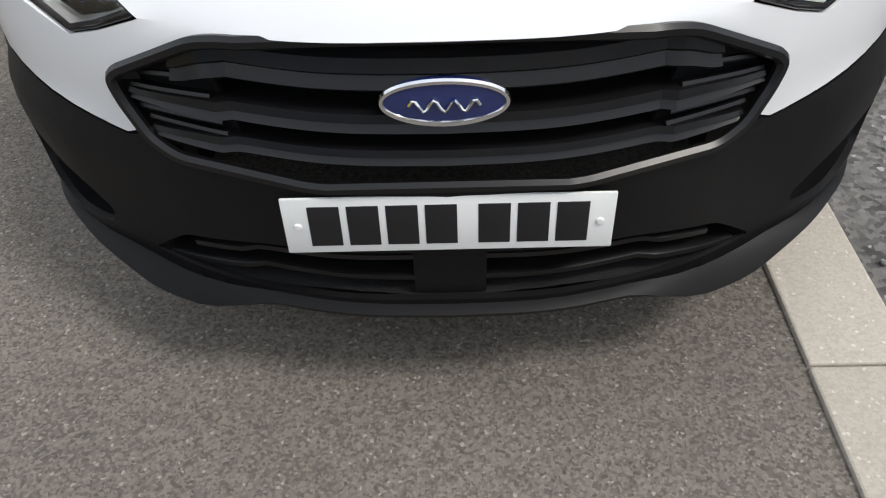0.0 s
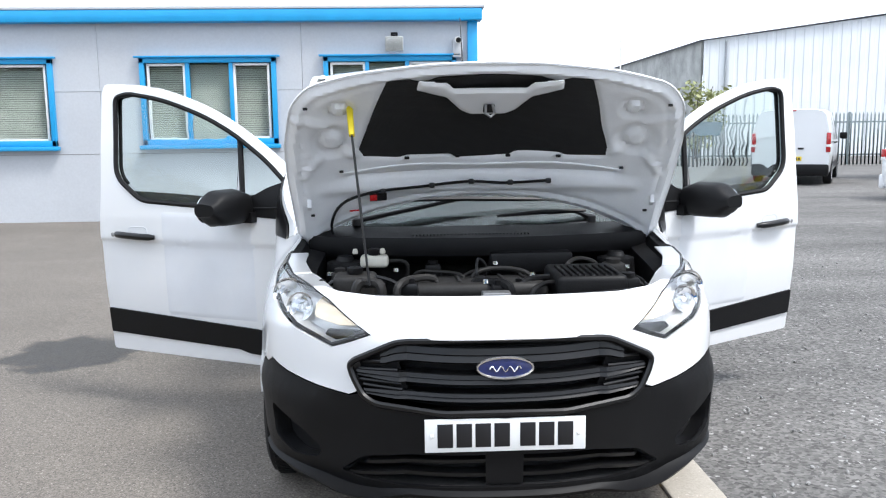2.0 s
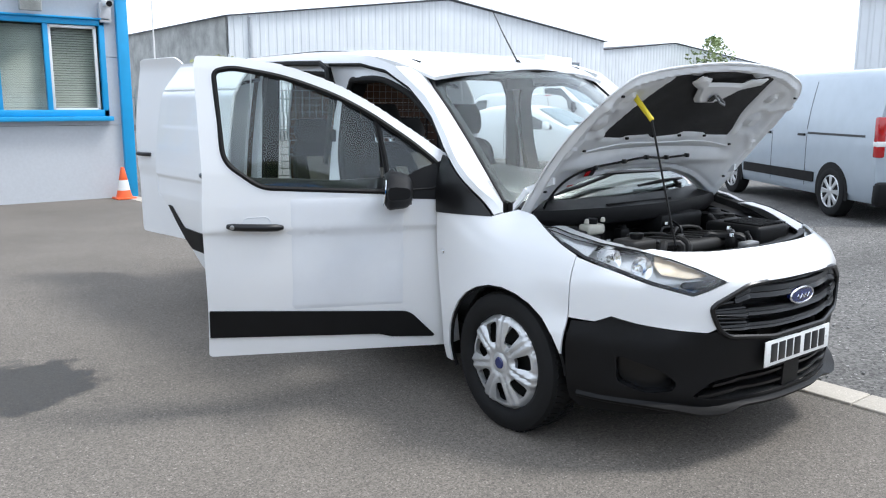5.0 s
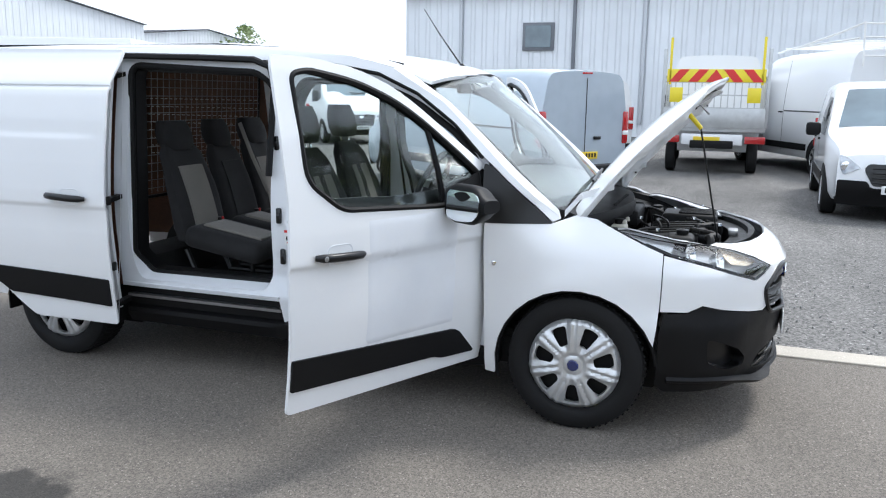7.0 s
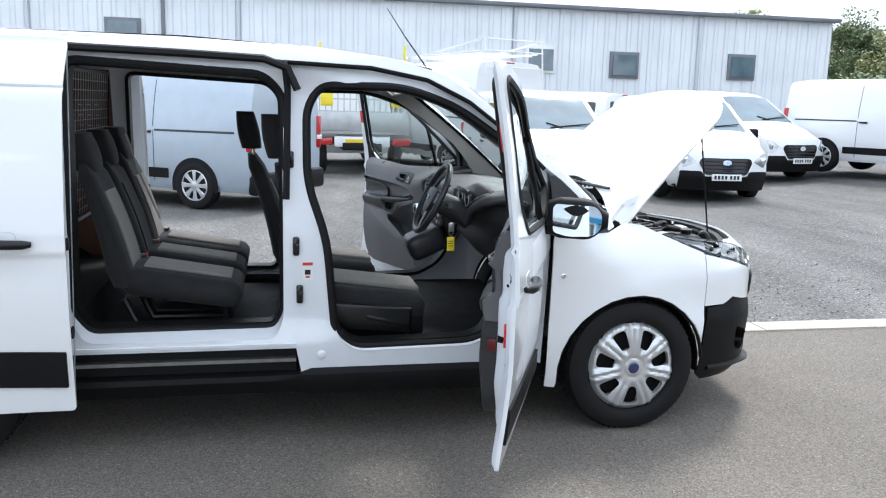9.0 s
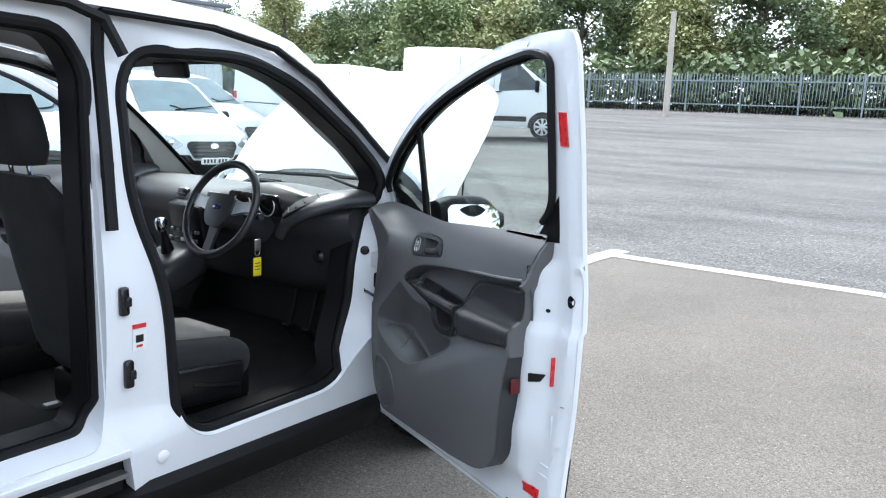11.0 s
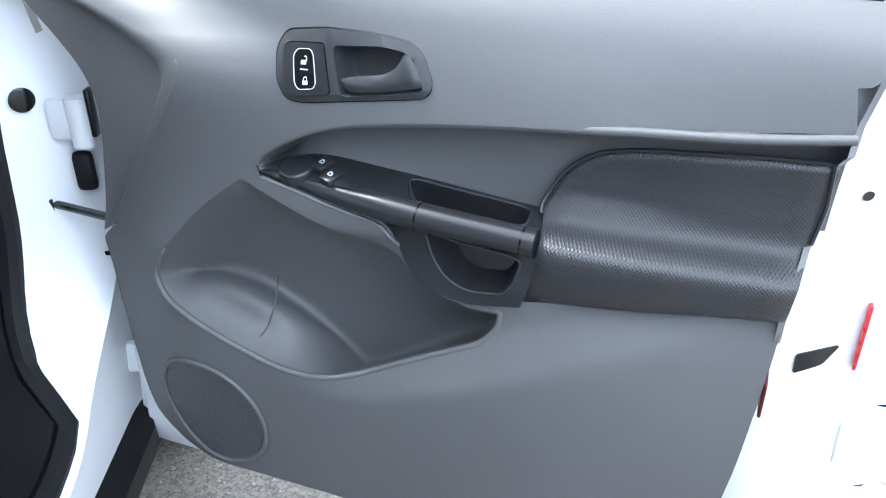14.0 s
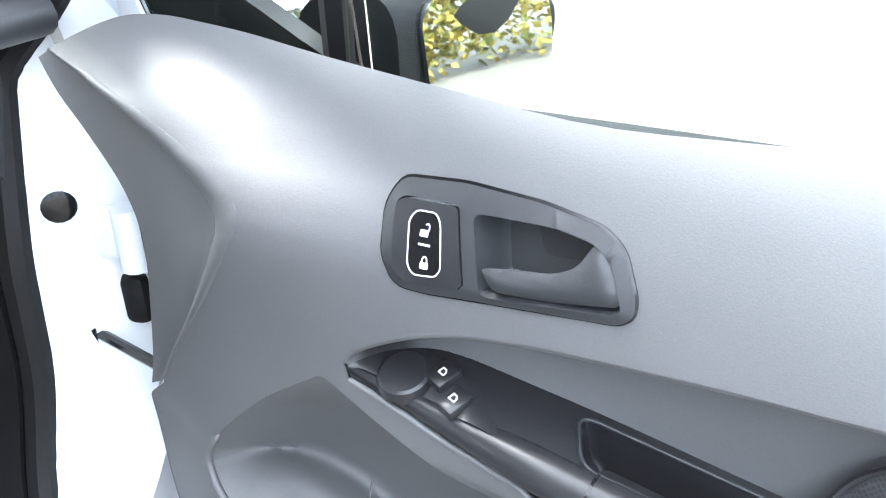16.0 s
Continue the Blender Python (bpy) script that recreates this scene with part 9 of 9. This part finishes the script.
def parked(kind, nose, facing, label, paint, group="parked vans", bumper=None, rear_glass=False, side_glass=(), name="parked_van", plate=(True, True), rear_lamp="tall", wheelm=None, category="van", zoff=None, moulding=True, cut=None):
    T = TYPES[kind]
    Lg, W, zb, belt, tum, bow = T["L"], T["W"], T["zb"], T["belt"], T["tum"], T["bow"]
    top = T["top"]
    bumper = bumper or PLASTIC
    end = cut or Lg
    z0 = gz(nose[1]) if zoff is None else zoff
    yaw = math.degrees(math.atan2(facing[0], -facing[1]))
    v = thing(name, label, category, group, "", pose(nose[0], nose[1], z0, 0, 0, yaw))
    P = lambda n, b, m, lab="", par=None, **k: part(n, b, m, par or v, lab, **k)

    def ztop(y):
        return lin(top, y)

    def halfw(y):
        return W * (1 - 0.14 * (1 - smooth(0, 0.9, y)) - 0.03 * smooth(Lg - 0.7, Lg, y))

    def hx(y, z):
        """Half width of the body at a place along it and a height."""
        zt, w = ztop(y), halfw(y)
        b = min(belt, zt - 0.12)
        if z <= b:
            return w * (1 - 0.05 * max(0, (b - z) / b - 0.45))
        s = min(1, (z - b) / max(0.05, zt - b))
        return w - tum * min(1, (zt - b) / 0.6) * s ** 1.3 - 0.10 * max(0, s - 0.86) ** 2 / 0.02

    def yfront(x, z):
        return lin(T["nose"], z) + bow * (abs(x) / W) ** 2.4

    def ring(y):
        zt = ztop(y)
        b = min(belt, zt - 0.12)
        pts = []
        for z in (zb, zb + 0.10, (zb + b) / 2, b, b + 0.3 * (zt - b), b + 0.6 * (zt - b), b + 0.85 * (zt - b), b + 0.95 * (zt - b)):
            pts.append((hx(y, z) - (0.05 if z == zb else 0), z))
        xl = pts[-1][0]
        pts += [(xl - 0.05, zt - 0.012), (xl * 0.72, zt + 0.012), (xl * 0.36, zt + 0.024), (0, zt + 0.028)]
        full = pts + [(-x, z) for x, z in reversed(pts[:-1])]
        k = 1 - smooth(0.0, 0.9, y)
        return [(x, y + k * (bow * (abs(x) / W) ** 2.4 + lin(T["nose"], z)), z) for x, z in full]

    ys = [0.0, 0.06, 0.14, 0.28, 0.45, 0.65, 0.85] + [y for y in np.arange(1.0, 2.7, 0.15)] + [y for y in np.arange(2.9, end - 0.1, 0.35)] + [end - 0.06, end]
    ys = [y for y in ys if y <= end]
    bm = B()
    loft(bm, [ring(y) for y in ys], closed=False, caps=False)
    R = ring(end)
    bm.faces.new([bm.verts.new((x, y + (0.0 if 0 < i < len(R) - 1 else 0), z)) for i, (x, y, z) in enumerate(R)])
    # wheel arches are cut by dark liners set proud of the skin; the floor closes the body
    fl = B()
    body = P("body", bm, paint, sharp=40)
    box(fl, (0, end / 2 + 0.1, zb + 0.03), (W * 1.7, end - 0.5, 0.05), 0.02)
    P("underbody", fl, RUBBER)
    r0 = ring(0.0)
    out = [(x, z) for x, y, z in r0]
    bm = region(out, [], 0.08, lambda x, z: (x, yfront(x, z) - 0.001, z), 0, out=(0, -1, 0))
    P("front_panel", bm, paint)

    def onside(nm, poly, m, off=0.006, rad=0.03, th=0.01, lab="", step=0.15):
        for sg in (-1, 1):
            bm = region(rounded(poly, rad, 3), [], step, lambda y, z: (sg * (hx(y, z) + off), y + (1 - smooth(0, 0.9, y)) * (bow * (hx(y, z) / W) ** 2.4 + lin(T["nose"], z)), z), th, out=(sg, 0, 0))
            P(nm, bm, m, lab)

    def onfront(nm, poly, m, off=0.008, rad=0.02, th=0.012, lab="", step=0.08):
        bm = region(rounded(poly, rad, 3), [], step, lambda x, z: (x, yfront(x, z) - off, z), th, out=(0, -1, 0))
        return P(nm, bm, m, lab)

    # front: bumper, grille, lamps, plate
    nz = ztop(0)
    hw0 = hx(0, zb + 0.3)
    bt = zb + (0.42 if kind.startswith("large") else 0.30)
    onfront("bumper", [(-hw0 * 0.99, zb - 0.03), (hw0 * 0.99, zb - 0.03), (hw0 * 0.99, bt), (hw0 * 0.55, bt), (hw0 * 0.48, zb + 0.20), (-hw0 * 0.48, zb + 0.20), (-hw0 * 0.55, bt), (-hw0 * 0.99, bt)], bumper, 0.02, 0.03, 0.03, "front bumper")
    gz0, gz1 = zb + 0.24, nz - 0.10
    g = onfront("grille", [(-0.36, gz0), (0.36, gz0), (0.47, gz1 - 0.07), (0.42, gz1), (-0.42, gz1), (-0.47, gz1 - 0.07)], GLOSSB, 0.014, 0.04, 0.012, "dark radiator grille")
    for k in range(4):
        z = gz0 + (gz1 - gz0) * (k + 0.7) / 4.6
        bm = B()
        tube(bm, [(x, yfront(x, z) - 0.022, z) for x in np.linspace(-0.37, 0.37, 9)], 0.010, 5)
        P("grille_bar", bm, PLASTIC_S, "", g)
    bm = region([(0.075 * math.cos(t), gz1 - 0.075 + 0.045 * math.sin(t)) for t in [2 * math.pi * k / 20 for k in range(20)]], [], 0.05, lambda x, z: (x, yfront(x, z) - 0.034, z), 0.01, out=(0, -1, 0))
    P("badge", bm, CHROME)
    for sg in (-1, 1):
        q = [(sg * 0.50, nz - 0.16), (sg * 0.70, nz - 0.26), (sg * (hw0 * 0.97), nz - 0.16), (sg * (hw0 * 0.98), nz + 0.0), (sg * 0.66, nz - 0.03)]
        l = onfront("headlamp", q if sg > 0 else q[::-1], LAMP, 0.012, 0.03, 0.012, "clear headlamp")
        bm = B()
        lathe(bm, [(0.0, 0.004), (0.055, 0.002), (0.06, 0.0)], Matrix.Translation((sg * 0.68, yfront(0.68, nz - 0.14) - 0.014, nz - 0.14)) @ pose(0, 0, 0, 90, 0, 0), 20)
        P("reflector_bowl", bm, CHROME, "", l)
    if plate[0]:
        bm = B()
        box(bm, (0, yfront(0, zb + 0.20) - 0.035, zb + 0.20), (0.52, 0.012, 0.11), 0.004)
        pl = P("number_plate", bm, PLATEW, "white number plate")
        for k in range(7):
            bm = B()
            box(bm, (-0.20 + 0.062 * k + (0.025 if k > 3 else 0), yfront(0, zb + 0.20) - 0.042, zb + 0.20), (0.038, 0.003, 0.062))
            P("character_bar", bm, INKB, "", pl)
    # windscreen
    y0, y1 = T["ws"]
    xa, xb = hx(y0, ztop(y0)) - 0.02, hx(y1, ztop(y1)) - 0.05

    def wsx(y):
        return xa + (xb - xa) * (y - y0) / (y1 - y0)

    bm = B()
    rows = []
    for k in range(9):
        y = y0 + 0.02 + (y1 - y0 - 0.06) * k / 8
        k2 = 1 - smooth(0.0, 0.9, y)
        rows.append([(x, y + k2 * 0.05 + 0.10 * (abs(x) / W) ** 2.4 * (1 if y < 0.9 else 0.0), ztop(y) + 0.034 - 0.02 * (x / max(0.3, wsx(y))) ** 2 - 0.02 * max(0, abs(x) / wsx(y) - 0.8)) for x in np.linspace(-wsx(y), wsx(y), 13)])
    loft(bm, rows, closed=False, caps=False)
    P("windscreen", bm, SKYGLASS, "sloping windscreen")
    for sg in (-1, 1):
        bm = B()
        y = y0 + 0.04
        tube(bm, [(sg * 0.10, y, ztop(y) + 0.045), (sg * 0.10 - 0.5 * sg + 0.25, y + 0.10, ztop(y + 0.10) + 0.045)], 0.010, 5)
        P("wiper", bm, PLASTIC)
    # side glass of the cab and any more behind
    ya = y0 + 0.30
    cab = [(ya, belt + 0.02), (y1 + 0.62, belt + 0.0), (y1 + 0.62, ztop(y1 + 0.6) - 0.20), (y1 + 0.10, ztop(y1 + 0.1) - 0.15), (ya + 0.05, belt + 0.12)]
    if kind.startswith("large"):
        cab = [(ya + 0.02, belt + 0.02), (y1 + 0.58, belt - 0.05), (y1 + 0.58, 2.03), (y1 + 0.02, 2.03), (ya + 0.14, belt + 0.24)]
    onside("side_window", cab, DARKGLASS, 0.005, 0.04)
    for a, b2 in side_glass:
        onside("side_window", [(a, belt + 0.03), (b2, belt + 0.03), (b2, ztop(b2) - 0.22), (a, ztop(a) - 0.20)], DARKGLASS, 0.005, 0.06)
    # shut lines, handles, mouldings
    for y in ((y1 + 0.70, y1 + 0.72 + 1.0) if kind != "hatch" else (y1 + 0.72,)):
        if y < end - 0.5:
            onside("shut_line", [(y, zb + 0.10), (y + 0.012, zb + 0.10), (y + 0.012, ztop(y) - 0.14), (y, ztop(y) - 0.14)], SEAM, 0.002, 0.0, 0.003, step=0.2)
            onside("door_handle", [(y - 0.20, belt - 0.09), (y - 0.03, belt - 0.09), (y - 0.03, belt - 0.055), (y - 0.20, belt - 0.055)], PLASTIC_S, 0.03, 0.012, 0.03)
    if kind in ("mid", "large", "large_short"):
        onside("slide_rail", [(y1 + 1.75, belt - 0.06), (end - 0.25, belt - 0.06), (end - 0.25, belt - 0.03), (y1 + 1.75, belt - 0.03)], SEAM, 0.003, 0.0, 0.004, step=0.3)
    fa, ra = T["wb"]
    if moulding:
        onside("side_moulding", [(fa + 0.45, zb + 0.16), (min(ra, end) - 0.45, zb + 0.16), (min(ra, end) - 0.45, zb + 0.30), (fa + 0.45, zb + 0.30)], PLASTIC, 0.012, 0.01, 0.014, step=0.3)
    for sg in (-1, 1):
        bm = B()
        ym = y0 + 0.36
        box(bm, (sg * (hx(ym, belt) + 0.15), ym + 0.02, belt + 0.10), (0.20, 0.11, 0.19 if not kind.startswith("large") else 0.34), 0.045)
        P("door_mirror", bm, PLASTIC if kind != "hatch" else paint)
    # rear
    if not cut:
        zr = ztop(end)
        hwb = hx(end, 0.6)
        bm = B()
        box(bm, (0, end + 0.02, zb + 0.13), (hwb * 2.0, 0.16, 0.30), 0.05)
        P("rear_bumper", bm, bumper)
        for sg in (-1, 1):
            bm = B()
            if rear_lamp == "tall":
                c, s = (sg * (hwb - 0.035), end - 0.02, belt - 0.05), (0.11, 0.10, 0.50)
            else:
                c, s = (sg * (hwb - 0.06), end - 0.03, belt - 0.02), (0.18, 0.12, 0.22)
            box(bm, c, s, 0.025)
            P("tail_lamp", bm, TAILRED, "red tail lamp")
            bm = B()
            box(bm, (c[0] + sg * 0.001, c[1] + 0.003, c[2] - 0.08), (s[0], s[1], 0.07), 0.01)
            P("indicator_lens", bm, PLATEW)
        if kind != "hatch":
            bm = B()
            box(bm, (0, end + 0.003, (zb + 0.3 + zr - 0.05) / 2), (0.012, 0.010, zr - zb - 0.4))
            P("door_gap", bm, SEAM)
        if rear_glass:
            xs = ((-0.03 - 0.62, -0.06), (0.06, 0.65)) if kind != "hatch" else ((-0.6, 0.6),)
            for a, b2 in xs:
                bm = B()
                ring2 = rounded(rect(a, b2, belt + 0.10, zr - 0.16), 0.05, 3)
                loft(bm, [[(x, end + o - (0.0 if kind != "hatch" else 0.0), z) for x, z in ring2] for o in (0.001, 0.010)])
                P("rear_window", bm, DARKGLASS)
        bm = B()
        box(bm, (0, end - 0.02, zr + 0.0), (0.22, 0.06, 0.03), 0.01)
        P("brake_light", bm, TAILRED)
        if plate[1]:
            bm = B()
            zc = zb + 0.42
            box(bm, (-0.02, end + 0.012, zc), (0.52, 0.014, 0.11), 0.004)
            pl = P("number_plate", bm, PLATEY, "yellow number plate")
            for k in range(7):
                bm = B()
                box(bm, (-0.22 + 0.062 * k + (0.025 if k > 3 else 0), end + 0.020, zc), (0.038, 0.003, 0.062))
                P("character_bar", bm, INKB, "", pl)
        bm = B()
        box(bm, (-0.25, end + 0.02, belt - 0.2), (0.14, 0.04, 0.05), 0.012)
        P("rear_handle", bm, PLASTIC_S)
    # wheels in dark arches
    wr = T["wr"]
    for y in (fa, ra):
        if y > end - 0.2:
            continue
        for sg in (-1, 1):
            xw = hx(y, 0.4)
            bm = B()
            arch = [(y + (wr + 0.06) * math.cos(t), max(zb - 0.02, wr + (wr + 0.06) * math.sin(t))) for t in [math.pi * (k - 1) / 14 for k in range(17)]]
            region(arch, [], 0.1, lambda yy, z: (sg * (hx(yy, z) + 0.004), yy + (1 - smooth(0, 0.9, yy)) * (bow * (hx(yy, z) / W) ** 2.4 + lin(T["nose"], z)), z), 0.012, out=(sg, 0, 0), bm=bm)
            P("wheel_arch", bm, RUBBER)
            far_wheel(P, (sg * (xw + 0.012), y, wr), sg, wr, wheelm or ALLOY)
    return v, P


SEAM = mat("panel_gap", (0.05, 0.052, 0.055), 0.6)
LAMP = mat("headlamp_unit", (0.42, 0.44, 0.46), 0.12, metal=0.6, var=0.35, scale=14, coat=1.0)


def far_wheel(P, c, sg, r, m, spokes=8):
    M = Matrix.Translation(c) @ pose(0, 0, 0, 0, 90 * sg, 0)
    bm = B()
    lathe(bm, [(r * 0.66, -0.05), (r * 0.70, 0.004), (r * 0.85, 0.012), (r * 0.97, -0.004), (r, -0.04), (r, -0.17), (r * 0.9, -0.20)], M, 36)
    w = P("wheel", bm, TYRE, "black tyre on a pale rim")
    bm = B()
    lathe(bm, [(0, -0.03), (r * 0.5, -0.035), (r * 0.67, -0.045)], M, 28)
    P("rim_back", bm, RUBBER, "", w)
    bm = B()
    lathe(bm, [(r * 0.67, -0.004), (r * 0.63, 0.004), (r * 0.60, -0.01)], M, 32)
    lathe(bm, [(0, 0.008), (r * 0.14, 0.006), (r * 0.22, -0.004), (r * 0.22, -0.02)], M, 24)
    for k in range(spokes):
        Rm = M @ Matrix.Rotation(2 * math.pi * k / spokes, 4, "Z")
        wd = r * 2.0 / spokes * 0.5
        loft(bm, [[Rm @ Vector(p) for p in ((rr, -ww, h - 0.012), (rr, -ww * 0.7, h), (rr, ww * 0.7, h), (rr, ww, h - 0.012))] for rr, ww, h in ((r * 0.16, wd * 0.6, 0.002), (r * 0.4, wd * 0.7, 0.002), (r * 0.64, wd * 1.15, -0.002))])
    P("rim", bm, m, "", w)
    return w


parked("compact", (7.12, -1.75), (-1, 0.03), "white compact panel van with black bumper parked facing out", WHITE, plate=(True, False))
parked("compact", (8.25, -4.86), (-0.99, 0.12), "small white van with black bumpers parked on gravel", WHITE, wheelm=STEEL)
blue_grey, _ = parked("mid", (10.63, 6.62), (0.55, 0.84), "silver-blue panel van parked with its tail outwards", SILVERP, rear_lamp="tall", wheelm=ALLOY)
parked("hatch", (11.15, 10.25), (0.22, -0.97), "small white hatchback car with silver wheels", WHITE, group="parked cars", name="parked_car", category="car", bumper=WHITE, rear_glass=True, moulding=False, rear_lamp="short")
parked("compact", (14.9, 20.4), (0.08, 1), "white compact van seen from behind, black bumper", WHITE, plate=(False, True))
parked("mid", (12.1, 22.7), (0.5, 0.86), "white panel van with plain rear doors", WHITE, plate=(False, True))
parked("compact", (17.3, 16.0), (0.45, 0.9), "white small van with a yellow rear plate", WHITE, plate=(False, True))
parked("mid", (18.9, -2.9), (0.80, 0.58), "white minibus with dark side and rear windows", WHITE, rear_glass=True, side_glass=((2.55, 3.55), (3.65, 4.7)), name="parked_minibus", category="minibus", plate=(False, True), moulding=False)
parked("mid", (8.0, -11.4), (-0.90, -0.43), "white mid-size van parked on the gravel slope", WHITE)
parked("compact", (10.6, -7.9), (-0.97, -0.22), "white van among the parked row", WHITE)
parked("large_short", (8.3, -17.7), (-0.90, -0.43), "long high-roof white van with black side mouldings", WHITE)
parked("large", (18.6, 11.2), (-0.75, -0.66), "white high-roof van with dark windscreen parked behind", WHITE)
parked("mid", (18.5, 5.4), (0.9, 0.4), "white van roof showing over the other vans", WHITE, plate=(False, True))
parked("mid", (-7.12, -8.55), (-1, -0.04), "bright blue van with dark alloy wheels on gravel", BLUEP, bumper=BLUEP, wheelm=ALLOYD, name="parked_blue_van", plate=(False, True), moulding=False, rear_glass=True)
parked("hatch", (-2.6, -24.6), (0.9, -0.35), "black car parked beside the fence", BLACKP, group="parked cars", name="parked_car", category="car", bumper=BLACKP, moulding=False, rear_lamp="short")
parked("hatch", (-4.2, -22.0), (0.9, -0.35), "white car parked near the fence", WHITE, group="parked cars", name="parked_car", category="car", moulding=False, rear_lamp="short")

# high van with a roof rack and rear ladder frame
rack_van, RP = parked("large", (19.25, -0.35), (0.93, 0.37), "large white van with a pale roof rack", WHITE, plate=(False, True), wheelm=STEEL)
for sg in (-1, 1):
    bm = B()
    tube(bm, [(sg * 0.78, 2.3, 2.62), (sg * 0.80, 3.2, 2.70), (sg * 0.80, 5.9, 2.74)], 0.022, 6)
    RP("rack_rail", bm, CONEW, "pale roof rack rail")
    bm = B()
    tube(bm, [(sg * 0.80, 3.4, 2.70), (sg * 0.80, 5.2, 2.90), (sg * 0.80, 6.05, 3.02), (sg * 0.80, 6.12, 2.2)], 0.022, 6)
    RP("ladder_guide", bm, CONEW)
for k in range(7):
    bm = B()
    y = 2.7 + 0.5 * k
    tube(bm, [(-0.80, y, 2.70), (0.80, y, 2.70)], 0.018, 6)
    RP("rack_bar", bm, CONEW)
for z in (3.0, 2.75, 2.4):
    bm = B()
    tube(bm, [(-0.80, 6.10, z), (0.80, 6.10, z)], 0.018, 6)
    RP("ladder_rung", bm, CONEW)

# box truck: cab with a tall white body behind
box_truck, BP = parked("large", (17.0, 15.2), (0.35, -0.93), "white box truck with a tall plain body", WHITE, cut=2.3, name="box_truck", group="", category="truck", plate=(True, False))
bm = B()
box(bm, (0, 4.3, 1.75), (2.15, 4.2, 2.5), 0.03)
BP("cargo_box", bm, WHITE, "plain white box body")
bm = B()
box(bm, (0, 4.3, 0.45), (0.9, 4.1, 0.14), 0.02)
BP("chassis", bm, RUBBER)
for sg in (-1, 1):
    far_wheel(BP, (sg * 0.95, 5.0, 0.35), sg, 0.35, STEEL)

# tipper: double cab, dropside bed with a mesh tail and chevron board
REDC = mat("chevron_red", (0.66, 0.03, 0.03), 0.35, var=0.05)
YELC = mat("chevron_yellow", (0.82, 0.66, 0.03), 0.35, var=0.05)
GALV = mat("bed_aluminium", (0.50, 0.51, 0.51), 0.42, metal=0.5, var=0.12, scale=5)
truck, TP = parked("large", (18.6, 0.90), (1, 0.02), "white dropside truck with red and yellow chevrons", WHITE, cut=2.6, name="dropside_truck", group="", category="truck", plate=(True, False))
end = 5.15
bm = B()
box(bm, (0, (2.7 + end) / 2, 0.92), (2.05, end - 2.7, 0.10), 0.02)
TP("bed_floor", bm, GALV)
bm = B()
box(bm, (0, 3.6, 0.62), (0.85, 3.4, 0.16), 0.02)
TP("chassis", bm, RUBBER)
for sg in (-1, 1):
    bm = B()
    box(bm, (sg * 1.02, (2.7 + end) / 2, 1.15), (0.04, end - 2.75, 0.38), 0.012)
    TP("side_board", bm, GALV)
    bm = B()
    box(bm, (sg * 1.02, end, 1.75), (0.07, 0.07, 1.60), 0.012)
    TP("corner_post", bm, GALV)
    bm = B()
    box(bm, (sg * 0.90, end + 0.03, 2.30), (0.05, 0.05, 0.95), 0.008)
    TP("yellow_pole", bm, YELC, "yellow upright pole")
    bm = B()
    box(bm, (sg * 0.76, end + 0.05, 1.62), (0.26, 0.02, 0.30), 0.008)
    TP("warning_square", bm, YELC)
    bm = B()
    box(bm, (sg * 0.84, end + 0.08, 0.72), (0.40, 0.06, 0.15), 0.02)
    TP("tail_lamp", bm, TAILRED)
    bm = B()
    box(bm, (sg * 0.98, (2.8 + end) / 2, 1.98), (0.04, end - 2.8, 0.05), 0.01)
    TP("top_rail", bm, GALV)
    for y in (3.3, 4.0, 4.7):
        bm = B()
        box(bm, (sg * 0.98, y, 1.65), (0.035, 0.04, 0.66), 0.006)
        TP("stake", bm, GALV)
    far_wheel(TP, (sg * 0.92, 4.45, 0.35), sg, 0.35, STEEL)
bm = B()
box(bm, (0, end + 0.02, 1.15), (2.0, 0.04, 0.40), 0.01)
tail = TP("tail_board", bm, GALV)
for k in range(15):
    bm = B()
    box(bm, (-0.91 + 0.13 * k, end + 0.02, 1.62), (0.022, 0.022, 0.56))
    TP("tail_bar", bm, GALV, "", tail)
for z in (1.36, 1.62, 1.88):
    bm = B()
    box(bm, (0, end + 0.02, z), (1.96, 0.026, 0.026))
    TP("cross_bar", bm, GALV, "", tail)
bm = B()
box(bm, (0, end + 0.045, 2.01), (1.92, 0.02, 0.26), 0.004)
board = TP("chevron_board", bm, YELC, "red and yellow chevron board")
for k in range(-4, 5):
    if k == 0:
        q = [(-0.19, 1.885), (0.19, 1.885), (0.0, 2.135)]
    elif k % 2 == 0:
        s = 1 if k > 0 else -1
        a = abs(k) * 0.19
        q = [(s * (a + 0.16), 1.885), (s * (a - 0.05 + 0.0), 2.135), (s * (a - 0.24), 2.135), (s * (a - 0.03), 1.885)]
    else:
        continue
    bm = B()
    q = [(max(-0.955, min(0.955, x)), z) for x, z in q]
    loft(bm, [[(x, end + o, z) for x, z in q] for o in (0.056, 0.060)])
    TP("red_stripe", bm, REDC, "", board)
bm = B()
box(bm, (0, end + 0.07, 0.72), (1.2, 0.04, 0.22), 0.01)
TP("light_bar", bm, WHITE)
bm = B()
box(bm, (0.1, end + 0.10, 0.72), (0.52, 0.012, 0.11), 0.003)
TP("number_plate", bm, PLATEY)
